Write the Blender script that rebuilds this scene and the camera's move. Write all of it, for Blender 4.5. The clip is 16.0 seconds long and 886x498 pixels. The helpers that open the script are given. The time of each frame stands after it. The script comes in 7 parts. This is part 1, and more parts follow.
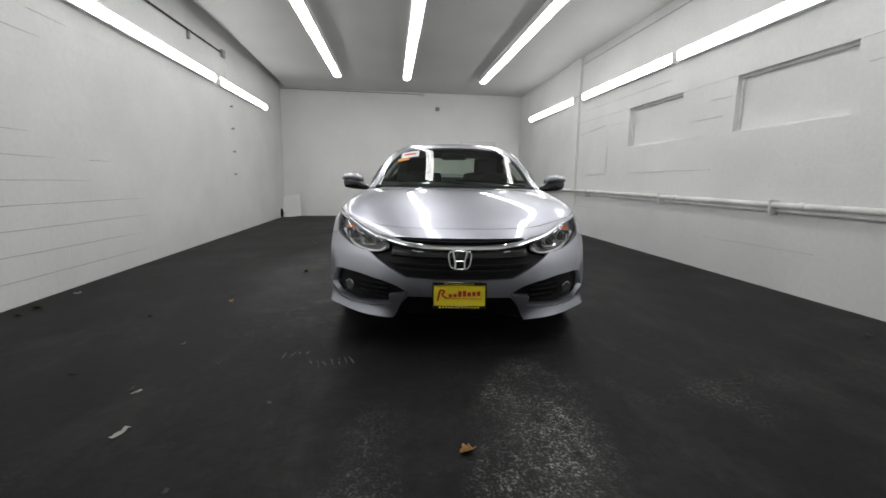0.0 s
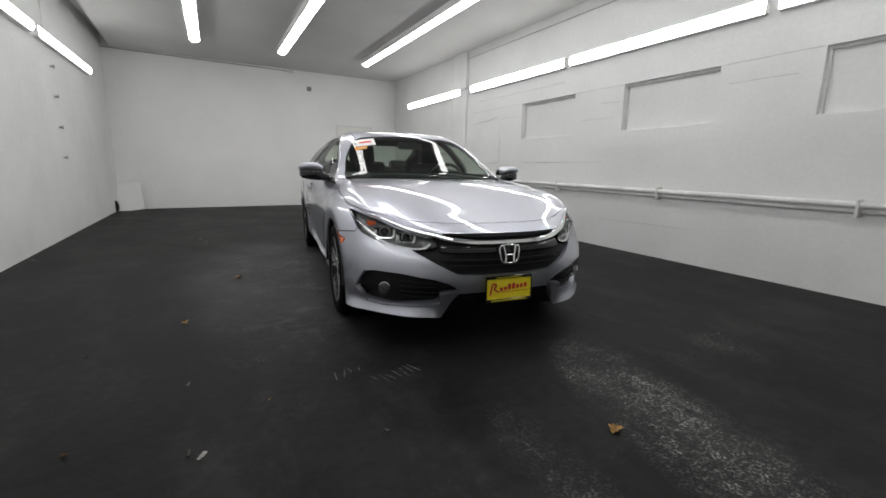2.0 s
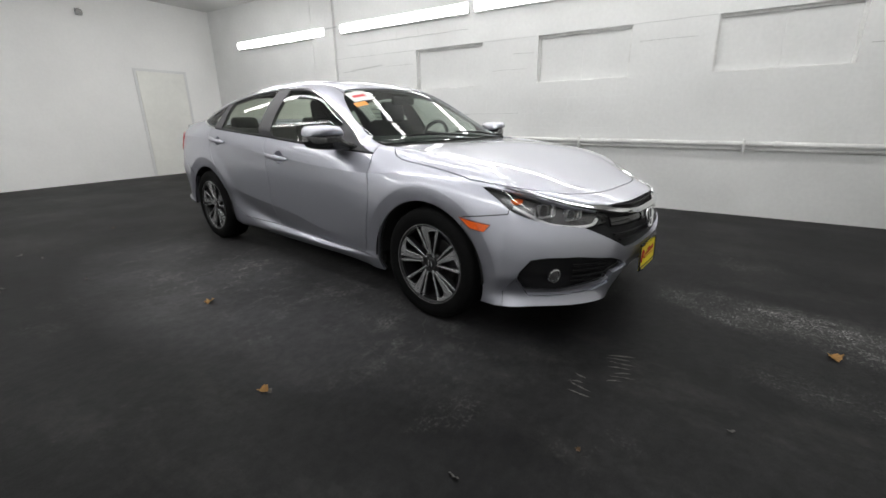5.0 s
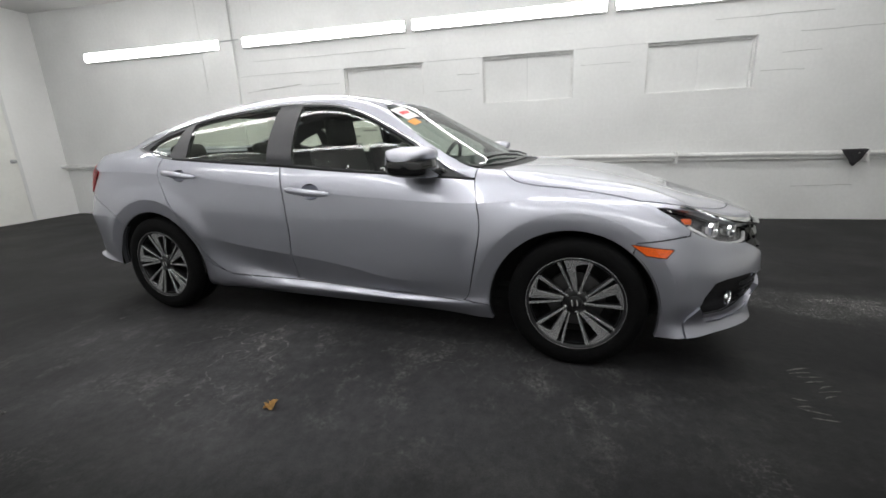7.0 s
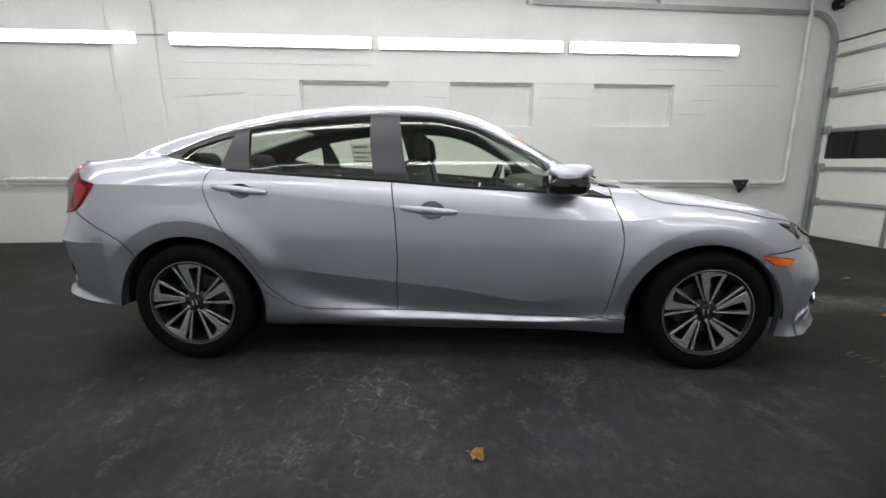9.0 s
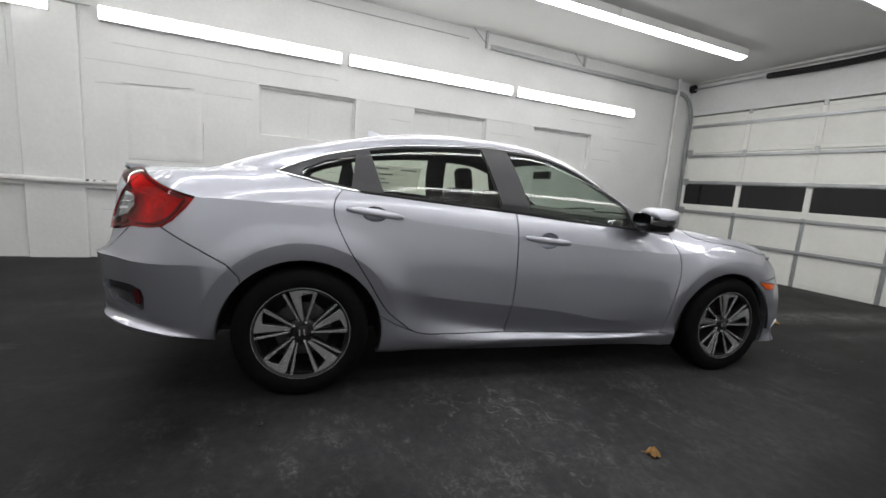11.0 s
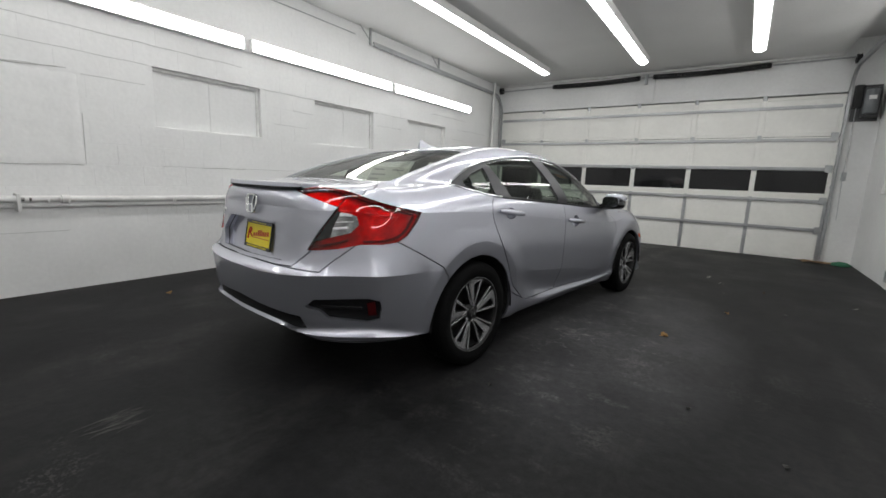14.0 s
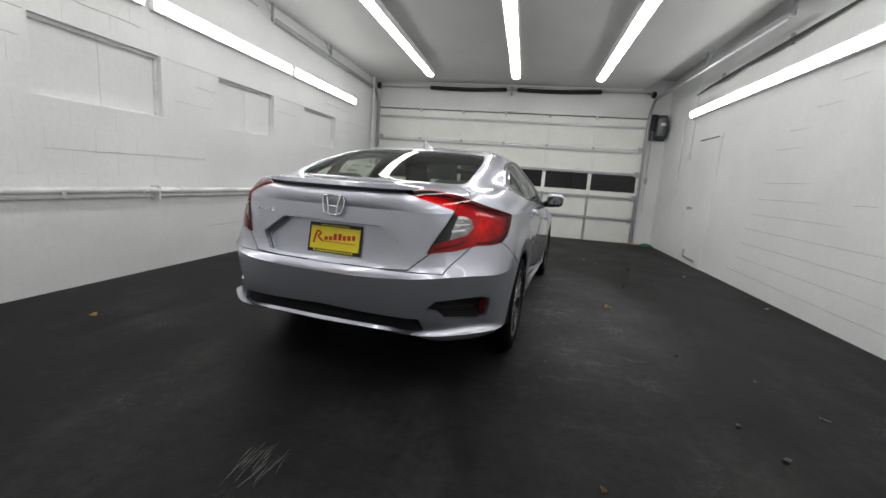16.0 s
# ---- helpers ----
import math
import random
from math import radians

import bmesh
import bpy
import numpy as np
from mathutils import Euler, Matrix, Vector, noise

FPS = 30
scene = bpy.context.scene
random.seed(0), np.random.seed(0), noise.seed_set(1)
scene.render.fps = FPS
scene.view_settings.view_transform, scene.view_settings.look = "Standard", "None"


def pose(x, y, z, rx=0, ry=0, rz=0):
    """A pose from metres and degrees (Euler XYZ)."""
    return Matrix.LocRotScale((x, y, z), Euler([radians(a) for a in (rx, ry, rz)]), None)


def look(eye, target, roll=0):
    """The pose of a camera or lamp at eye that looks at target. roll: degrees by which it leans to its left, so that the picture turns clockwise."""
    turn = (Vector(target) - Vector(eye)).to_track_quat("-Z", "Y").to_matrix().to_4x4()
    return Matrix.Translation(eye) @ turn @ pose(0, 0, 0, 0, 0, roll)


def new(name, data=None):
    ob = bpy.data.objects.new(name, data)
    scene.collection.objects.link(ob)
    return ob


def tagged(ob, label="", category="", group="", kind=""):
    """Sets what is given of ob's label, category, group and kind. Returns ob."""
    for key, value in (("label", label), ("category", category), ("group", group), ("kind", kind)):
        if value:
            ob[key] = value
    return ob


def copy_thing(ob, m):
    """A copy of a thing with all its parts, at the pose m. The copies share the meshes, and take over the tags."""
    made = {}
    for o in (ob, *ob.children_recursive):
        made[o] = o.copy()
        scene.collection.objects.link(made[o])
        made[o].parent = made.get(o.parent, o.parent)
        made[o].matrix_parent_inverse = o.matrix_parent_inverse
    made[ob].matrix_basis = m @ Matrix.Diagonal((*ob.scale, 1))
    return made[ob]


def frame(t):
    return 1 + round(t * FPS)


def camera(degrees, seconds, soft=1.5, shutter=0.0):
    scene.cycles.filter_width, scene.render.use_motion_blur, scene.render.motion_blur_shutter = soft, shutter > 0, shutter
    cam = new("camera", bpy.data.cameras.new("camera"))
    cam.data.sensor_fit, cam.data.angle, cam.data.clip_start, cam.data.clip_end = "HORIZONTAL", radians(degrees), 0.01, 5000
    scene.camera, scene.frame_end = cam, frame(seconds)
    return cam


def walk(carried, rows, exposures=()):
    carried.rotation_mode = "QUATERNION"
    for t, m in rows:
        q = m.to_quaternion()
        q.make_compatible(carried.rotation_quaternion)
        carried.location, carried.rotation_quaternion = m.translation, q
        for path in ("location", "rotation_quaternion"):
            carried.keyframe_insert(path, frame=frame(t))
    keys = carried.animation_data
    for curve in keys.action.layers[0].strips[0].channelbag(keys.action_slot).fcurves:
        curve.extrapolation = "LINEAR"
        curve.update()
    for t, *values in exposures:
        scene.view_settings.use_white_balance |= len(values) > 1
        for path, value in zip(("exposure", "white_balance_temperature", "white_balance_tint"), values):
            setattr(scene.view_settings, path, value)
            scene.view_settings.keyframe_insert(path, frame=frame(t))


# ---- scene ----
cam = camera(93.5, 16.0, soft=1.6)
# the floor falls gently to the garage door; the building is level
SLOPE = 0.75
LEVEL = pose(0, 0, 0, SLOPE, 0, 0)
PATH = [
    (0, (-0.41, -4.606, 1.026), (-0.134, -2.654, 0.691), 0.7),
    (0.5, (-0.679, -4.596, 1.031), (-0.193, -2.682, 0.712), 0.9),
    (1, (-0.93, -4.444, 1.034), (-0.324, -2.579, 0.642), 1.5),
    (1.5, (-1.208, -4.302, 1.034), (-0.423, -2.505, 0.643), 2.0),
    (2, (-1.521, -4.166, 1.059), (-0.531, -2.473, 0.667), 1.3),
    (2.5, (-1.772, -3.926, 1.064), (-0.678, -2.317, 0.602), 2.6),
    (3, (-2.075, -3.696, 1.076), (-0.83, -2.215, 0.569), 0.6),
    (3.2, (-2.163, -3.604, 1.09), (-0.869, -2.167, 0.579), 0.9),
    (5.3, (-2.593, -2.301, 1.104), (-0.918, -1.381, 0.512), -0.9),
    (5.5, (-2.616, -2.159, 1.101), (-0.911, -1.287, 0.526), -1.3),
    (6, (-2.677, -1.798, 1.097), (-0.899, -1.053, 0.565), -1.3),
    (6.5, (-2.629, -1.454, 1.095), (-0.795, -0.867, 0.553), -0.7),
    (7, (-2.653, -1.072, 1.094), (-0.76, -0.672, 0.587), -1.7),
    (7.5, (-2.633, -0.722, 1.079), (-0.712, -0.454, 0.592), -1.5),
    (8, (-2.592, -0.4, 1.083), (-0.657, -0.276, 0.592), -0.7),
    (8.5, (-2.625, -0.036, 1.077), (-0.673, -0.058, 0.645), -0.8),
    (9, (-2.606, 0.269, 1.068), (-0.658, 0.068, 0.663), 0.4),
    (9.5, (-2.585, 0.599, 1.077), (-0.661, 0.229, 0.677), 1.1),
    (10, (-2.576, 0.951, 1.091), (-0.673, 0.45, 0.738), 1.0),
    (10.2, (-2.546, 1.081, 1.083), (-0.655, 0.523, 0.748), 2.0),
    (12.3, (-2.136, 2.507, 1.106), (-0.574, 1.302, 0.78), 3.8),
    (12.5, (-2.101, 2.645, 1.112), (-0.569, 1.409, 0.761), 3.1),
    (13, (-1.915, 2.917, 1.097), (-0.558, 1.49, 0.747), 3.0),
    (13.5, (-1.731, 3.218, 1.105), (-0.502, 1.672, 0.783), 2.6),
    (14, (-1.534, 3.525, 1.11), (-0.439, 1.883, 0.789), 2.4),
    (14.5, (-1.253, 3.728, 1.106), (-0.324, 1.988, 0.776), 1.9),
    (15, (-0.97, 3.965, 1.102), (-0.224, 2.134, 0.799), 3.3),
    (15.5, (-0.66, 4.102, 1.094), (-0.128, 2.196, 0.802), 3.2),
    (16, (-0.291, 4.202, 1.102), (0.035, 2.255, 0.786), 4.2),
]
walk(cam, [(t, LEVEL @ look(eye, target, roll)) for t, eye, target, roll in PATH],
     exposures=((0, -.04), (3.0, -.04), (5.5, .38), (7.0, .38), (9.0, .32), (10.0, .25), (12.5, .06), (16, .08)))

# ---- light ----
world = bpy.data.worlds.new("night")
world.use_nodes = True
world.node_tree.nodes["Background"].inputs[0].default_value = (0.01, 0.011, 0.013, 1)
world.node_tree.nodes["Background"].inputs[1].default_value = 0.2
scene.world = world
scene.view_settings.exposure = 0.0
TUBE = 11.5        # brightness of the ceiling lamps' lenses
WALL_TUBE = 10.0  # and of the newer lamps on the walls


# ---- materials ----
def material(name, colour, rough=0.5, metal=0.0, grain=0.0, grain_size=40.0, stain=0.0, stain_size=2.0, bump=0.0, bump_size=60.0,
             coat=0.0, emit=0.0, vary=0.0, spec=0.5, placed=False):
    m = bpy.data.materials.new(name)
    m.use_nodes = True
    t = m.node_tree
    b = t.nodes["Principled BSDF"]
    b.inputs["Roughness"].default_value = rough
    b.inputs["Metallic"].default_value = metal
    b.inputs["Coat Weight"].default_value = coat
    b.inputs["Coat Roughness"].default_value = 0.03
    b.inputs["Specular IOR Level"].default_value = spec
    co = t.nodes.new("ShaderNodeNewGeometry" if placed else "ShaderNodeTexCoord")
    base = t.nodes.new("ShaderNodeRGB")
    base.outputs[0].default_value = (*colour, 1)
    out = base.outputs[0]

    def scale_by(out, fac_socket, low, high):
        r = t.nodes.new("ShaderNodeMapRange")
        r.inputs["From Min"].default_value, r.inputs["From Max"].default_value = 0.3, 0.7
        r.inputs["To Min"].default_value, r.inputs["To Max"].default_value = low, high
        t.links.new(fac_socket, r.inputs["Value"])
        x = t.nodes.new("ShaderNodeMix")
        x.data_type, x.blend_type = "RGBA", "MULTIPLY"
        x.inputs[0].default_value = 1.0
        t.links.new(out, x.inputs[6])
        t.links.new(r.outputs[0], x.inputs[7])
        return x.outputs[2]

    def noise_tex(size, detail=4.0):
        n = t.nodes.new("ShaderNodeTexNoise")
        n.inputs["Scale"].default_value, n.inputs["Detail"].default_value = size, detail
        t.links.new(co.outputs["Position" if placed else "Object"], n.inputs["Vector"])
        return n.outputs["Fac"]

    if grain:
        out = scale_by(out, noise_tex(grain_size, 3.0), 1 - grain, 1 + grain)
    if stain:
        out = scale_by(out, noise_tex(stain_size, 6.0), 1 - stain, 1 + stain)
    if vary:
        info = t.nodes.new("ShaderNodeObjectInfo")
        out = scale_by(out, info.outputs["Random"], 1 - vary, 1 + vary)
    t.links.new(out, b.inputs["Base Color"])
    if bump:
        n = t.nodes.new("ShaderNodeBump")
        n.inputs["Strength"].default_value = bump
        n.inputs["Distance"].default_value = 0.01
        t.links.new(noise_tex(bump_size, 5.0), n.inputs["Height"])
        t.links.new(n.outputs[0], b.inputs["Normal"])
    if emit:
        b.inputs["Emission Color"].default_value = (*colour, 1)
        b.inputs["Emission Strength"].default_value = emit
    return m


def floor_material():
    """Black-coated concrete: worn grey scuffs, tyre dirt, a satin sheen."""
    m = bpy.data.materials.new("black_floor_coating")
    m.use_nodes = True
    t = m.node_tree
    b = t.nodes["Principled BSDF"]
    co = t.nodes.new("ShaderNodeTexCoord")

    def tex(size, detail, rough=0.6, stretch=(1, 1, 1)):
        mp = t.nodes.new("ShaderNodeMapping")
        mp.inputs["Scale"].default_value = stretch
        t.links.new(co.outputs["Object"], mp.inputs[0])
        n = t.nodes.new("ShaderNodeTexNoise")
        n.inputs["Scale"].default_value, n.inputs["Detail"].default_value, n.inputs["Roughness"].default_value = size, detail, rough
        t.links.new(mp.outputs[0], n.inputs["Vector"])
        return n.outputs["Fac"]

    def ramp(src, a, z, lo=0.0, hi=1.0):
        r = t.nodes.new("ShaderNodeMapRange")
        for k, v in (("From Min", a), ("From Max", z), ("To Min", lo), ("To Max", hi)):
            r.inputs[k].default_value = v
        t.links.new(src, r.inputs["Value"])
        return r.outputs[0]

    def math_node(op, a, c):
        n = t.nodes.new("ShaderNodeMath")
        n.operation = op
        for i, v in enumerate((a, c)):
            if isinstance(v, float):
                n.inputs[i].default_value = v
            else:
                t.links.new(v, n.inputs[i])
        return n.outputs[0]

    def mix(fac, a, c):
        x = t.nodes.new("ShaderNodeMix")
        x.data_type = "RGBA"
        t.links.new(fac, x.inputs[0])
        for k, v in ((6, a), (7, c)):
            if isinstance(v, tuple):
                x.inputs[k].default_value = (*v, 1)
            else:
                t.links.new(v, x.inputs[k])
        return x.outputs[2]

    sep = t.nodes.new("ShaderNodeSeparateXYZ")
    t.links.new(co.outputs["Object"], sep.inputs[0])
    X, Y = sep.outputs["X"], sep.outputs["Y"]

    def stripe(x0, y0, lean, wide, y1, y2):
        """A worn wheel track: soft band about a line, between two ends."""
        off = math_node("SUBTRACT", math_node("SUBTRACT", X, x0), math_node("MULTIPLY", math_node("SUBTRACT", Y, y0), lean))
        band = ramp(math_node("ABSOLUTE", off, 0.0), wide * 1.25, wide * 0.2)
        return math_node("MULTIPLY", band, math_node("MULTIPLY", ramp(Y, y1, y1 + 0.5), ramp(Y, y2, y2 - 0.35)))

    broad = ramp(tex(1.1, 9, 0.68), 0.37, 0.66)
    col = mix(broad, (0.0072, 0.0072, 0.0077), (0.0215, 0.0214, 0.0218))
    smear = ramp(tex(1.6, 8, 0.72, (1.0, 0.4, 1.0)), 0.50, 0.74)
    col = mix(math_node("MULTIPLY", smear, 0.48), col, (0.055, 0.053, 0.051))
    # a dusty area beside the car, trodden and wiped
    ex = math_node("DIVIDE", math_node("SUBTRACT", X, -0.90), 0.90)
    ey = math_node("DIVIDE", math_node("SUBTRACT", Y, 0.0), 2.0)
    dusty = ramp(math_node("ADD", math_node("MULTIPLY", ex, ex), math_node("MULTIPLY", ey, ey)), 1.1, 0.25)
    film = ramp(tex(1.7, 5, 0.55, (0.9, 1.0, 1.0)), 0.10, 0.85)
    col = mix(math_node("MULTIPLY", dusty, film), col, (0.064, 0.064, 0.067))
    wipe = math_node("MULTIPLY", ramp(tex(4.5, 7, 0.7, (0.8, 1.1, 1.0)), 0.52, 0.67), ramp(tex(45.0, 5, 0.75), 0.42, 0.62))
    near_car = ramp(math_node("ABSOLUTE", math_node("SUBTRACT", X, -0.85), 0.0), 0.75, 0.1)
    wipe = math_node("MULTIPLY", math_node("MULTIPLY", wipe, near_car), math_node("MULTIPLY", ramp(Y, -2.2, -1.0), ramp(Y, 2.6, 1.2)))
    col = mix(math_node("MULTIPLY", wipe, 0.5), col, (0.24, 0.235, 0.225))
    # worn wheel tracks in front of the car show the grey aggregate through a speckle
    speck = math_node("MULTIPLY", ramp(tex(80.0, 4, 0.7), 0.49, 0.58), ramp(tex(24.0, 4, 0.7), 0.38, 0.56))
    blot = math_node("MULTIPLY", ramp(tex(2.4, 8, 0.75), 0.43, 0.60), ramp(tex(9.0, 7, 0.75, (1.6, 0.5, 1.0)), 0.36, 0.58))
    track = math_node("ADD", stripe(0.36, -2.5, 0.24, 0.26, -6.2, -2.35), math_node("MULTIPLY", stripe(-0.42, -2.74, 0.14, 0.13, -6.2, -2.75), 0.38))
    track = math_node("MULTIPLY", math_node("MULTIPLY", track, math_node("ADD", math_node("MULTIPLY", blot, 0.88), 0.12)), math_node("ADD", math_node("MULTIPLY", speck, 0.95), 0.07))
    col = mix(math_node("MINIMUM", track, 1.0), col, (0.47, 0.465, 0.45))
    # scrapes: broken thin lines beside the car
    ridge = ramp(math_node("ABSOLUTE", math_node("SUBTRACT", tex(2.6, 3, 0.6), 0.5), 0.0), 0.012, 0.003)
    patch = ramp(tex(1.3, 4, 0.6), 0.44, 0.58)
    scrape = math_node("MULTIPLY", math_node("MULTIPLY", math_node("MULTIPLY", ridge, patch), ramp(tex(30.0, 4), 0.42, 0.6)), math_node("MULTIPLY", near_car, math_node("MULTIPLY", ramp(Y, -1.9, -0.9), ramp(Y, 1.3, 0.7))))
    col = mix(math_node("MULTIPLY", scrape, 0.6), col, (0.22, 0.216, 0.205))
    worn = math_node("MULTIPLY", ramp(tex(0.9, 6, 0.65), 0.56, 0.70), ramp(tex(55.0, 4, 0.7), 0.5, 0.62))
    col = mix(math_node("MULTIPLY", worn, 0.6), col, (0.15, 0.146, 0.14))
    grit = t.nodes.new("ShaderNodeMix")
    grit.data_type, grit.blend_type = "RGBA", "MULTIPLY"
    grit.inputs[0].default_value = 1.0
    t.links.new(col, grit.inputs[6])
    t.links.new(math_node("MULTIPLY", ramp(tex(190.0, 3, 0.7), 0.35, 0.65, 0.84, 1.16), ramp(tex(17.0, 6, 0.7), 0.35, 0.65, 0.80, 1.2)), grit.inputs[7])
    t.links.new(grit.outputs[2], b.inputs["Base Color"])
    b.inputs["Specular IOR Level"].default_value = 0.07
    t.links.new(ramp(tex(1.1, 6), 0.3, 0.7, 0.42, 0.6), b.inputs["Roughness"])
    bump = t.nodes.new("ShaderNodeBump")
    bump.inputs["Strength"].default_value, bump.inputs["Distance"].default_value = 0.25, 0.006
    t.links.new(tex(28.0, 8, 0.7), bump.inputs["Height"])
    t.links.new(bump.outputs[0], b.inputs["Normal"])
    return m


def glass_material(name, tint, rough=0.0):
    """Thin tinted pane: the tint of what lies behind, under a sharp reflection."""
    m = bpy.data.materials.new(name)
    m.use_nodes = True
    t = m.node_tree
    t.nodes.remove(t.nodes["Principled BSDF"])
    out = t.nodes["Material Output"]
    clear, gloss, mix, face, power, fr = (t.nodes.new("ShaderNode" + k) for k in ("BsdfTransparent", "BsdfGlossy", "MixShader", "LayerWeight", "Math", "MapRange"))
    clear.inputs[0].default_value = (*tint, 1)
    gloss.inputs["Roughness"].default_value = rough
    face.inputs["Blend"].default_value = 0.5
    power.operation = "POWER"
    power.inputs[1].default_value = 5.5
    fr.inputs["To Min"].default_value, fr.inputs["To Max"].default_value = 0.05, 0.9
    t.links.new(face.outputs["Facing"], power.inputs[0])
    t.links.new(power.outputs[0], fr.inputs["Value"])
    t.links.new(fr.outputs[0], mix.inputs[0])
    t.links.new(clear.outputs[0], mix.inputs[1])
    t.links.new(gloss.outputs[0], mix.inputs[2])
    t.links.new(mix.outputs[0], out.inputs[0])
    return m


WALL = material("white_painted_block", (0.745, 0.75, 0.745), 0.6, grain=0.025, grain_size=25, stain=0.06, stain_size=1.1, bump=0.14, bump_size=32, placed=True)
BACKWALL = material("smooth_white_wall_paint", (0.86, 0.86, 0.85), 0.5, grain=0.015, grain_size=25, stain=0.04, stain_size=0.9, bump=0.06, bump_size=20, placed=True)
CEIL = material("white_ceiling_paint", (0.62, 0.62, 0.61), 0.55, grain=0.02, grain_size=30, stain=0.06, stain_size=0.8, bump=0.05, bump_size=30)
FLOOR = floor_material()
DOORPANEL = material("cream_painted_steel", (0.83, 0.83, 0.79), 0.45, grain=0.02, grain_size=15, stain=0.05, stain_size=1.5)
GALV = material("galvanised_steel", (0.42, 0.43, 0.44), 0.42, 0.85, grain=0.1, grain_size=30, stain=0.1, stain_size=4)
BLACKIRON = material("black_oiled_spring_steel", (0.018, 0.018, 0.019), 0.45, 0.3, grain=0.1, grain_size=60)
PIPEPAINT = material("white_painted_pipe", (0.7, 0.7, 0.69), 0.4, grain=0.05, grain_size=30, stain=0.16, stain_size=3.5, bump=0.15, bump_size=50)
HOUSING = material("white_enamelled_steel", (0.78, 0.78, 0.77), 0.35, grain=0.02)
LENS = material("glowing_fluorescent_lens", (1.0, 0.997, 0.985), 0.4, emit=TUBE)
WALL_LENS = material("glowing_wall_lamp_lens", (1.0, 0.997, 0.985), 0.4, emit=WALL_TUBE)
NIGHTGLASS = material("black_night_glass", (0.006, 0.006, 0.007), 0.08)


# ---- mesh helpers ----
def mesh_of(name, bm, mat, smooth=None):
    me = bpy.data.meshes.new(name)
    bm.to_mesh(me)
    bm.free()
    for mm in (mat if isinstance(mat, (list, tuple)) else [mat]):
        me.materials.append(mm)
    if smooth is not None:
        me.polygons.foreach_set("use_smooth", [True] * len(me.polygons))
        if smooth < 180:
            me.set_sharp_from_angle(angle=radians(smooth))
    return me


def part(name, bm, mat, parent, label="", smooth=None):
    ob = new(name, mesh_of(name, bm, mat, smooth))
    ob.parent = parent
    if label:
        ob["label"] = label
    return ob


def thing(name, m, label, category, group="", kind=""):
    ob = new(name)
    ob.empty_display_size = 0.1
    ob.matrix_world = m
    return tagged(ob, label, category, group, kind)


def solid(name, bm, mat, label, category, m=None, kind="", group="", smooth=None):
    ob = new(name, mesh_of(name, bm, mat, smooth))
    if m is not None:
        ob.matrix_world = m
    return tagged(ob, label, category, group, kind)


def add_box(bm, lo, hi, bevel=0.0, seg=1):
    lo, hi = Vector(lo), Vector(hi)
    r = bmesh.ops.create_cube(bm, size=1.0, matrix=Matrix.LocRotScale((lo + hi) / 2, None, hi - lo))
    if bevel:
        es = list({e for v in r["verts"] for e in v.link_edges})
        bmesh.ops.bevel(bm, geom=es, offset=bevel, segments=seg, affect="EDGES", profile=0.5)
    return bm


def box(lo, hi, bevel=0.0, seg=1):
    return add_box(bmesh.new(), lo, hi, bevel, seg)


def add_tube(bm, pts, radius, n=10, closed=False, cap=True):
    """A round bar along points; radius may be a list."""
    pts = [Vector(p) for p in pts]
    rings = []
    side = None
    for i, p in enumerate(pts):
        a = pts[i - 1] if (i or closed) else p
        c = pts[(i + 1) % len(pts)] if (i + 1 < len(pts) or closed) else p
        d = (c - a).normalized()
        if side is None:
            side = d.orthogonal().normalized()
        side = (side - d * side.dot(d)).normalized()
        up = d.cross(side)
        r = radius[i] if isinstance(radius, (list, tuple)) else radius
        rings.append([bm.verts.new(p + (side * math.cos(k * 2 * math.pi / n) + up * math.sin(k * 2 * math.pi / n)) * r) for k in range(n)])
    m = len(rings)
    for i in range(m if closed else m - 1):
        for k in range(n):
            bm.faces.new((rings[i][k], rings[i][(k + 1) % n], rings[(i + 1) % m][(k + 1) % n], rings[(i + 1) % m][k]))
    if cap and not closed:
        bm.faces.new(rings[0][::-1])
        bm.faces.new(rings[-1])
    return bm


def tube(pts, radius, n=10, closed=False):
    return add_tube(bmesh.new(), pts, radius, n, closed)


def add_lathe(bm, profile, n=48, axis="y"):
    """A turned body: profile of (radius, height) round the local axis."""
    rings = []
    for r, h in profile:
        ring = []
        for k in range(n):
            a = 2 * math.pi * k / n
            c, s = r * math.cos(a), r * math.sin(a)
            ring.append(bm.verts.new({"y": (c, h, s), "z": (c, s, h), "x": (h, c, s)}[axis]))
        rings.append(ring)
    for a, c in zip(rings, rings[1:]):
        for k in range(n):
            bm.faces.new((a[k], a[(k + 1) % n], c[(k + 1) % n], c[k]))
    return bm, rings


def add_prism(bm, outline, m, depth, bevel=0.0):
    """An outline in the plane x, y of the pose m, with depth along its z."""
    a = [bm.verts.new(m @ Vector((x, y, 0))) for x, y in outline]
    c = [bm.verts.new(m @ Vector((x, y, depth))) for x, y in outline]
    n = len(a)
    fs = [bm.faces.new(a[::-1]), bm.faces.new(c)]
    fs += [bm.faces.new((a[i], a[(i + 1) % n], c[(i + 1) % n], c[i])) for i in range(n)]
    bmesh.ops.recalc_face_normals(bm, faces=fs)
    if bevel:
        bmesh.ops.bevel(bm, geom=list(fs[1].edges), offset=bevel, segments=2, affect="EDGES")
    return bm


# ---- the garage ----
XR, YB, YG, ZC = 3.32, 6.87, -6.06, 3.335
LEFT = pose(-3.21, 0, 0, 0, 0, -1.8)   # the other long wall stands a little askew; its inner face is x = 0 here


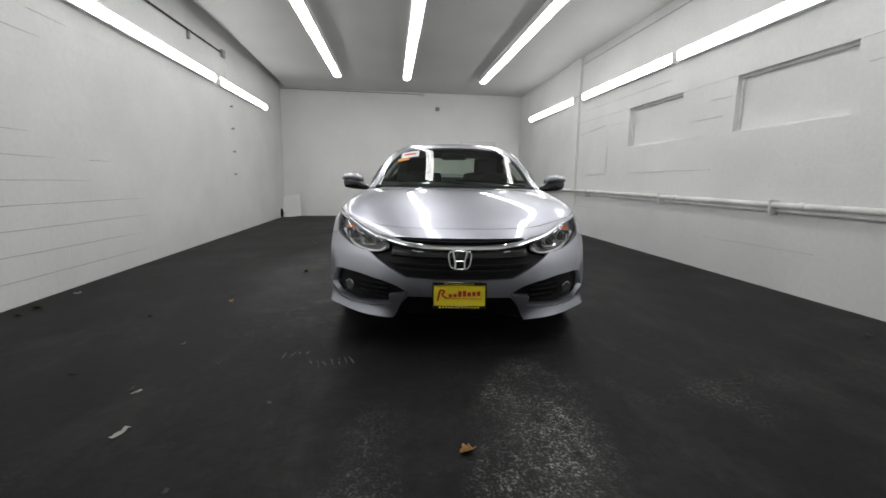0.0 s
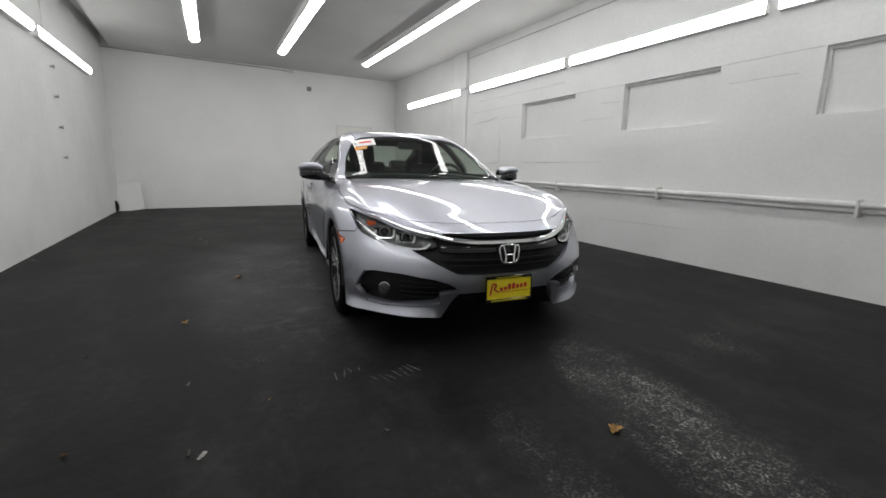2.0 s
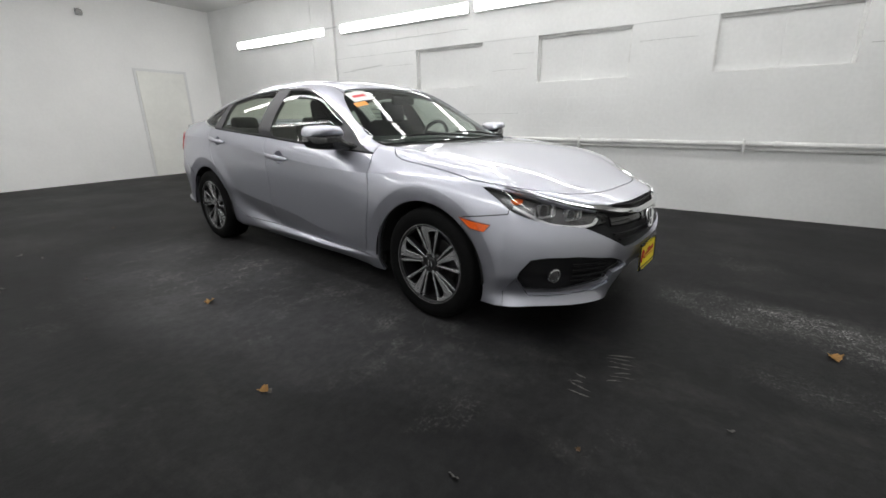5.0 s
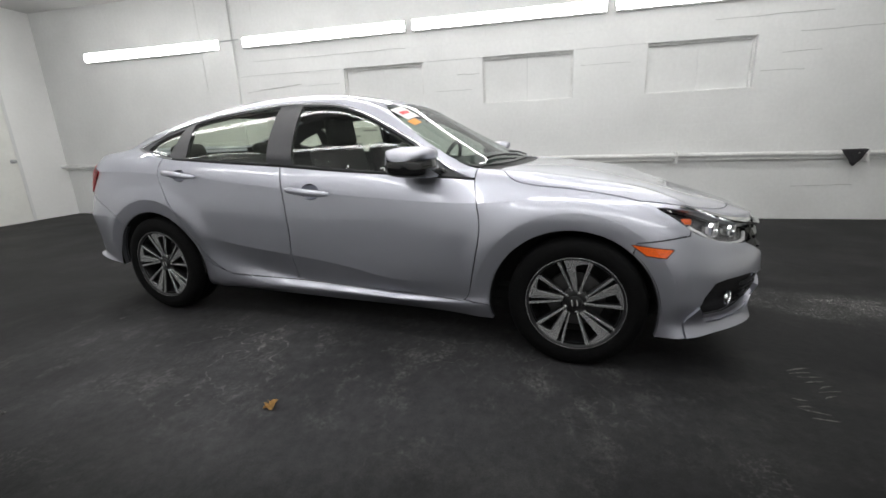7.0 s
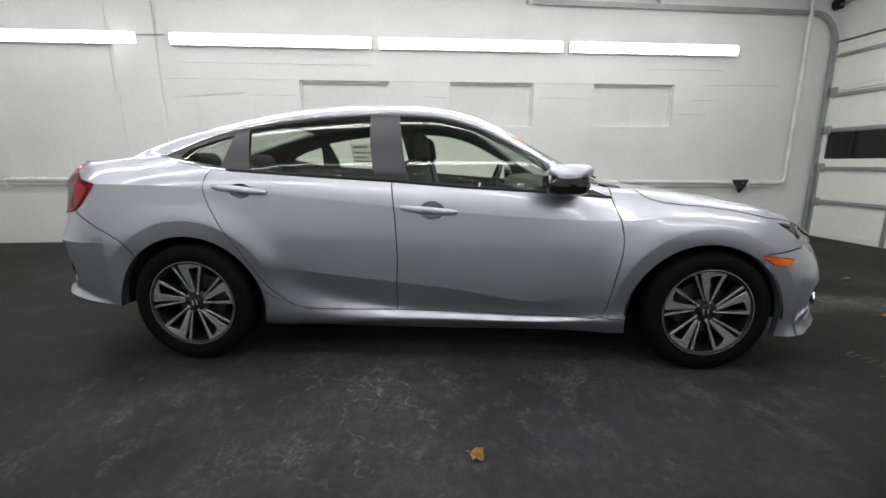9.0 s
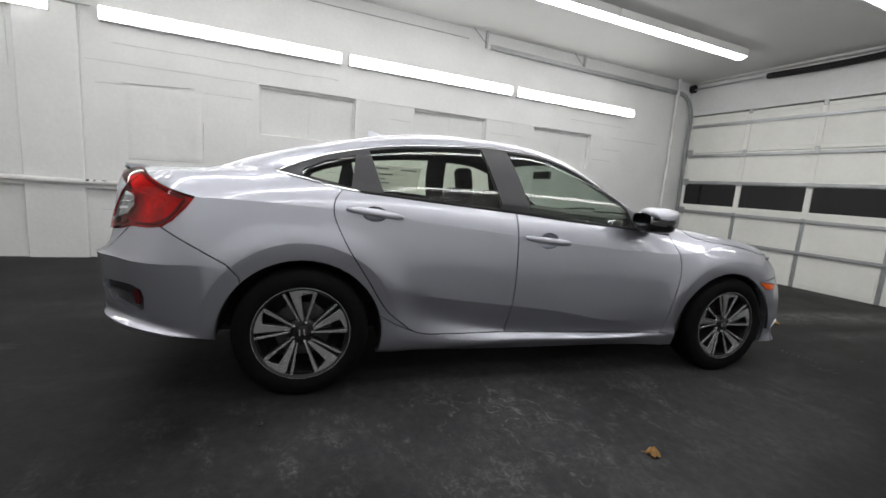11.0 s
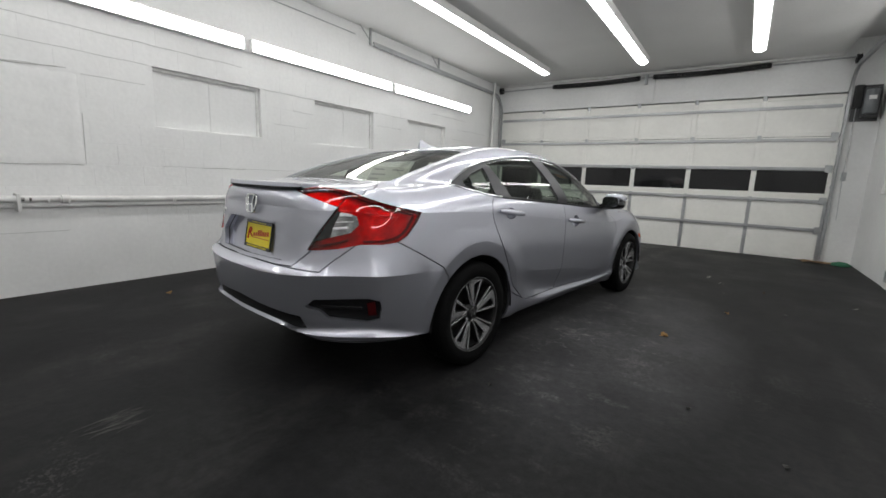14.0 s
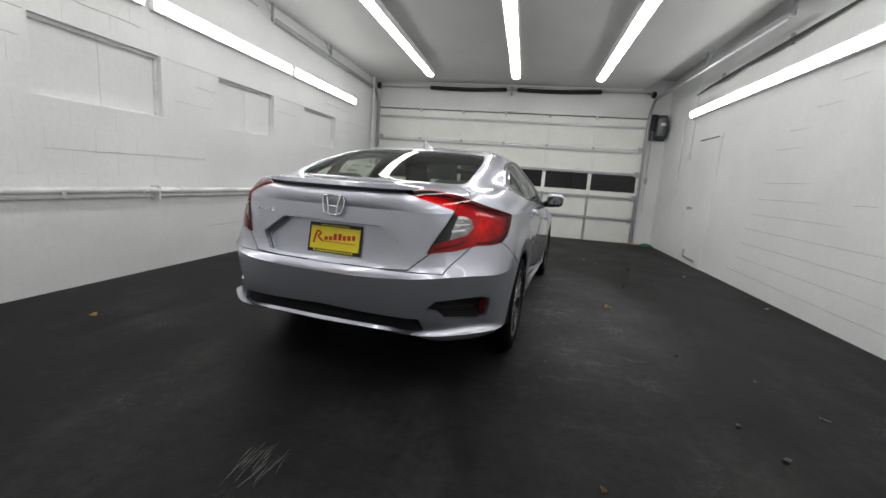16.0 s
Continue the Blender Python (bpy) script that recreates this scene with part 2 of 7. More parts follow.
def build_floor():
    bm = bmesh.new()
    bmesh.ops.create_grid(bm, x_segments=40, y_segments=40, size=1.0, matrix=Matrix.LocRotScale((0, 0.3, 0), None, (4.2, 7.6, 1)))
    return solid("floor", bm, FLOOR, "black coated concrete floor with grey scuffs and tyre dirt", "floor", LEVEL, "structure")


build_floor()

WINDOWS = ((1.53, 0.37), (-0.45, -1.61), (-2.48, -3.68))
WZ0, WZ1 = 1.545, 2.13


def build_walls():
    # window wall: piers, sill band and lintel band round three blocked openings
    bm = bmesh.new()
    T = 0.25
    add_box(bm, (XR, YG - 0.3, -0.3), (XR + T, YB + 0.3, WZ0))
    add_box(bm, (XR, YG - 0.3, WZ1), (XR + T, YB + 0.3, ZC + 0.3))
    edges = [YB + 0.3] + [v for w in WINDOWS for v in w] + [YG - 0.3]
    for a, c in zip(edges[0::2], edges[1::2]):
        add_box(bm, (XR, c, WZ0), (XR + T, a, WZ1))
    solid("wall_east", bm, WALL, "white painted concrete block wall with blocked windows", "wall", kind="structure")
    solid("wall_north", box((-3.6, YB, -0.3), (XR, YB + 0.25, ZC + 0.3)), BACKWALL, "smooth white painted back wall", "wall", kind="structure")
    solid("wall_west", box((-0.25, -7.0, -0.3), (0, 7.4, ZC + 0.5)), WALL, "white painted concrete block wall", "wall", LEFT, "structure")
    # front wall: piers beside the garage door and the header above it
    bm = bmesh.new()
    add_box(bm, (-3.6, YG - 0.25, -0.3), (-2.98, YG, ZC + 0.3))
    add_box(bm, (3.26, YG - 0.25, -0.3), (XR, YG, ZC + 0.3))
    add_box(bm, (-2.98, YG - 0.25, 2.74), (3.26, YG, ZC + 0.3))
    solid("wall_south", bm, WALL, "white painted wall round the garage door", "wall", kind="structure")
    bm = bmesh.new()
    add_box(bm, (-2.84, YG - 0.3, ZC), (XR + 0.3, YB + 0.3, ZC + 0.12))
    add_box(bm, (-3.6, YG - 0.3, ZC + 0.22), (-2.84, YB + 0.3, ZC + 0.34))
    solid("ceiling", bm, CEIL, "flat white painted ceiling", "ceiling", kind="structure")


build_walls()


def lamp(length, m, wide=0.16, tall=0.075, label="long white wraparound fluorescent lamp, lit", group="ceiling lamps", lens=LENS):
    """A wraparound strip lamp: local y along it, z towards the room."""
    t = thing("fluorescent_lamp", m, label, "lamp", group)
    h = length / 2
    part("housing", box((-wide * 0.5, -h, 0), (wide * 0.5, h, tall), 0.004), HOUSING, t)
    for side in (-1, 1):
        part("reflector_lip", box((min(side * wide * 0.502, side * wide * 0.60), -h, 0), (max(side * wide * 0.502, side * wide * 0.60), h, tall + 0.022), 0.003), HOUSING, t, "white enamelled side lip")
    n, bm = 9, bmesh.new()
    rows = []
    for y, k in ((-h + 0.012, 0.75), (-h + 0.03, 1.0), (0, 1.0), (h - 0.03, 1.0), (h - 0.012, 0.75)):
        rows.append([bm.verts.new((-math.cos(math.pi * i / (n - 1)) * wide * 0.47 * (0.92 + 0.08 * k), y,
                                   tall + math.sin(math.pi * i / (n - 1)) ** 0.7 * 0.055 * k)) for i in range(n)])
    for a, c in zip(rows, rows[1:]):
        for i in range(n - 1):
            bm.faces.new((a[i], a[i + 1], c[i + 1], c[i]))
    bm.faces.new(rows[0])
    bm.faces.new(rows[-1][::-1])
    bmesh.ops.recalc_face_normals(bm, faces=bm.faces)
    part("diffuser", bm, lens, t, "glowing white ribbed diffuser", smooth=60)
    for s in (-1, 1):
        part("end_cap", box((-wide * 0.5, s * h - 0.006, 0.001), (wide * 0.5, s * h + 0.006, tall + 0.025), 0.003), HOUSING, t)
    return t


def build_lamps():
    first = None
    for x, lean in ((-1.53, 1.7), (0.04, 0.8), (1.80, 0.5)):
        for k in range(4):
            m = pose(x + math.tan(radians(lean)) * (3.86 - 2.50 * k), 3.86 - 2.50 * k, ZC, 0, 180, -lean)
            first = copy_thing(first, m) if first else lamp(2.48, m)
    wall = None
    for y in (4.66, 1.81, -0.75, -3.31):
        m = pose(XR, y, 2.587, 0, -90, 0)
        wall = copy_thing(wall, m) if wall else lamp(2.46, m, 0.125, 0.035, label="long white wraparound fluorescent lamp on the block wall, lit", group="wall lamps", lens=WALL_LENS)
    for y in (4.25, 1.6, -0.86, -3.28):
        copy_thing(wall, LEFT @ pose(0, y, 2.6, 0, 90, 0))


build_lamps()

# ---- the car: skin ----
# car frame: x rearward from the front axle, y to the passenger side, z up
CAR = LEVEL @ pose(0.139, -1.415, 0, 0, 0, 82.0)

# columns of the lower band, from the front centre round the side to the rear centre; rows from the sill up to the shoulder
BAND = [
    [(-0.8, 0, 0.185), (-0.872, 0, 0.27), (-0.886, 0, 0.335), (-0.9, 0, 0.4), (-0.902, 0, 0.52), (-0.885, 0, 0.6), (-0.868, 0, 0.65), (-0.828, 0, 0.69)],
    [(-0.795, 0.24, 0.185), (-0.865, 0.24, 0.27), (-0.8785, 0.24, 0.335), (-0.892, 0.24, 0.4), (-0.893, 0.24, 0.52), (-0.876, 0.24, 0.6), (-0.858, 0.24, 0.652), (-0.818, 0.24, 0.693)],
    [(-0.826, 0.449, 0.198), (-0.812, 0.447, 0.27), (-0.839, 0.4525, 0.335), (-0.85, 0.455, 0.4), (-0.838, 0.45, 0.52), (-0.8, 0.44, 0.603), (-0.772, 0.435, 0.66), (-0.725, 0.425, 0.705)],
    [(-0.735, 0.624, 0.199), (-0.718, 0.606, 0.27), (-0.74, 0.62, 0.335), (-0.745, 0.62, 0.4), (-0.725, 0.62, 0.52), (-0.675, 0.605, 0.615), (-0.64, 0.592, 0.682), (-0.6, 0.562, 0.73)],
    [(-0.602, 0.754, 0.2), (-0.588, 0.739, 0.27), (-0.61, 0.76, 0.335), (-0.615, 0.765, 0.4), (-0.592, 0.765, 0.52), (-0.55, 0.748, 0.625), (-0.513, 0.728, 0.705), (-0.49, 0.685, 0.763)],
    [(-0.5, 0.842, 0.2), (-0.483, 0.821, 0.27), (-0.4925, 0.8365, 0.335), (-0.485, 0.838, 0.4), (-0.47, 0.838, 0.52), (-0.445, 0.825, 0.642), (-0.42, 0.798, 0.732), (-0.395, 0.75, 0.804)],
    [(-0.37, 0.862, 0.196), (-0.365, 0.866, 0.27), (-0.3625, 0.869, 0.335), (-0.36, 0.872, 0.4), (-0.35, 0.873, 0.52), (-0.335, 0.862, 0.655), (-0.31, 0.833, 0.757), (-0.29, 0.775, 0.84)],
    [(-0.17, 0.86, 0.185), (-0.17, 0.88, 0.27), (-0.17, 0.883, 0.335), (-0.17, 0.886, 0.4), (-0.17, 0.89, 0.52), (-0.17, 0.885, 0.67), (-0.17, 0.855, 0.785), (-0.17, 0.772, 0.868)],
    [(0.02, 0.865, 0.185), (0.02, 0.882, 0.27), (0.02, 0.885, 0.335), (0.02, 0.888, 0.4), (0.02, 0.8899, 0.5174), (0.02, 0.8893, 0.6838), (0.02, 0.862, 0.81), (0.02, 0.765, 0.893)],
    [(0.22, 0.86, 0.185), (0.22, 0.88, 0.27), (0.22, 0.8825, 0.335), (0.22, 0.885, 0.4), (0.22, 0.8871, 0.5169), (0.22, 0.8883, 0.6856), (0.22, 0.858, 0.815), (0.22, 0.752, 0.916)],
    [(0.46, 0.83, 0.185), (0.46, 0.868, 0.26), (0.46, 0.868, 0.305), (0.46, 0.874, 0.4), (0.46, 0.8835, 0.5218), (0.46, 0.8872, 0.6837), (0.46, 0.868, 0.793), (0.51, 0.748, 0.936)],
    [(0.82, 0.8, 0.185), (0.82, 0.866, 0.25), (0.82, 0.846, 0.277), (0.82, 0.877, 0.366), (0.82, 0.8840, 0.5425), (0.82, 0.8883, 0.684), (0.82, 0.886, 0.8), (0.82, 0.843, 0.936)],
    [(1.2, 0.8, 0.185), (1.2, 0.866, 0.25), (1.2, 0.842, 0.292), (1.2, 0.882, 0.4155), (1.2, 0.8875, 0.5652), (1.2, 0.8907, 0.689), (1.2, 0.891, 0.822), (1.2, 0.852, 0.959)],
    [(1.65, 0.8, 0.185), (1.65, 0.866, 0.25), (1.65, 0.834, 0.317), (1.65, 0.886, 0.4677), (1.65, 0.8905, 0.5937), (1.65, 0.8941, 0.6998), (1.65, 0.894, 0.857), (1.65, 0.86, 0.987)],
    [(2.1, 0.8, 0.187), (2.1, 0.866, 0.25), (2.1, 0.862, 0.405), (2.1, 0.889, 0.5175), (2.1, 0.8940, 0.6165), (2.1, 0.8976, 0.7192), (2.1, 0.893, 0.897), (2.1, 0.862, 1.012)],
    [(2.42, 0.83, 0.19), (2.42, 0.868, 0.26), (2.42, 0.886, 0.455), (2.42, 0.895, 0.552), (2.42, 0.898, 0.6296), (2.42, 0.8987, 0.7365), (2.42, 0.888, 0.92), (2.42, 0.855, 1.03)],
    [(2.72, 0.86, 0.2), (2.72, 0.88, 0.28), (2.72, 0.8875, 0.37), (2.72, 0.895, 0.48), (2.72, 0.8983, 0.625), (2.72, 0.8967, 0.7501), (2.72, 0.878, 0.942), (2.72, 0.815, 1.062)],
    [(3, 0.862, 0.278), (3, 0.875, 0.31), (3, 0.8825, 0.365), (3, 0.888, 0.44), (3, 0.8946, 0.6332), (3, 0.8898, 0.7578), (3, 0.872, 0.948), (3, 0.775, 1.066)],
    [(3.225, 0.868, 0.31), (3.22, 0.86, 0.335), (3.22, 0.862, 0.3775), (3.22, 0.866, 0.44), (3.22, 0.884, 0.645), (3.22, 0.875, 0.77), (3.22, 0.845, 0.948), (3.22, 0.75, 1.055)],
    [(3.41, 0.82, 0.338), (3.385, 0.8, 0.362), (3.386, 0.804, 0.401), (3.388, 0.808, 0.45), (3.405, 0.825, 0.645), (3.37, 0.805, 0.76), (3.325, 0.785, 0.945), (3.3, 0.715, 1.047)],
    [(3.512, 0.73, 0.338), (3.485, 0.71, 0.362), (3.486, 0.712, 0.401), (3.488, 0.714, 0.45), (3.508, 0.73, 0.645), (3.462, 0.725, 0.755), (3.42, 0.71, 0.945), (3.395, 0.64, 1.044)],
    [(3.618, 0.6, 0.338), (3.6, 0.59, 0.362), (3.604, 0.592, 0.401), (3.608, 0.594, 0.45), (3.63, 0.604, 0.64), (3.575, 0.6, 0.72), (3.545, 0.585, 0.946), (3.49, 0.545, 1.045)],
    [(3.66, 0.44, 0.338), (3.67, 0.44, 0.362), (3.676, 0.44, 0.401), (3.682, 0.44, 0.45), (3.702, 0.44, 0.628), (3.638, 0.44, 0.7), (3.612, 0.44, 0.948), (3.57, 0.42, 1.047)],
    [(3.64, 0.24, 0.335), (3.7, 0.24, 0.362), (3.708, 0.24, 0.401), (3.716, 0.24, 0.45), (3.735, 0.24, 0.622), (3.664, 0.24, 0.69), (3.636, 0.24, 0.948), (3.608, 0.24, 1.049)],
    [(3.645, 0, 0.335), (3.71, 0, 0.362), (3.716, 0, 0.401), (3.722, 0, 0.45), (3.742, 0, 0.62), (3.67, 0, 0.69), (3.643, 0, 0.948), (3.615, 0, 1.05)],
]
# stations of the deck (bonnet, glass, roof, boot) from the centre line outwards, for the band's columns 6 to 18
DECK = [
    [(-.430, 0, .816), (-.420, .22, .819), (-.400, .42, .825), (-.370, .58, .830), (-.340, .69, .833)],
    [(-.210, 0, .876), (-.205, .23, .878), (-.200, .43, .879), (-.190, .60, .877), (-.180, .70, .873)],
    [(.000, 0, .917), (.000, .23, .917), (.005, .44, .914), (.010, .60, .907), (.015, .70, .901)],
    [(.190, 0, .938), (.195, .24, .938), (.205, .45, .935), (.215, .60, .929), (.220, .695, .923)],
    [(.400, 0, .950), (.405, .24, .951), (.430, .46, .951), (.480, .63, .949), (.505, .705, .943)],
    [(.800, 0, 1.160), (.800, .24, 1.152), (.810, .45, 1.136), (.820, .665, 1.095), (.820, .780, 1.000)],
    [(1.20, 0, 1.364), (1.20, .22, 1.358), (1.20, .41, 1.342), (1.20, .570, 1.302), (1.20, .782, 1.128)],
    [(1.65, 0, 1.398), (1.65, .22, 1.396), (1.65, .41, 1.388), (1.65, .560, 1.352), (1.65, .770, 1.170)],
    [(2.10, 0, 1.382), (2.10, .22, 1.380), (2.10, .41, 1.373), (2.10, .565, 1.338), (2.10, .772, 1.168)],
    [(2.42, 0, 1.335), (2.42, .22, 1.331), (2.42, .42, 1.322), (2.42, .600, 1.293), (2.42, .768, 1.152)],
    [(2.72, 0, 1.246), (2.72, .22, 1.245), (2.72, .435, 1.241), (2.72, .632, 1.230), (2.72, .740, 1.128)],
    [(3.00, 0, 1.152), (3.00, .22, 1.151), (3.00, .445, 1.147), (3.00, .632, 1.136), (3.00, .705, 1.096)],
    [(3.19, 0, 1.089), (3.19, .22, 1.088), (3.185, .44, 1.085), (3.19, .58, 1.077), (3.20, .68, 1.063)],
]


def skin_cage():
    """The control cage of the whole body: points, faces and creases."""
    pts, index = [], {}

    def vert(key, p, flip):
        mirrored = flip and p[1] > 0
        k = (key, mirrored)
        if k not in index:
            index[k] = len(pts)
            pts.append((p[0], -p[1] if mirrored else p[1], p[2]))
        return index[k]

    def at(r, c):
        return ("b", r, c), BAND[c][r]

    def deck(i, j):   # i 0..14 over columns 5..19, j 0..5
        if j == 5:
            return at(7, 5 + i)
        if i == 0:
            return at(7, j)
        if i == 14:
            return at(7, 24 - j)
        return ("d", i, j), DECK[i - 1][j]

    faces, creases = [], {}
    for flip in (False, True):
        quads = [[at(r, c), at(r, c + 1), at(r + 1, c + 1), at(r + 1, c)] for c in range(24) for r in range(7)]
        quads += [[deck(i, j), deck(i, j + 1), deck(i + 1, j + 1), deck(i + 1, j)] for i in range(14) for j in range(5)]
        for q in quads:
            f = [vert(k, p, flip) for k, p in q]
            faces.append(f if flip else f[::-1])
        for i in range(5):
            a, c = vert(*deck(5, i), flip), vert(*deck(5, i + 1), flip)   # foot of the windscreen
            creases[(a, c)] = 0.9
        for row, hard in ((7, 0.8), (10, 0.3), (13, 0.7)):   # head of the windscreen, head and foot of the rear window
            for i in range(4):
                creases[(vert(*deck(row, i), flip), vert(*deck(row, i + 1), flip))] = hard
        for i in range(9, 12):   # edge of the rear pillars beside the glass
            creases[(vert(*deck(i, 3), flip), vert(*deck(i + 1, 3), flip))] = 0.6
        for c in range(5):
            for a, b in (((7, c), (7, c + 1)), ((7, 24 - c), (7, 23 - c))):
                creases[(vert(*at(*a), flip), vert(*at(*b), flip))] = 0.8 if a[1] < 5 else 0.5
        for c in range(9, 19):
            creases[(vert(*at(6, c), flip), vert(*at(6, c + 1), flip))] = 1.0
        for c in range(17, 24):   # the rear bumper's crease
            creases[(vert(*at(4, c), flip), vert(*at(4, c + 1), flip))] = 1.0
        for c in range(11, 14):   # the fold low on the doors
            creases[(vert(*at(3, c), flip), vert(*at(3, c + 1), flip))] = 1.0
            creases[(vert(*at(2, c), flip), vert(*at(2, c + 1), flip))] = 0.6
            creases[(vert(*at(1, c), flip), vert(*at(1, c + 1), flip))] = 0.8
        creases[(vert(*at(3, 14), flip), vert(*at(3, 15), flip))] = 0.4
        for c in range(20, 24):   # the ridge across the boot lid
            creases[(vert(*at(6, c), flip), vert(*at(6, c + 1), flip))] = 1.0
    return pts, faces, creases


def subdivide(pts, faces, creases, level):
    me = bpy.data.meshes.new("cage")
    me.from_pydata(pts, [], faces)
    layer = me.attributes.new("crease_edge", "FLOAT", "EDGE")
    table = {tuple(sorted(k)): v for k, v in creases.items()}
    fold = me.attributes.new("sharp_edge", "BOOLEAN", "EDGE")
    for e in me.edges:
        layer.data[e.index].value = table.get(tuple(sorted(e.vertices)), 0.0)
        fold.data[e.index].value = layer.data[e.index].value > 0.99
    ob = new("cage", me)
    mod = ob.modifiers.new("s", "SUBSURF")
    mod.levels = mod.render_levels = level
    mod.use_limit_surface = True
    out = bpy.data.meshes.new_from_object(ob.evaluated_get(bpy.context.evaluated_depsgraph_get()))
    bpy.data.objects.remove(ob)
    bpy.data.meshes.remove(me)
    return out


def fair(me):
    """Take short waves out of the skin along its normals; folds are smoothed along their own line only."""
    n = len(me.vertices)
    v, no = np.empty(n * 3), np.empty(n * 3)
    me.vertices.foreach_get("co", v)
    me.vertex_normals.foreach_get("vector", no)
    v, no = v.reshape(-1, 3), no.reshape(-1, 3)
    e = np.empty(len(me.edges) * 2, dtype=np.int64)
    me.edges.foreach_get("vertices", e)
    a, b = e[0::2], e[1::2]
    sharp = np.zeros(len(a), dtype=bool)
    me.attributes["sharp_edge"].data.foreach_get("value", sharp)
    fold = np.bincount(np.r_[a[sharp], b[sharp]], minlength=n) > 0
    rim = np.bincount(e, minlength=n) < 4
    # each vertex looks at its neighbours; one on a fold looks along the fold alone
    src, dst, hard = np.r_[b, a], np.r_[a, b], np.r_[sharp, sharp]
    use = ~fold[dst] | hard
    src, dst = src[use], dst[use]
    count = np.maximum(np.bincount(dst, minlength=n), 1).astype(float)
    mean = np.stack([np.bincount(dst, v[src, k], n) for k in range(3)], 1) / count[:, None]
    bend = ((mean - v) * no).sum(1)
    turn = (no[src] * no[dst]).sum(1)
    same = (fold[a] == fold[b]) & (~fold[a] | sharp)
    p0, p1 = a[same], b[same]
    kin = np.maximum(np.bincount(np.r_[p0, p1], minlength=n), 1).astype(float)

    def lap(d):
        return np.bincount(dst, turn * d[src], n) / count - d

    def lap_t(y):
        return np.bincount(src, turn * (y / count)[dst], n) - y

    def spread(x):
        return np.bincount(p0, x[p1], n) + np.bincount(p1, x[p0], n)

    def rest(h):
        return h - spread(h) / kin

    def rest_t(y):
        return y - spread(y / kin)

    rough = rest(bend)
    w = 1.0 / (1.0 + (rough / 0.0012) ** 2)
    w[rim | (np.bincount(dst, rim[src].astype(float), n) > 0) | (kin < 2)] = 0.0
    x, z = v[:, 0], v[:, 2]
    mu = 8e-7 * np.where((z < 0.47) | (((x < -0.42) | (x > 3.2)) & (z < 0.90)), 400.0, 1.0)
    d = np.zeros(n)
    r = -lap_t(rest_t(w * rough))
    p, rr = r.copy(), r @ r
    for _ in range(900):
        q = lap_t(rest_t(w * rest(lap(p)))) + mu * p
        k = rr / (p @ q)
        d += k * p
        r -= k * q
        then = r @ r
        if then < 1e-20:
            break
        p = r + (then / rr) * p
        rr = then
    d = np.clip(d, -0.010, 0.010)
    me.vertices.foreach_set("co", (v + d[:, None] * no).ravel())


def crown_doors(me, bow=0.66):
    """Give the doors one even crown between the shoulder crease and the window line."""
    n = len(me.vertices)
    v = np.empty(n * 3)
    me.vertices.foreach_get("co", v)
    v = v.reshape(-1, 3)
    x, y, z = v[:, 0], np.abs(v[:, 1]), v[:, 2]
    e = np.empty(len(me.edges) * 2, dtype=np.int64)
    me.edges.foreach_get("vertices", e)
    sharp = np.zeros(len(me.edges), dtype=bool)
    me.attributes["sharp_edge"].data.foreach_get("value", sharp)
    fold = np.zeros(n, dtype=bool)
    fold[e.reshape(-1, 2)[sharp].ravel()] = True
    crease = fold & (v[:, 1] > 0.8) & (z > 0.77) & (x > 0.3) & (x < 3.0)
    order = np.argsort(x[crease])
    cx, cy, cz = x[crease][order], y[crease][order], z[crease][order]
    top = [col[7] for col in BAND[10:19]]
    tx = [p[0] for p in top]
    foot = np.interp(x, cx, cz)
    zb = np.polyval(np.polyfit(tx, [p[2] for p in top], 5), x)
    near = (np.abs(z - zb) < 0.012) & (v[:, 1] > 0.7) & (x > 0.6) & (x < 3.1)
    yb = np.polyval(np.polyfit(x[near], y[near], 5), x)
    h = (z - foot) / (zb - foot)
    want = np.interp(x, cx, cy) + (yb - np.interp(x, cx, cy)) * ((1 - bow) * h + bow * h * h)
    ease = np.clip((x - 0.55) / 0.25, 0, 1) * np.clip((3.12 - x) / 0.25, 0, 1)
    ease = ease * ease * (3 - 2 * ease)
    use = (h > 0) & (h < 1) & (y > 0.70) & (x > 0.5) & (x < 3.15) & ~fold
    moved = np.where(use, y + ease * (want - y), y)
    # the side windows: one smooth sheet between the window line and the roof rail
    rail = np.interp(x, (.75, 1.0, 1.25, 1.5, 1.75, 2.05, 2.3, 2.5, 2.75), (1.02, 1.17, 1.265, 1.31, 1.322, 1.30, 1.265, 1.225, 1.135))
    rim = np.minimum(np.minimum(z - zb, rail - z), np.minimum(x - 0.75, 2.72 - x))
    pane = (rim > 0) & (y > 0.45)
    terms = np.stack([x[pane] ** a * z[pane] ** b for a, b in ((0, 0), (1, 0), (2, 0), (3, 0), (0, 1), (0, 2), (1, 1))], 1)
    flat = terms @ np.linalg.lstsq(terms, y[pane], rcond=None)[0]
    moved[pane] += np.clip(rim[pane] / 0.03, 0, 1) * (flat - y[pane])
    v[:, 1] = np.sign(v[:, 1]) * moved
    me.vertices.foreach_set("co", v.ravel())


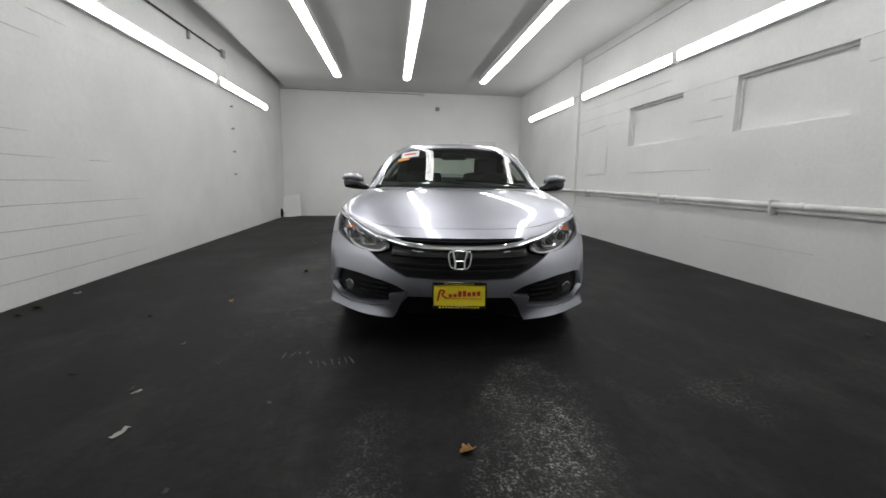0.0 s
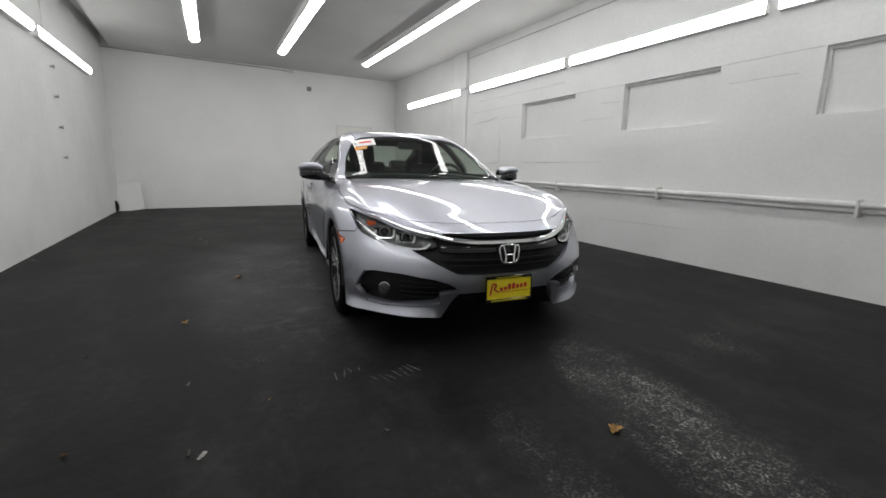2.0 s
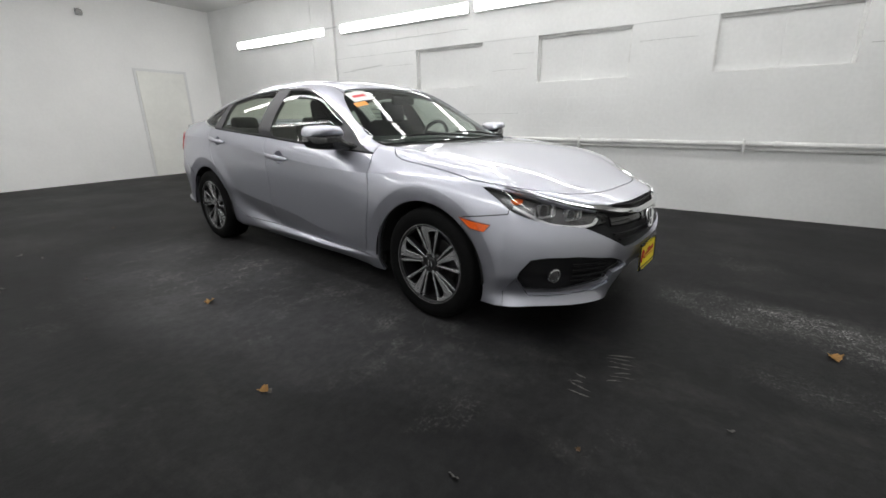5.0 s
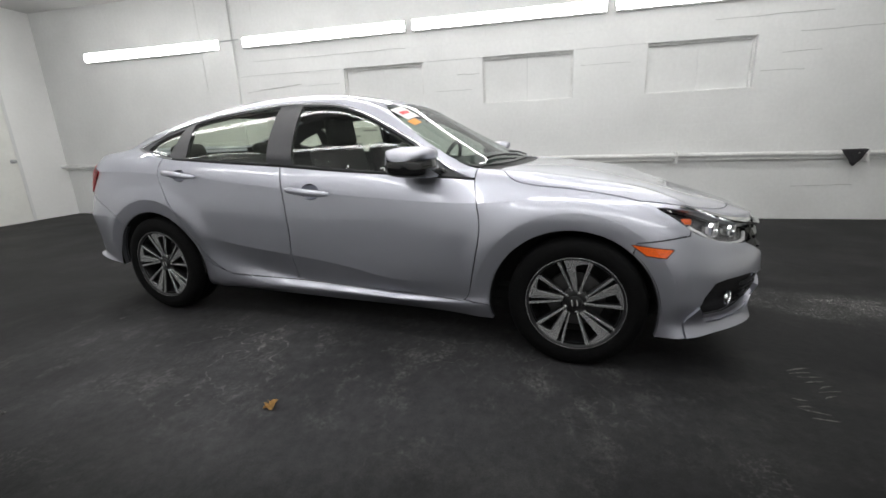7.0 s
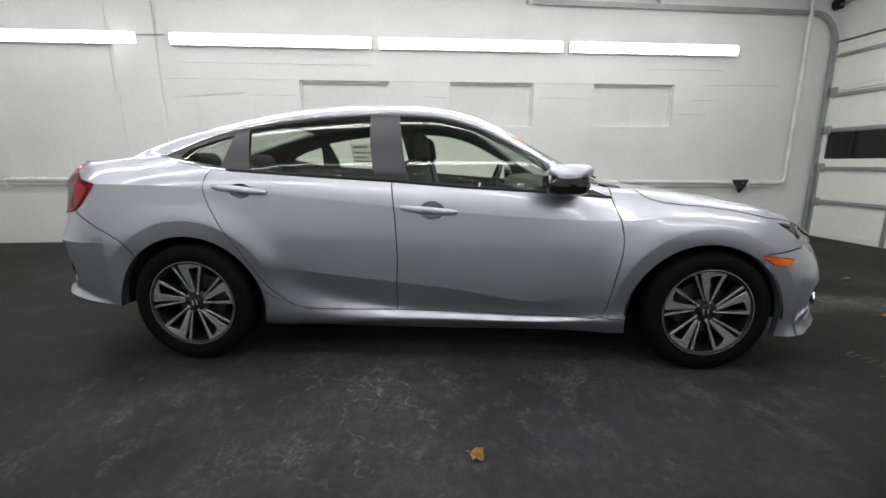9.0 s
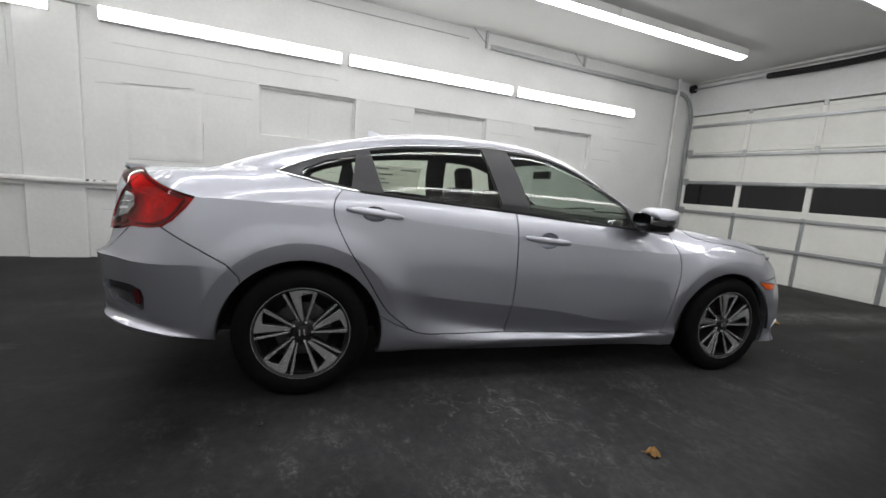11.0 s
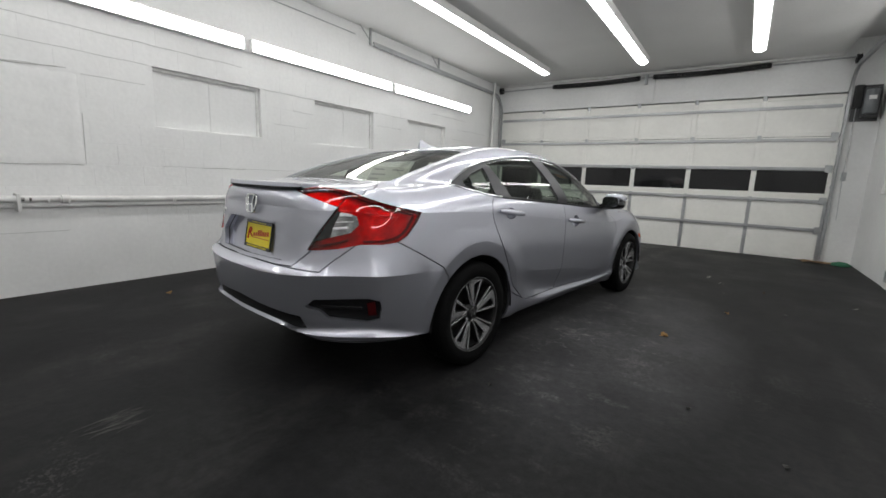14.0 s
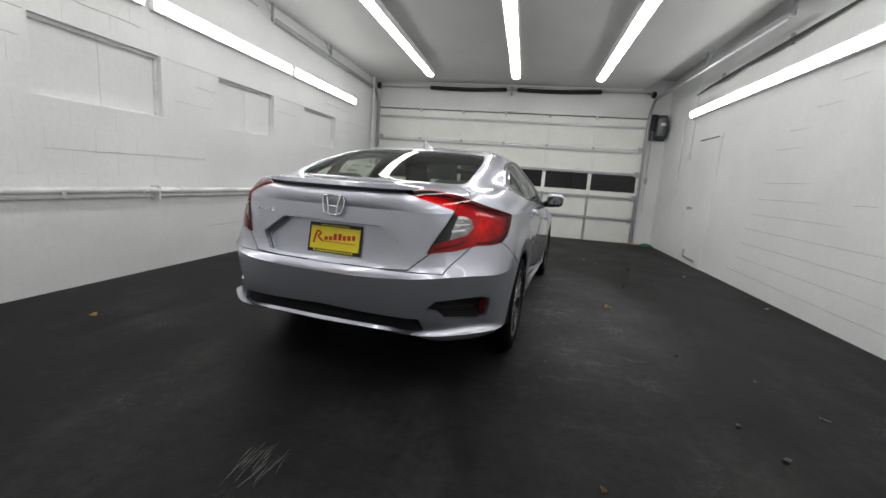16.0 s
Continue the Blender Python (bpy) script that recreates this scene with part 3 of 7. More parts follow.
def press(me, y_fore, fore, y_aft, aft, powers, edge):
    """Make one pressing of the top of the skin: its height a smooth function of the plan, eased in at the rim."""
    n = len(me.vertices)
    v = np.empty(n * 3)
    me.vertices.foreach_get("co", v)
    v = v.reshape(-1, 3)
    x, y = v[:, 0], np.abs(v[:, 1])
    rim = np.minimum(np.minimum(x - np.interp(y, y_fore, fore), np.interp(y, y_aft, aft) - x), (y_fore[-1] - y) * 1.5)
    top = (rim > 0) & (v[:, 2] > 0.68)
    terms = np.stack([x[top] ** a * y[top] ** b for a, b in powers], 1)
    fit = np.linalg.lstsq(terms, v[top, 2], rcond=None)[0]
    ease = np.clip(rim[top] / edge, 0, 1)
    d = terms @ fit - v[top, 2]
    v[top, 2] += ease * ease * (3 - 2 * ease) * d
    me.vertices.foreach_set("co", v.ravel())


def car_skin(level=3):
    """The body surface, passing through the cage's points."""
    pts, faces, creases = skin_cage()
    goal = np.array(pts)
    ctrl = goal.copy()
    for _ in range(4):
        me = subdivide(ctrl.tolist(), faces, creases, 1)
        got = np.array([v.co for v in me.vertices][:len(pts)])
        bpy.data.meshes.remove(me)
        ctrl += 0.9 * (goal - got)
    me = subdivide(ctrl.tolist(), faces, creases, level)
    fair(me)
    crown_doors(me)
    # the windscreen, the rear window, then the bonnet
    press(me, (0, .25, .45, .60), (2.37, 2.38, 2.41, 2.46), (0, .25, .45, .60), (3.14, 3.14, 3.12, 3.06), ((0, 0), (1, 0), (2, 0), (3, 0), (0, 2), (1, 2), (0, 4)), 0.04)
    press(me, (0, .25, .45, .58, .655, .685), (.405, .41, .435, .475, .53, .60), (0, .25, .44, .515, .578, .642, .677, .685), (1.12, 1.125, 1.135, 1.09, 1.0, .85, .70, .60),
          ((0, 0), (1, 0), (2, 0), (0, 2), (1, 2), (0, 4)), 0.03)
    press(me, (0, .25, .45, .58, .68), (-.70, -.68, -.60, -.48, -.36), (0, .25, .45, .60, .68), (.385, .39, .41, .40, .36),
          ((0, 0), (1, 0), (2, 0), (3, 0), (4, 0), (5, 0), (6, 0), (0, 2), (1, 2), (2, 2), (3, 2), (0, 4), (1, 4), (2, 4), (0, 6)), 0.09)
    me.update()
    return me


SKIN = car_skin()
# ---- the car: panels cut from the skin ----
from mathutils.bvhtree import BVHTree

SKINBM = bmesh.new()
SKINBM.from_mesh(SKIN)
SKINBM.faces.ensure_lookup_table()
SKIN.polygons.foreach_set("use_smooth", [True] * len(SKIN.polygons))
CORNERS = np.empty(len(SKIN.loops) * 3)
SKIN.corner_normals.foreach_get("vector", CORNERS)
CORNERS = CORNERS.reshape(-1, 3)
SKINTREE = BVHTree.FromBMesh(SKINBM)


def skin_normal(p, towards=None):
    """The outward normal of the skin near p, smooth but for the folds, on the side of the fold that another point lies on."""
    co, no, index, _ = SKINTREE.find_nearest(p if towards is None else p.lerp(towards, 0.08))
    n = Vector((0, 0, 0))
    first = SKIN.polygons[index].loop_start
    for k, v in enumerate(SKINBM.faces[index].verts):
        n += Vector(CORNERS[first + k]) / max((v.co - p).length, 1e-4) ** 2
    return n.normalized()


def on_skin(a, b, view="side"):
    """The point of the skin at a place in a view, with its normal."""
    start, d = {"side": ((a, 2.0, b), (0, -1, 0)), "top": ((a, b, 3.0), (0, 0, -1)), "front": ((-3.0, a, b), (1, 0, 0)),
                "rear": ((6.0, a, b), (-1, 0, 0)), "fcorner": ((a / 2 - 2, a / 2 + 2, b), (0.7071, -0.7071, 0)),
                "rcorner": ((a / 2 + 3, 3 - a / 2, b), (-0.7071, -0.7071, 0))}[view]
    hit = SKINTREE.ray_cast(Vector(start), Vector(d))
    p = hit[0] if hit[0] else SKINTREE.find_nearest(Vector(start) + Vector(d) * 2)[0]
    return p, skin_normal(p)


VIEWS = {"side": (lambda c: (c.x, c.z), Vector((0, 1, 0))), "top": (lambda c: (c.x, c.y), Vector((0, 0, 1))),
         "front": (lambda c: (c.y, c.z), Vector((-1, 0, 0))), "rear": (lambda c: (c.y, c.z), Vector((1, 0, 0))),
         "fcorner": (lambda c: (c.x + c.y, c.z), Vector((-0.7071, 0.7071, 0))),
         "rcorner": (lambda c: (c.x - c.y, c.z), Vector((0.7071, 0.7071, 0)))}


def plane_of(view, p, q):
    """A plane through the segment p-q along the view's direction."""
    d = VIEWS[view][1]
    lift = {"side": lambda a: Vector((a[0], 0, a[1])), "top": lambda a: Vector((a[0], a[1], 0)),
            "front": lambda a: Vector((0, a[0], a[1])), "rear": lambda a: Vector((0, a[0], a[1])),
            "fcorner": lambda a: Vector((a[0] / 2, a[0] / 2, a[1])), "rcorner": lambda a: Vector((a[0] / 2, -a[0] / 2, a[1]))}[view]
    a, b = lift(p), lift(q)
    return a, (b - a).cross(d).normalized()


def inside(poly, x, y):
    odd, n = False, len(poly)
    for i in range(n):
        (x1, y1), (x2, y2) = poly[i], poly[(i + 1) % n]
        if (y1 > y) != (y2 > y) and x < (x2 - x1) * (y - y1) / (y2 - y1) + x1:
            odd = not odd
    return odd


def smooth_line(pts, n=4):
    """A gently curved line through the points."""
    pts = [Vector(p) for p in pts]
    out = []
    for i in range(len(pts) - 1):
        p0, p1, p2, p3 = pts[max(i - 1, 0)], pts[i], pts[i + 1], pts[min(i + 2, len(pts) - 1)]
        for k in range(n):
            t = k / n
            out.append(tuple(0.5 * ((2 * p1) + (p2 - p0) * t + (2 * p0 - 5 * p1 + 4 * p2 - p3) * t * t + (3 * p1 - p0 - 3 * p2 + p3) * t ** 3)))
    out.append(tuple(pts[-1]))
    return out


def circle(cx, cy, r, n=56):
    return [(cx + r * math.cos(2 * math.pi * k / n), cy + r * math.sin(2 * math.pi * k / n)) for k in range(n)]


HALF = bmesh.new()
HALF.from_mesh(SKIN)
bmesh.ops.delete(HALF, geom=[f for f in HALF.faces if f.calc_center_median().y < 0], context="FACES")
TAG = HALF.faces.layers.int.new("tag")
NAMES = ["side_frame"]


def number(tag):
    if tag not in NAMES:
        NAMES.append(tag)
    return NAMES.index(tag)


def carve(line, view, where, closed=True):
    """Cut the half skin along a line drawn in a view."""
    flat, d = VIEWS[view]
    xs, ys = [p[0] for p in line], [p[1] for p in line]
    lo, hi = (min(xs) - 0.05, min(ys) - 0.05), (max(xs) + 0.05, max(ys) + 0.05)
    pool = set()
    for f in HALF.faces:
        c = f.calc_center_median()
        a, b = flat(c)
        if lo[0] < a < hi[0] and lo[1] < b < hi[1] and where(c, f.normal):
            pool.add(f)
    segs = list(zip(line, line[1:] + line[:1])) if closed else list(zip(line, line[1:]))
    for p, q in segs:
        x0, x1, y0, y1 = min(p[0], q[0]), max(p[0], q[0]), min(p[1], q[1]), max(p[1], q[1])
        near = []
        for f in pool:
            uv = [flat(v.co) for v in f.verts]
            if min(u for u, _ in uv) < x1 and max(u for u, _ in uv) > x0 and min(v for _, v in uv) < y1 and max(v for _, v in uv) > y0:
                near.append(f)
            elif (x1 - x0 < 1e-4 or y1 - y0 < 1e-4) and min(u for u, _ in uv) <= x1 and max(u for u, _ in uv) >= x0 and min(v for _, v in uv) <= y1 and max(v for _, v in uv) >= y0:
                near.append(f)
        if not near:
            continue
        co, no = plane_of(view, p, q)
        geom = set(near) | {e for f in near for e in f.edges} | {v for f in near for v in f.verts}
        got = bmesh.ops.bisect_plane(HALF, geom=list(geom), dist=0.0004, plane_co=co, plane_no=no)
        pool = {f for f in pool if f.is_valid} | {g for g in got["geom"] if isinstance(g, bmesh.types.BMFace)}


def assign(tag, poly, view, where):
    flat, k = VIEWS[view][0], number(tag)
    for f in HALF.faces:
        c = f.calc_center_median()
        if where(c, f.normal) and inside(poly, *flat(c)):
            f[TAG] = k


def region(tag, poly, view, where):
    carve(poly, view, where)
    assign(tag, poly, view, where)


SIDE = lambda c, n: c.y > 0.45 and n.y > 0.15
LOWSIDE = lambda c, n: c.y > 0.6 and c.z < 0.8
FRONT = lambda c, n: c.x < -0.2 and n.x < 0.2
REAR = lambda c, n: c.x > 3.05 and n.x > -0.2
TOP = lambda c, n: n.z > 0.2 and c.z > 0.7

BELT = [(.507, .901), (.668, .913), (.86, .929), (1.25, .950), (1.6, .975), (1.70, .981), (2.09, 1.003), (2.35, 1.019), (2.512, 1.031), (2.721, 1.066), (2.85, 1.093)]
CROWN = [(2.85, 1.093), (2.77, 1.130), (2.62, 1.193), (2.437, 1.243), (2.268, 1.275), (2.057, 1.301), (1.847, 1.317), (1.72, 1.325), (1.632, 1.323),
         (1.408, 1.311), (1.252, 1.276), (1.119, 1.225), (.968, 1.150), (.819, 1.066), (.681, .975), (.58, .925), (.507, .901)]
A_GAP = smooth_line([(.507, .901), (.492, .84), (.477, .79), (.460, .69), (.466, .61), (.478, .542), (.50, .42), (.522, .32), (.545, .287), (.575, .279)])
B_GAP = [(1.622, .9765), (1.604, .80), (1.594, .587), (1.607, .297)]
C_GAP = smooth_line([(2.024, .301), (2.09, .305), (2.148, .322), (2.22, .375), (2.301, .446), (2.397, .596), (2.5, .754), (2.555, .86), (2.574, .917), (2.574, .965), (2.56, 1.0), (2.535, 1.034)])
SILL_LINE = [(.575, .279), (1.13, .288), (1.607, .297), (2.024, .301)]
belt_line, crown_line = smooth_line(BELT, 3), smooth_line(CROWN, 3)


def belt_part(a, b):
    return [p for p in belt_line if a <= p[0] <= b]


number("front_fender")
region("front_fender", [(-.7, .10), (-.7, 1.0), (.30, 1.0), (.507, .98)] + A_GAP + [(.56, .10)], "side", lambda c, n: c.y > 0.3 and c.x < 0.7 and n.y > -0.1)
region("front_bumper", [(-1.2, .1), (-.2, .1), (-.235, .592), (-.245, .635), (-.40, .655), (-.46, .662), (-.46, .80), (-1.2, .80)], "side", lambda c, n: c.x < -0.1)
region("rear_bumper", [(2.9, .1), (4.0, .1), (4.0, .657), (3.60, .657), (3.45, .80), (3.33, .822), (3.03, .658), (2.98, .60)], "side", lambda c, n: c.x > 2.85)
region("side_sill", [(.40, .10), (.40, .27), (.545, .287)] + SILL_LINE + [(2.09, .305), (2.148, .322), (2.24, .360), (2.36, .425), (2.36, .10)], "side", LOWSIDE)
region("front_door", A_GAP + SILL_LINE[1:3] + B_GAP[::-1][1:] + belt_part(.55, 1.62)[::-1], "side", SIDE)
region("rear_door", B_GAP + SILL_LINE[3:] + C_GAP[1:] + belt_part(1.63, 2.52)[::-1], "side", SIDE)
region("window_frame", belt_line + crown_line[1:-1], "side", SIDE)
region("front_glass", [(.80, .936), (1.10, .953), (1.537, .981), (1.575, 1.15), (1.608, 1.313)] + smooth_line([(1.608, 1.313), (1.40, 1.301), (1.25, 1.267), (1.12, 1.217), (.97, 1.142), (.85, 1.074)], 3)[1:], "side", SIDE)
region("rear_glass", [(1.707, .992), (1.745, 1.17), (1.768, 1.313)] + smooth_line([(1.768, 1.313), (1.90, 1.305), (2.052, 1.291), (2.25, 1.266), (2.405, 1.239)], 3)[1:] + [(2.342, 1.031), (2.05, 1.012)], "side", SIDE)
region("quarter_glass", [(2.498, 1.045), (2.62, 1.064), (2.715, 1.080), (2.735, 1.092), (2.72, 1.118), (2.62, 1.165), (2.475, 1.207)], "side", SIDE)

# bonnet, screens, roof, boot
HOOD_SIDE = smooth_line([(.33, -.01), (.335, .25), (.36, .45), (.395, .60), (.40, .68), (.33, .77), (.20, .806), (.05, .818), (-.105, .822), (-.25, .820), (-.34, .806), (-.45, .75)])
HOOD_EDGE = smooth_line([(-.01, .724), (.195, .725), (.376, .728), (.46, .732), (.53, .739), (.60, .752), (.68, .768), (.754, .786), (.82, .81)])
carve(HOOD_SIDE, "top", TOP, closed=False)
carve(HOOD_EDGE, "front", FRONT, closed=False)


def across(line, x, axis=0):
    """The other coordinate of a line at x."""
    best = line[0][1 - axis]
    for p, q in zip(line, line[1:]):
        a, b = p[axis], q[axis]
        if min(a, b) <= x <= max(a, b) and a != b:
            best = p[1 - axis] + (q[1 - axis] - p[1 - axis]) * (x - a) / (b - a)
    return best


hood_poly = HOOD_SIDE + [(-.60, .70), (-.9, .6), (-1.2, -.01)]
for f in HALF.faces:
    c = f.calc_center_median()
    if c.x < 0.5 and inside(hood_poly, c.x, c.y) and c.z > across(HOOD_EDGE, c.y) and f.normal.z > 0.0:
        f[TAG] = number("hood")
SCREEN = [(.405, -.01), (.41, .25), (.435, .45), (.475, .58), (.53, .655), (.60, .685), (.70, .677), (.85, .642), (1.0, .578), (1.09, .515), (1.135, .44), (1.125, .25), (1.12, -.01)]
region("cowl", HOOD_SIDE[:17] + [(.44, .71), (.53, .70), (.62, .695), (.62, -.01)], "top", lambda c, n: n.z > 0.2 and c.z > 0.9 and c.x > 0.2 and c.x < 0.7)
region("roof", [(1.0, -.01), (1.0, .58), (1.09, .520), (1.20, .505), (1.65, .512), (2.1, .513), (2.44, .50), (2.55, .52), (2.55, -.01)], "top", lambda c, n: n.z > 0.2 and c.z > 1.2)
region("windshield", smooth_line(SCREEN, 3), "top", TOP)
region("rear_window", smooth_line([(2.455, -.01), (2.445, .25), (2.440, .44), (2.485, .515), (2.70, .553), (2.95, .566), (3.09, .564), (3.132, .52), (3.147, .40), (3.155, .2), (3.157, -.01)], 3), "top", lambda c, n: n.z > 0.2 and c.x > 2.2)
region("trunk_lid", [(3.157, -.01), (3.155, .2), (3.147, .40), (3.14, .47), (3.20, .555), (3.29, .63), (3.385, .668), (3.60, .68), (3.9, .6), (3.9, -.01)], "top", lambda c, n: c.x > 3.0 and c.z > 0.96 and n.z > 0.05)
region("trunk_lid", [(-.02, 1.2), (-.02, .656), (.074, .657), (.30, .659), (.447, .664), (.542, .75), (.585, .86), (.613, .93), (.626, .969), (.66, 1.01), (.60, 1.2)], "rear", lambda c, n: c.x > 3.3 and n.x > 0.1)

# lamps, grille and openings
GRILLE = [(-.02, .680), (.2, .681), (.36, .680), (.42, .664), (.58, .622), (.54, .585), (.43, .52), (.31, .457), (.15, .445), (-.02, .445)]
region("grille", GRILLE, "front", lambda c, n: c.x < -0.55 and n.x < 0)
region("headlight", smooth_line([(.50, .782), (.43, .777), (.20, .742), (.07, .714), (-.09, .682), (-.25, .660), (-.37, .641), (-.388, .612)], 3) +
       smooth_line([(-.33, .597), (-.20, .590), (-.02, .602), (.134, .626), (.306, .670), (.404, .728)], 3), "fcorner", FRONT)
region("fog_pocket", [(.29, .345), (.27, .385), (.20, .445), (.10, .455), (-.16, .450), (-.40, .428), (-.50, .405), (-.575, .366), (-.50, .345), (-.38, .290), (-.02, .268), (.2, .275), (.255, .29)], "fcorner", FRONT)
region("lower_intake", [(-.02, .338), (.30, .338), (.33, .30), (.40, .19), (.42, .12), (-.02, .12)], "front", FRONT)
region("front_blade", [(.30, .345), (.278, .329), (.192, .252), (.051, .246), (-.293, .259), (-.43, .285), (-.44, .345), (-.578, .365), (-.50, .28), (-.40, .16), (.37, .16), (.37, .27)], "fcorner", FRONT)
region("side_marker", [(-.222, .628), (-.394, .608), (-.366, .572), (-.287, .580)], "side", LOWSIDE)
TAIL = smooth_line([(3.20, 1.036), (3.08, 1.048), (2.957, 1.050), (2.80, 1.034), (2.62, .998), (2.42, .966), (2.31, .948)], 3) + [(2.34, .90), (2.40, .838), (2.46, .808), (2.56, .797), (2.71, .794), (2.87, .769), (3.075, .752), (2.91, .929), (2.868, .965)]
region("tail_lamp", TAIL, "rcorner", REAR)
region("tail_dark", [(2.877, .948), (2.855, .943), (2.895, .882), (2.925, .818), (3.035, .795), (2.912, .920)], "rcorner", REAR)
region("tail_clear", [(2.855, .943), (2.746, .927), (2.727, .884), (2.787, .844), (2.925, .818), (2.895, .882)], "rcorner", REAR)
region("plate_recess", [(-.02, .862), (.285, .862), (.42, .770), (.36, .685), (-.02, .678)], "rear", REAR)
region("bumper_pocket", [(3.085, .479), (3.021, .517), (2.648, .530), (2.575, .515), (2.565, .480), (2.577, .421), (2.654, .41), (2.926, .428), (2.986, .465)], "rcorner", REAR)
region("valance", [(-.02, .446), (.44, .428), (.52, .423), (.547, .366), (.45, .352), (-.02, .354)], "rear", lambda c, n: c.x > 3.4)
region("arch_void", circle(.025, .292, .387), "side", LOWSIDE)
region("arch_void", circle(2.698, .302, .384), "side", LOWSIDE)

CUPS = {"front": (1.417, .836, .058, .043), "rear": (2.383, .923, .056, .034)}
for which, (cx, cz, ra, rb) in CUPS.items():
    region("handle_opening", [(cx + ra * (x - cx), cz + rb * (z - cz)) for x, z in circle(cx, cz, 1.0, 28)], "side", SIDE)


ARCHES = ((.025, .292), (2.698, .302))
LIP = 0.468   # radius of the fold round a wheel opening


def arch_relief(p, inner):
    """How far the bodyside stands out round a wheel opening, and the slope of it: a swell that ends in a fold, then a chamfer."""
    if p.y < 0.70 or p.z > 0.86 or p.x < -0.46 or p.x > 3.14:
        return 0.0, None
    for cx, cz in ARCHES:
        rx, rz = p.x - cx, p.z - cz
        d = math.hypot(rx, rz)
        if d < 0.60:
            if inner:
                out, slope = 0.010 - (LIP - d) * 0.15, 0.15
            else:
                f = min(1.0, max(0.0, (0.60 - d) / (0.60 - LIP)))
                out, slope = 0.010 * f * f * (3 - 2 * f), -0.010 * 6 * f * (1 - f) / (0.60 - LIP)
            return out, Vector((rx / d * slope, 0, rz / d * slope))
    return 0.0, None


for cx, cz in ARCHES:
    carve(circle(cx, cz, LIP, 72), "side", LOWSIDE)


def within_lip(c):
    return any(math.hypot(c.x - cx, c.z - cz) < LIP for cx, cz in ARCHES)


def panel(tag, name, mat, parent, label="", mirror=0, lift=0.0, gap=0.0029, skirt=0.014, spread=False):
    """One panel as a mesh of its own. mirror: 0 this side, 1 the other, 2 both joined over the centre line."""
    ks = [number(t) for t in (tag if isinstance(tag, (list, tuple)) else [tag])]
    faces = [f for f in HALF.faces if f[TAG] in ks]
    chosen = set(faces)
    verts = {}
    pos, nor = [], []
    for f in faces:
        for v in f.verts:
            if v not in verts:
                verts[v] = len(pos)
                out, _ = arch_relief(v.co, within_lip(v.co))
                pos.append(v.co + Vector((0, out, 0)))
                nor.append(skin_normal(v.co))
    rim, push = [], {}
    for f in faces:
        for l in f.loops:
            e = l.edge
            if sum(1 for g in e.link_faces if g in chosen) == 1 and not (abs(l.vert.co.y) < 1e-4 and abs(l.link_loop_next.vert.co.y) < 1e-4):
                a, b = l.vert, l.link_loop_next.vert
                rim.append((verts[a], verts[b]))
                d = f.normal.cross(b.co - a.co)
                if d.length > 1e-9:
                    for v in (a, b):
                        push.setdefault(verts[v], []).append(d.normalized())
    base = [p.copy() for p in pos]
    for i, ds in push.items():
        d = sum(ds, Vector((0, 0, 0)))
        if d.length > 1e-6:
            base[i] = pos[i] + d.normalized() * gap
    loops, poly, split = [], [], []
    allpos = []
    for side in ((0,), (1,), (0, 1))[mirror]:
        off = len(allpos)
        sy = -1 if side else 1
        for p, n in zip(base, nor):
            q = p + n * lift
            allpos.append((q.x, q.y * sy, q.z))
        ring = {}
        for i in push:
            q = base[i] + nor[i] * (lift - skirt)
            ring[i] = len(allpos)
            allpos.append((q.x, q.y * sy, q.z))
        for f in faces:
            ids = [verts[v] for v in f.verts]
            if side:
                ids = ids[::-1]
            poly.append([off + i for i in ids])
            mid = f.calc_center_median()
            inner = within_lip(mid)
            for v in (reversed(f.verts) if side else f.verts):
                nn = skin_normal(v.co, mid)
                _, tilt = arch_relief(v.co, inner)
                if tilt is not None:
                    nn = (nn - tilt).normalized()
                split.append((nn.x, nn.y * sy, nn.z))
        for a, b in rim:
            quad = [off + b, off + a, ring[a], ring[b]]
            if side:
                quad = quad[::-1]
            poly.append(quad)
            n = (base[b] - base[a]).cross(nor[a])
            n = n.normalized() if n.length > 1e-9 else nor[a]
            split += [(n.x, n.y * sy, n.z)] * 4
    me = bpy.data.meshes.new(name)
    me.from_pydata(allpos, [], poly)
    me.materials.append(mat)
    me.polygons.foreach_set("use_smooth", [True] * len(me.polygons))
    me.normals_split_custom_set(split)
    ob = new(name, me)
    ob.parent = parent
    if label:
        ob["label"] = label
    return ob


def ribbon(points, normals, width, height, closed=False, taper=None):
    """A rounded strip that lies along points on a surface."""
    bm = bmesh.new()
    rings, n = [], len(points)
    prof = [(-1, -0.6), (-1, 0.35), (-0.75, 0.85), (0, 1.0), (0.75, 0.85), (1, 0.35), (1, -0.6)]
    for i, (p, no) in enumerate(zip(points, normals)):
        a = points[i - 1] if (i or closed) else p
        c = points[(i + 1) % n] if (i + 1 < n or closed) else p
        side = (c - a).normalized().cross(no).normalized()
        k = taper[i] if taper else 1.0
        rings.append([bm.verts.new(p + side * (x * width * 0.5 * k) + no * (y * height)) for x, y in prof])
    for i in range(n if closed else n - 1):
        a, c = rings[i], rings[(i + 1) % n]
        for k in range(len(prof) - 1):
            bm.faces.new((a[k], a[k + 1], c[k + 1], c[k]))
    if not closed:
        bm.faces.new(rings[0])
        bm.faces.new(rings[-1][::-1])
    bmesh.ops.recalc_face_normals(bm, faces=bm.faces)
    return bm


def flipped(bm):
    """The same mesh on the car's other side."""
    out = bm.copy()
    for v in out.verts:
        v.co.y *= -1
    bmesh.ops.reverse_faces(out, faces=out.faces)
    return out


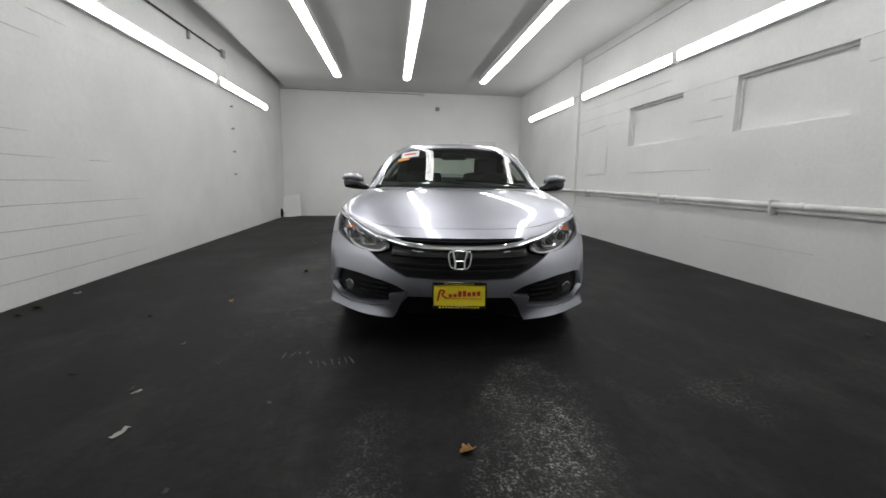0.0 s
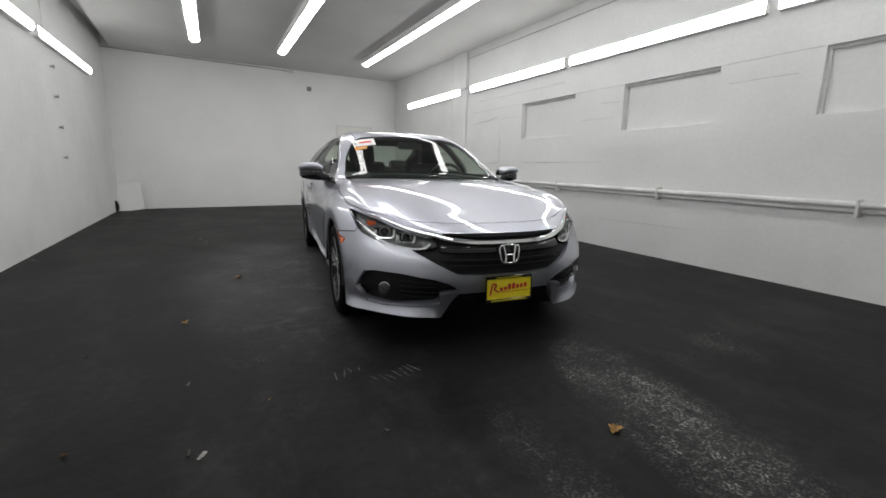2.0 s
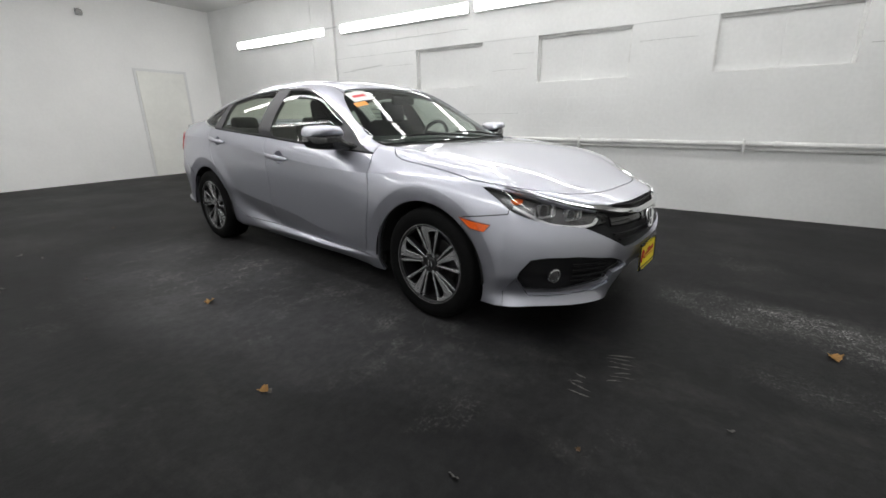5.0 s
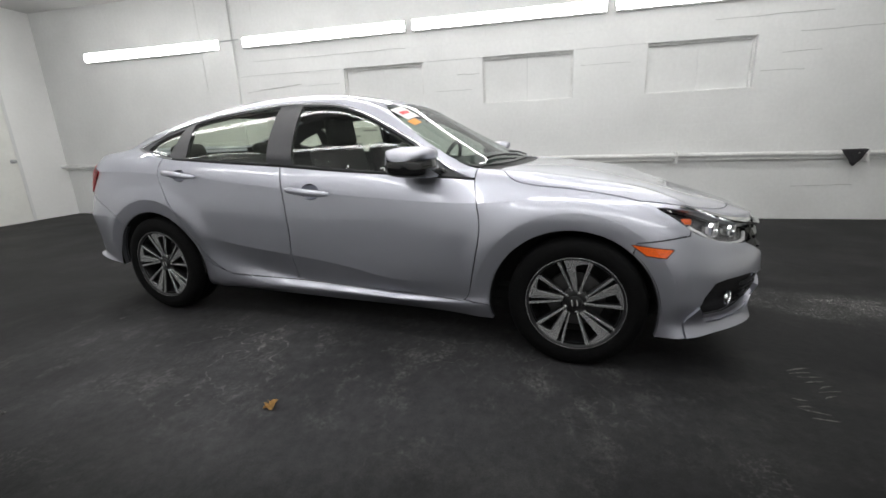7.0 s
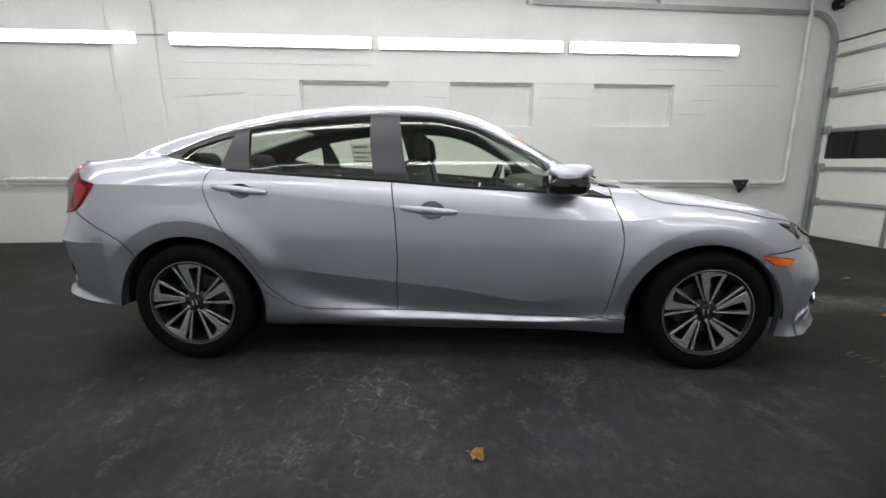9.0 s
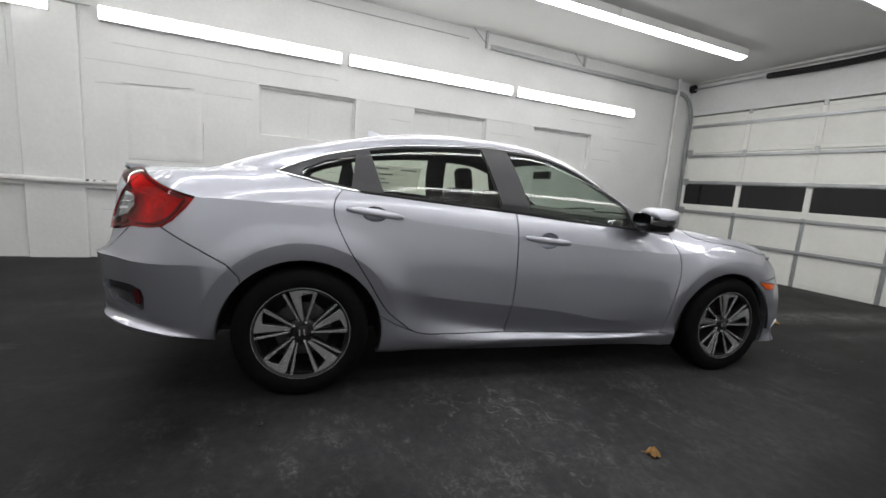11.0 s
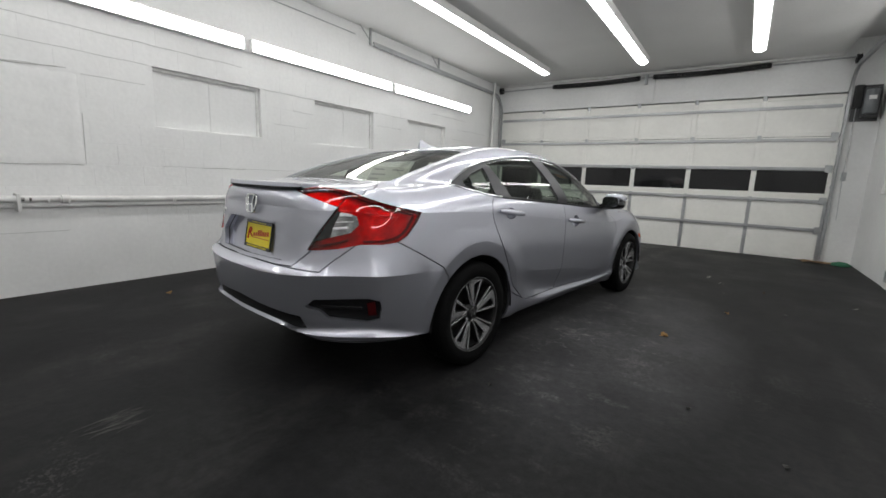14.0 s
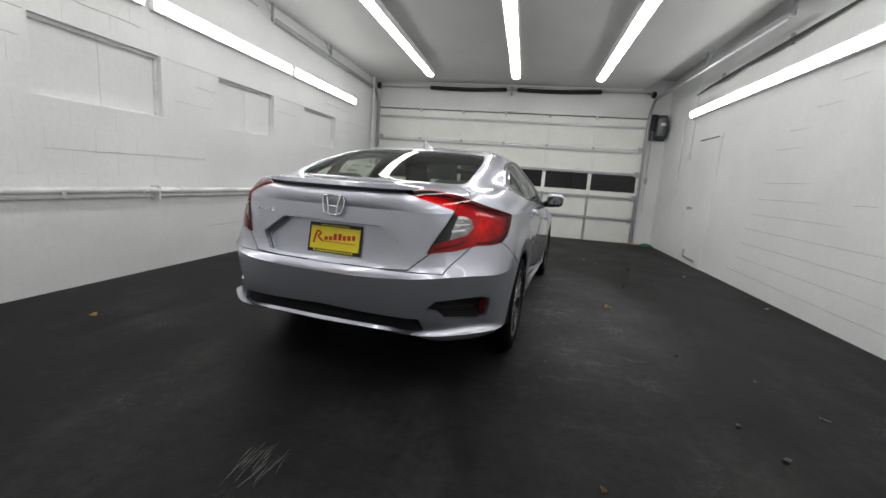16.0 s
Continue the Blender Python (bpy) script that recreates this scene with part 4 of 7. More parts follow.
def pair(name, bm, mat, parent, label="", smooth=40):
    """A part on each side of the car."""
    other = flipped(bm)
    a = part(name, bm, mat, parent, label, smooth)
    b = part(name, other, mat, parent, label, smooth)
    return a, b


# ---- the car: build ----
def paint_material():
    m = material("silver_metallic_paint", (0.490, 0.500, 0.565), 0.40, 0.95, grain=0.05, grain_size=900, coat=1.0)
    m.node_tree.nodes["Principled BSDF"].inputs["Coat IOR"].default_value = 1.62
    m.node_tree.nodes["Principled BSDF"].inputs["Coat Roughness"].default_value = 0.02
    return m


PAINT = paint_material()
BLACKGLOSS = material("gloss_black_plastic", (0.012, 0.012, 0.013), 0.12, coat=0.3)
BLACKPLASTIC = material("matt_black_plastic", (0.010, 0.010, 0.011), 0.5, spec=0.18, grain=0.1, grain_size=200, bump=0.1, bump_size=400)
DEEPBLACK = material("dark_cavity_lining", (0.008, 0.008, 0.008), 0.8, grain=0.1, grain_size=50)
PILLAR = material("satin_dark_pillar_film", (0.040, 0.040, 0.045), 0.4, spec=0.35, grain=0.05, grain_size=100)
CHROME = material("polished_chrome", (0.78, 0.79, 0.80), 0.07, 1.0)
DARKMIRROR = material("tinted_mirror_glass", (0.22, 0.23, 0.25), 0.02, 1.0)
REFLECTOR = material("dark_red_reflector", (0.045, 0.001, 0.002), 0.2, coat=0.4, grain=0.2, grain_size=150)
SATIN = material("machined_aluminium", (0.66, 0.665, 0.675), 0.27, 0.85, grain=0.04, grain_size=80)
DARKALLOY = material("black_painted_alloy", (0.010, 0.010, 0.011), 0.35, 0.0, coat=0.1, spec=0.3)
RUBBER = material("black_tyre_rubber", (0.005, 0.005, 0.0052), 0.75, spec=0.06, grain=0.15, grain_size=60, bump=0.15, bump_size=150)
STEEL = material("grey_brake_steel", (0.10, 0.10, 0.10), 0.4, 0.8, grain=0.1, grain_size=60)
REDLENS = glass_material("red_tail_lens", (0.86, 0.006, 0.010))
LAMPRED = material("red_lamp_reflector", (0.66, 0.010, 0.014), 0.35, 0.5, coat=0.6, grain=0.25, grain_size=40, stain=0.4, stain_size=7, bump=0.4, bump_size=45)
DARKRED = material("deep_red_lens", (0.07, 0.002, 0.003), 0.3, spec=0.3, grain=0.15, grain_size=120)
LAMPGREY = material("grey_lamp_housing", (0.16, 0.16, 0.165), 0.22, 0.6, grain=0.3, grain_size=30, coat=0.3)
PALELENS = material("milky_light_strip", (0.72, 0.73, 0.74), 0.2, 0.0, coat=1.0, grain=0.1, grain_size=60)
REVERSING = material("clear_reversing_lens", (0.34, 0.34, 0.345), 0.12, 0.9, coat=1.0, grain=0.6, grain_size=22, bump=0.6, bump_size=30)
AMBER = material("amber_marker_lens", (0.85, 0.13, 0.015), 0.2, coat=1.0, grain=0.15, grain_size=120)
GLASS = glass_material("tinted_side_glass", (0.85, 0.90, 0.82))
SCREENGLASS = glass_material("windscreen_glass", (0.54, 0.61, 0.57))
LAMPGLASS = glass_material("clear_lamp_glass", (0.93, 0.93, 0.93))
SEAT = material("charcoal_seat_cloth", (0.013, 0.013, 0.014), 0.85, grain=0.2, grain_size=250, bump=0.2, bump_size=300)
TRIM = material("dark_interior_plastic", (0.02, 0.02, 0.021), 0.6, grain=0.1, grain_size=150)
HEADLINER = material("dark_grey_headliner", (0.10, 0.10, 0.10), 0.9, grain=0.05, grain_size=200)
YELLOW = material("yellow_plate_card", (0.80, 0.66, 0.02), 0.4, grain=0.03, grain_size=60)
PLATERED = material("red_plate_ink", (0.45, 0.02, 0.02), 0.5)
WHITEPAPER = material("white_sticker_paper", (0.75, 0.74, 0.72), 0.5, grain=0.04, grain_size=60)
STICKERRED = material("red_sticker_ink", (0.6, 0.04, 0.05), 0.5)
STICKERORANGE = material("orange_sticker_ink", (0.75, 0.30, 0.05), 0.5, grain=0.05)

car = thing("car", CAR, "silver metallic four-door sedan with two-tone alloy wheels, parked", "car")


def build_body():
    # dark lining behind the panels, so that the gaps read dark
    keep = {number(t) for t in ("front_glass", "rear_glass", "quarter_glass", "windshield", "rear_window", "arch_void", "headlight", "plate_recess", "grille", "fog_pocket", "lower_intake", "bumper_pocket", "valance", "cowl", "handle_opening")}
    shown = [k for k in NAMES if number(k) not in keep]
    panel(shown, "inner_lining", TRIM, car, "dark inner lining", mirror=2, lift=-0.024, gap=0.0, skirt=0.004)
    for tag, name, spans in (("hood", "hood", 2), ("roof", "roof", 2), ("trunk_lid", "trunk_lid", 2), ("front_bumper", "front_bumper", 2), ("rear_bumper", "rear_bumper", 2)):
        panel(tag, name, PAINT, car, mirror=spans, skirt=0.055 if "trunk" in tag else 0.035 if "bumper" in tag else 0.014)
    for side in (0, 1):
        panel("front_fender", "front_fender", PAINT, car, mirror=side)
        panel("side_frame", "quarter_panel", PAINT, car, "silver rear quarter panel and roof rail", mirror=side)
        panel("side_sill", "side_sill", PAINT, car, mirror=side)
        for which in ("front", "rear"):
            door = panel(which + "_door", which + "_door", PAINT, car, mirror=side)
            if side == 0:
                DOORS[which] = door
            else:
                DOORS[which + "_far"] = door
        panel("window_frame", "window_frame", PILLAR, car, "satin dark grey window pillars", mirror=side, lift=-0.003, gap=0.0005)
        for which in ("front", "rear", "quarter"):
            panel(which + "_glass", which + "_window", GLASS, car, "tinted side window", mirror=side, lift=-0.006, gap=0.0, skirt=0.001)
        panel("side_marker", "side_marker", AMBER, car, "amber side marker lamp", mirror=side, lift=0.002, gap=0.001)
        panel("fog_pocket", "fog_lamp_surround", BLACKPLASTIC, car, "black plastic fog lamp pocket", mirror=side, lift=-0.035, gap=-0.004, skirt=0.002)
        panel("bumper_pocket", "rear_bumper_pocket", BLACKPLASTIC, car, "black plastic bumper pocket", mirror=side, lift=-0.024, gap=-0.004, skirt=0.002)
        tail = panel("tail_lamp", "tail_lamp", REDLENS, car, "red wraparound tail lamp", mirror=side, lift=0.006, gap=0.001, skirt=0.012)
        panel(["tail_lamp", "tail_clear", "tail_dark"], "lamp_reflector", LAMPRED, tail, "red faceted lamp reflector", mirror=side, lift=-0.022, gap=-0.001, skirt=-0.02)
        panel("tail_dark", "lamp_bezel", BLACKGLOSS, tail, "black lamp bezel", mirror=side, lift=0.003, gap=0.001)
        panel("front_blade", "bumper_blade", PAINT, car, "silver bumper blade", mirror=side, lift=0.009, gap=0.001, skirt=0.03)
        panel("tail_clear", "reversing_lens", REVERSING, tail, "clear reversing lens", mirror=side, lift=0.003, gap=0.001)
        lamp_glass = panel("headlight", "headlight", LAMPGLASS, car, "clear headlight with chrome reflectors", mirror=side, lift=0.002, gap=0.001, skirt=0.01)
        HEADS.append(lamp_glass)
        panel("headlight", "headlight_housing", LAMPGREY, lamp_glass, "grey lamp housing", mirror=side, lift=-0.045, gap=-0.003, skirt=-0.043)
    panel("windshield", "windshield", SCREENGLASS, car, "clear windscreen", mirror=2, lift=-0.003, gap=0.0005, skirt=0.004)
    panel("rear_window", "rear_window", GLASS, car, "tinted rear window", mirror=2, lift=-0.004, gap=0.0005, skirt=0.004)
    panel("cowl", "cowl", BLACKPLASTIC, car, "black plastic wiper cowl", mirror=2, lift=-0.012, gap=-0.002, skirt=0.01)
    panel("grille", "grille", BLACKPLASTIC, car, "black front grille", mirror=2, lift=-0.025, gap=-0.004, skirt=0.002)
    panel("lower_intake", "lower_intake", BLACKPLASTIC, car, "black lower air intake", mirror=2, lift=-0.035, gap=-0.004, skirt=0.002)
    panel("valance", "rear_valance", BLACKPLASTIC, car, "black lower rear valance", mirror=2, lift=-0.02, gap=-0.004, skirt=0.002)
    panel("plate_recess", "plate_recess", PAINT, car, mirror=2, lift=-0.048, gap=-0.003, skirt=0.002)


DOORS, HEADS = {}, []
build_body()


def strip(line, view, width, height, name, mat, label="", taper=None, both=True, parent=None, lift=0.0):
    """A raised strip along a line drawn in a view."""
    got = [on_skin(a, b, view) for a, b in line]
    bm = ribbon([p + n * lift for p, n in got], [n for _, n in got], width, height, taper=taper)
    if both:
        return pair(name, bm, mat, parent or car, label)
    return part(name, bm, mat, parent or car, label, 40)


def build_trim():
    # chrome round the side windows
    top = [p for p in crown_line if p[0] > 0.60]
    strip(top, "side", 0.014, 0.005, "window_trim", CHROME, "chrome window trim")
    strip([p for p in belt_line if p[0] > 2.44], "side", 0.012, 0.005, "window_trim", CHROME, "chrome window trim")
    strip([p for p in belt_line if p[0] < 2.50], "side", 0.014, 0.004, "belt_seal", BLACKPLASTIC, "black belt line seal")
    # chrome wing over the grille and the headlamps, one bar across the front
    half = smooth_line([(0.0, .630), (.083, .630), (.2, .634), (.33, .648), (.40, .662)], 3)
    got = [on_skin(a, b, "front") for a, b in half]
    brow = smooth_line([(-.36, .668), (-.25, .676), (-.09, .696), (.07, .727), (.20, .752), (.36, .778)], 3)
    got += [on_skin(a, b, "fcorner") for a, b in brow]
    pts, nos = [p + n * 0.004 for p, n in got], [n for _, n in got]
    taper = [1.0 if i < len(half) else max(0.22, 1.25 - 1.15 * (i - len(half)) / len(brow)) for i in range(len(pts))]
    bm = ribbon(pts, nos, 0.030, 0.010, taper=taper)
    other = flipped(bm)
    me = bpy.data.meshes.new("tmp")
    other.to_mesh(me)
    other.free()
    bm.from_mesh(me)
    bpy.data.meshes.remove(me)
    part("grille_bar", bm, CHROME, car, "chrome wing bar across grille and headlights", 40)
    # gloss panel and slats within the grille
    for z, w, wide, mat in ((.592, .40, .050, BLACKGLOSS), (.530, .40, .010, BLACKPLASTIC), (.495, .36, .010, BLACKPLASTIC), (.665, .34, .008, BLACKPLASTIC)):
        line = [(x * w / 6, z + 0.012 * (x / 6) ** 2) for x in range(-6, 7)]
        g = []
        for a, b in line:
            p, n = on_skin(abs(a), b, "front")
            g.append((Vector((p.x, math.copysign(p.y, a), p.z)), Vector((n.x, math.copysign(n.y, a) if a else 0, n.z))))
        part("grille_slat", ribbon([p - n * 0.014 for p, n in g], [n for _, n in g], wide, 0.008), mat, car, "black grille slat", 40)


build_trim()


def emblem(m, scale, name="emblem"):
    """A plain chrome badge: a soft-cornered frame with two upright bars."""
    bm = bmesh.new()
    out = []
    for k in range(28):
        a = 2 * math.pi * k / 28
        c, s = math.cos(a), math.sin(a)
        x = math.copysign(abs(c) ** 0.5, c) * 0.062
        y = math.copysign(abs(s) ** 0.5, s) * 0.052
        out.append(Vector((x * (1 + 0.12 * y / 0.052), y, 0)))
    pts = [m @ (p * scale) for p in out]
    add_tube(bm, pts, 0.0055 * scale, 8, closed=True)
    for sx in (-1, 1):
        add_tube(bm, [m @ (Vector((sx * x, y, z)) * scale) for x, y, z in ((0.041, 0.046, 0.001), (0.032, 0.010, 0.004), (0.026, -0.016, 0.004), (0.027, -0.048, 0.001))], [0.0075 * scale, 0.0065 * scale, 0.0065 * scale, 0.0085 * scale], 8)
    add_tube(bm, [m @ (Vector((x, -0.006, 0.003)) * scale) for x in (-0.028, 0, 0.028)], 0.006 * scale, 8)
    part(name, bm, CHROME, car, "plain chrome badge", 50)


def add_box_at(bm, m, lo, hi, bevel=0.0):
    lo, hi = Vector(lo), Vector(hi)
    r = bmesh.ops.create_cube(bm, size=1.0, matrix=m @ Matrix.LocRotScale((lo + hi) / 2, None, hi - lo))
    if bevel:
        bmesh.ops.bevel(bm, geom=list({e for v in r["verts"] for e in v.link_edges}), offset=bevel, segments=2, affect="EDGES", profile=0.5)
    return bm


FRONT_UP = Matrix(((0, 0, -1, 0), (-1, 0, 0, 0), (0, 1, 0, 0), (0, 0, 0, 1)))   # local x to the far side, y up, z ahead
REAR_UP = Matrix(((0, 0, 1, 0), (1, 0, 0, 0), (0, 1, 0, 0), (0, 0, 0, 1)))
emblem(Matrix.Translation((-.905, 0, .565)) @ FRONT_UP @ pose(0, 0, 0, -8), 1.0)
emblem(Matrix.Translation((3.654, .025, .948)) @ REAR_UP @ pose(0, 0, 0, -6), 0.95)


def number_plate(m, tilt):
    """A dealer's card in a black plate frame; the names on it are drawn as bars."""
    p = new("licence_plate")
    p["label"] = "yellow dealer plate card in a black frame"
    p.parent = car
    p.matrix_local = m @ pose(0, 0, 0, tilt)
    bm = bmesh.new()
    W, H = 0.156, 0.078
    for lo, hi in (((-W, H - 0.018, 0), (W, H, 0.008)), ((-W, -H, 0), (W, -H + 0.018, 0.008)), ((-W, -H + 0.018, 0), (-W + 0.008, H - 0.018, 0.008)), ((W - 0.008, -H + 0.018, 0), (W, H - 0.018, 0.008))):
        add_box(bm, lo, hi, 0.0015)
    part("plate_frame", bm, BLACKGLOSS, p, "black plastic plate frame")
    part("plate_card", box((-W + 0.006, -H + 0.004, -0.002), (W - 0.006, H - 0.004, 0.003)), YELLOW, p, "yellow card")
    bm = bmesh.new()
    add_tube(bm, smooth_line([(-0.125, -0.032, 0.004), (-0.11, 0.030, 0.004), (-0.085, 0.022, 0.004), (-0.10, 0.004, 0.004), (-0.07, -0.018, 0.004)], 4), 0.005, 6)
    for k in range(7):
        x = -0.062 + k * 0.027
        add_box(bm, (x, -0.012 + 0.002 * k, 0.003), (x + 0.02, 0.008 + 0.003 * k + (0.012 if k in (2, 3) else 0), 0.0045), 0.0004)
    add_box(bm, (-0.07, -0.020, 0.003), (0.125, -0.0165, 0.0045))
    part("script_bars", bm, PLATERED, p, "dark red script bars")
    for y, h, x0, n, w in ((-H + 0.005, 0.009, -0.118, 13, 0.011), (H - 0.013, 0.006, -0.085, 12, 0.007)):
        bm = bmesh.new()
        for k in range(n):
            add_box(bm, (x0 + k * (w + 0.0075), y, 0.007), (x0 + k * (w + 0.0075) + w, y + h, 0.0092))
        part("frame_bars", bm, YELLOW, p, "yellow lettering bars")
    return p


front_plate = number_plate(Matrix.Translation((-.918, 0, .362)) @ FRONT_UP, -2)
rear_plate = number_plate(Matrix.Translation((3.612, .015, .768)) @ REAR_UP, -9)


def wheel(name, m, label):
    """Tyre, two-tone rim with five forked spokes, hub, nuts, brake disc. Local y points outwards."""
    w = new(name)
    w.parent = car
    w.matrix_local = m
    w["label"] = label
    R = 0.322
    prof = [(.205, -.100), (.232, -.104), (.275, -.108), (.302, -.102), (.316, -.088), (R, -.06), (R, -.012), (R - .006, -.010), (R - .006, -.004), (R, -.002), (R, .03), (R - .006, .032), (R - .006, .038), (R, .040),
            (R, .06), (.316, .088), (.302, .102), (.280, .107), (.276, .1085), (.262, .108), (.240, .105), (.230, .100), (.224, .092), (.205, .085)]
    bm, _ = add_lathe(bmesh.new(), prof, 64)
    bmesh.ops.recalc_face_normals(bm, faces=bm.faces)
    part("tyre", bm, RUBBER, w, "black road tyre", 35)
    bm, rings = add_lathe(bmesh.new(), [(.226, .094), (.229, .099), (.226, .101), (.219, .098), (.214, .090), (.208, .04), (.200, -.09), (.212, -.098)], 64)
    bmesh.ops.recalc_face_normals(bm, faces=bm.faces)
    part("rim", bm, DARKALLOY, w, "black rim barrel", 35)
    bm, rings = add_lathe(bmesh.new(), [(.2265, .0985), (.2305, .0985), (.2300, .1020), (.2268, .1020)], 64)
    part("rim_lip", bm, SATIN, w, "machined rim lip", 35)
    # brake disc and shield
    bm, rings = add_lathe(bmesh.new(), [(.06, .012), (.135, .012), (.14, .006), (.14, -.012), (.06, -.012)], 40)
    part("brake_disc", bm, STEEL, w, "grey steel brake disc", 35)
    bm, rings = add_lathe(bmesh.new(), [(.001, -.04), (.199, -.045)], 40)
    part("shield", bm, DEEPBLACK, w, "dark brake shield")
    for k in range(5):
        base = 72 * k
        dark, face = bmesh.new(), bmesh.new()

        def polar(r, deg):
            a = radians(180 - deg - base)
            return (r * math.cos(a), r * math.sin(a))

        def bar(r0, a0, r1, a1, w0, w1):
            p, q = Vector(polar(r0, a0)), Vector(polar(r1, a1))
            n = Vector((-(q - p).y, (q - p).x)).normalized()
            return [tuple(v) for v in (p + n * w0, q + n * w1, q - n * w1, p - n * w0)]

        # a thin bar, a blade that widens into a hooked foot, and the bar that meets the hook
        shapes = [bar(.056, 97, .2262, 106.8, .0036, .0072), bar(.056, 63, .216, 66.5, .0036, .0090),
                  [polar(r, d) for r, d in ((.056, 88), (.2262, 99.5), (.2266, 92), (.2266, 84), (.2266, 76), (.2264, 69), (.205, 69.2), (.197, 77), (.186, 85.5), (.125, 83.0), (.056, 73))]]
        M = Matrix(((1, 0, 0, 0), (0, 0, 1, 0), (0, 1, 0, 0), (0, 0, 0, 1)))
        for sh in shapes:
            add_prism(dark, sh, M @ pose(0, 0, 0.046), 0.036)
            add_prism(face, sh, M @ pose(0, 0, 0.082), 0.0085, 0.0016)
        # the spokes lean in towards the hub
        for bmm in (dark, face):
            for v in bmm.verts:
                r = math.hypot(v.co.x, v.co.z)
                v.co.y -= 0.020 * max(0.0, 1 - r / 0.22) - 0.004
        part("spoke_back", dark, DARKALLOY, w, "black painted spoke", 30)
        part("spoke_face", face, SATIN, w, "machined spoke face", 30)
    bm, rings = add_lathe(bmesh.new(), [(.066, .03), (.066, .060), (.058, .068), (.036, .070), (.034, .078), (.030, .081), (.001, .082)], 32)
    part("hub", bm, DARKALLOY, w, "black wheel hub with centre cap", 40)
    for k in range(5):
        a = radians(180 - 63 - 72 * k)
        bm, _ = add_lathe(bmesh.new(), [(.001, .076), (.008, .075), (.0105, .070), (.0105, .055)], 6)
        for v in bm.verts:
            v.co += Vector((0.050 * math.cos(a), 0, 0.050 * math.sin(a)))
        part("wheel_nut", bm, SATIN, w, "steel wheel nut")
    bm = bmesh.new()
    for s in (-1, 1):
        add_box(bm, (s * 0.011 - 0.004, 0.081, -0.015), (s * 0.011 + 0.004, 0.0845, 0.015), 0.001)
    part("cap_badge", bm, SATIN, w, "plain silver cap badge")
    return w


def build_wheels():
    first = wheel("wheel", pose(0, .775, .322, 0, 6, 0), "black and machined alloy wheel")
    for s, y, turn, yaw in ((2.70, .782, 8, 0), (0, -.775, 30, 180), (2.70, -.782, 50, 180)):
        c = copy_thing(first, pose(s, y, .322, 0, turn, yaw))
    for s, r in ((.025, .392), (2.698, .389)):
        # inner arch: a black tub over the wheel
        bm = bmesh.new()
        rings = []
        for y, k in ((.885, 1.0), (.86, 1.012), (.70, 1.015), (.55, 1.0)):
            rings.append([bm.verts.new((s + r * k * math.cos(a), y, .297 + r * k * math.sin(a))) for a in [radians(0 + 180 * i / 32) for i in range(33)]])
        for a, b in zip(rings, rings[1:]):
            for i in range(32):
                bm.faces.new((a[i], a[i + 1], b[i + 1], b[i]))
        bm.faces.new(rings[-1])
        bmesh.ops.recalc_face_normals(bm, faces=bm.faces)
        pair("wheel_arch_liner", bm, DEEPBLACK, car, "black wheel arch liner")


build_wheels()


def build_underbody():
    bm = box((-.62, -.58, .19), (2.30, .58, .27), 0.02)
    add_box(bm, (2.30, -.55, .24), (3.40, .55, .33), 0.02)
    part("underbody", bm, DEEPBLACK, car, "dark underbody")
    part("floor_pan", box((.45, -.78, .20), (2.30, .78, .30), 0.01), DEEPBLACK, car, "dark floor pan")
    bm = tube([(2.2, .45, .20), (3.2, .52, .25), (3.40, .53, .27)], 0.026, 12)
    part("exhaust", bm, STEEL, car, "steel exhaust pipe", 40)


build_underbody()


def loft(rings, closed=True, cap=True):
    bm = bmesh.new()
    vs = [[bm.verts.new(p) for p in r] for r in rings]
    n = len(vs[0])
    for a, b in zip(vs, vs[1:]):
        for k in range(n if closed else n - 1):
            bm.faces.new((a[k], a[(k + 1) % n], b[(k + 1) % n], b[k]))
    if cap:
        bm.faces.new(vs[0][::-1])
        bm.faces.new(vs[-1])
    bmesh.ops.recalc_face_normals(bm, faces=bm.faces)
    return bm


def build_handles():
    for which, s0, s1, z0, z1 in (("front", 1.290, 1.572, .828, .850), ("rear", 2.244, 2.52, .915, .940)):
        # dished cup behind the grip
        cx, cz, ra, rb = CUPS[which]
        rim = []
        for x, z in circle(0.0, 0.0, 1.0, 28):
            p, n = on_skin(cx + ra * 1.01 * x, cz + rb * 1.01 * z)
            rim.append(p - n * 0.001)
        c = sum(rim, Vector((0, 0, 0))) / len(rim)
        cup = loft([[c + (p - c) * f - Vector((0, d, 0)) for p in rim] for f, d in ((1.0, 0), (.98, .012), (.92, .026), (.74, .038), (.42, .044), (.02, .046))], cap=False)
        bmesh.ops.reverse_faces(cup, faces=cup.faces) if cup.faces[0].normal.dot(c - cup.faces[0].calc_center_median()) < 0 else None
        far = flipped(cup)
        part("handle_cup", cup, PAINT, DOORS[which], "recessed handle cup", 60)
        part("handle_cup", far, PAINT, DOORS[which + "_far"], "recessed handle cup", 60)
        line = []
        for k in range(13):
            f = k / 12
            p, n = on_skin(s0 + (s1 - s0) * f, z0 + (z1 - z0) * f)
            line.append((p + n * (0.012 + 0.026 * math.sin(math.pi * f) ** 0.5), n))
        bm = ribbon([p for p, _ in line], [n for _, n in line], 0.036, 0.008, taper=[0.45 + 0.55 * math.sin(math.pi * k / 12) ** 0.35 for k in range(13)])
        far = flipped(bm)
        part("door_handle", bm, PAINT, DOORS[which], "silver pull handle", 50)
        part("door_handle", far, PAINT, DOORS[which + "_far"], "silver pull handle", 50)


build_handles()


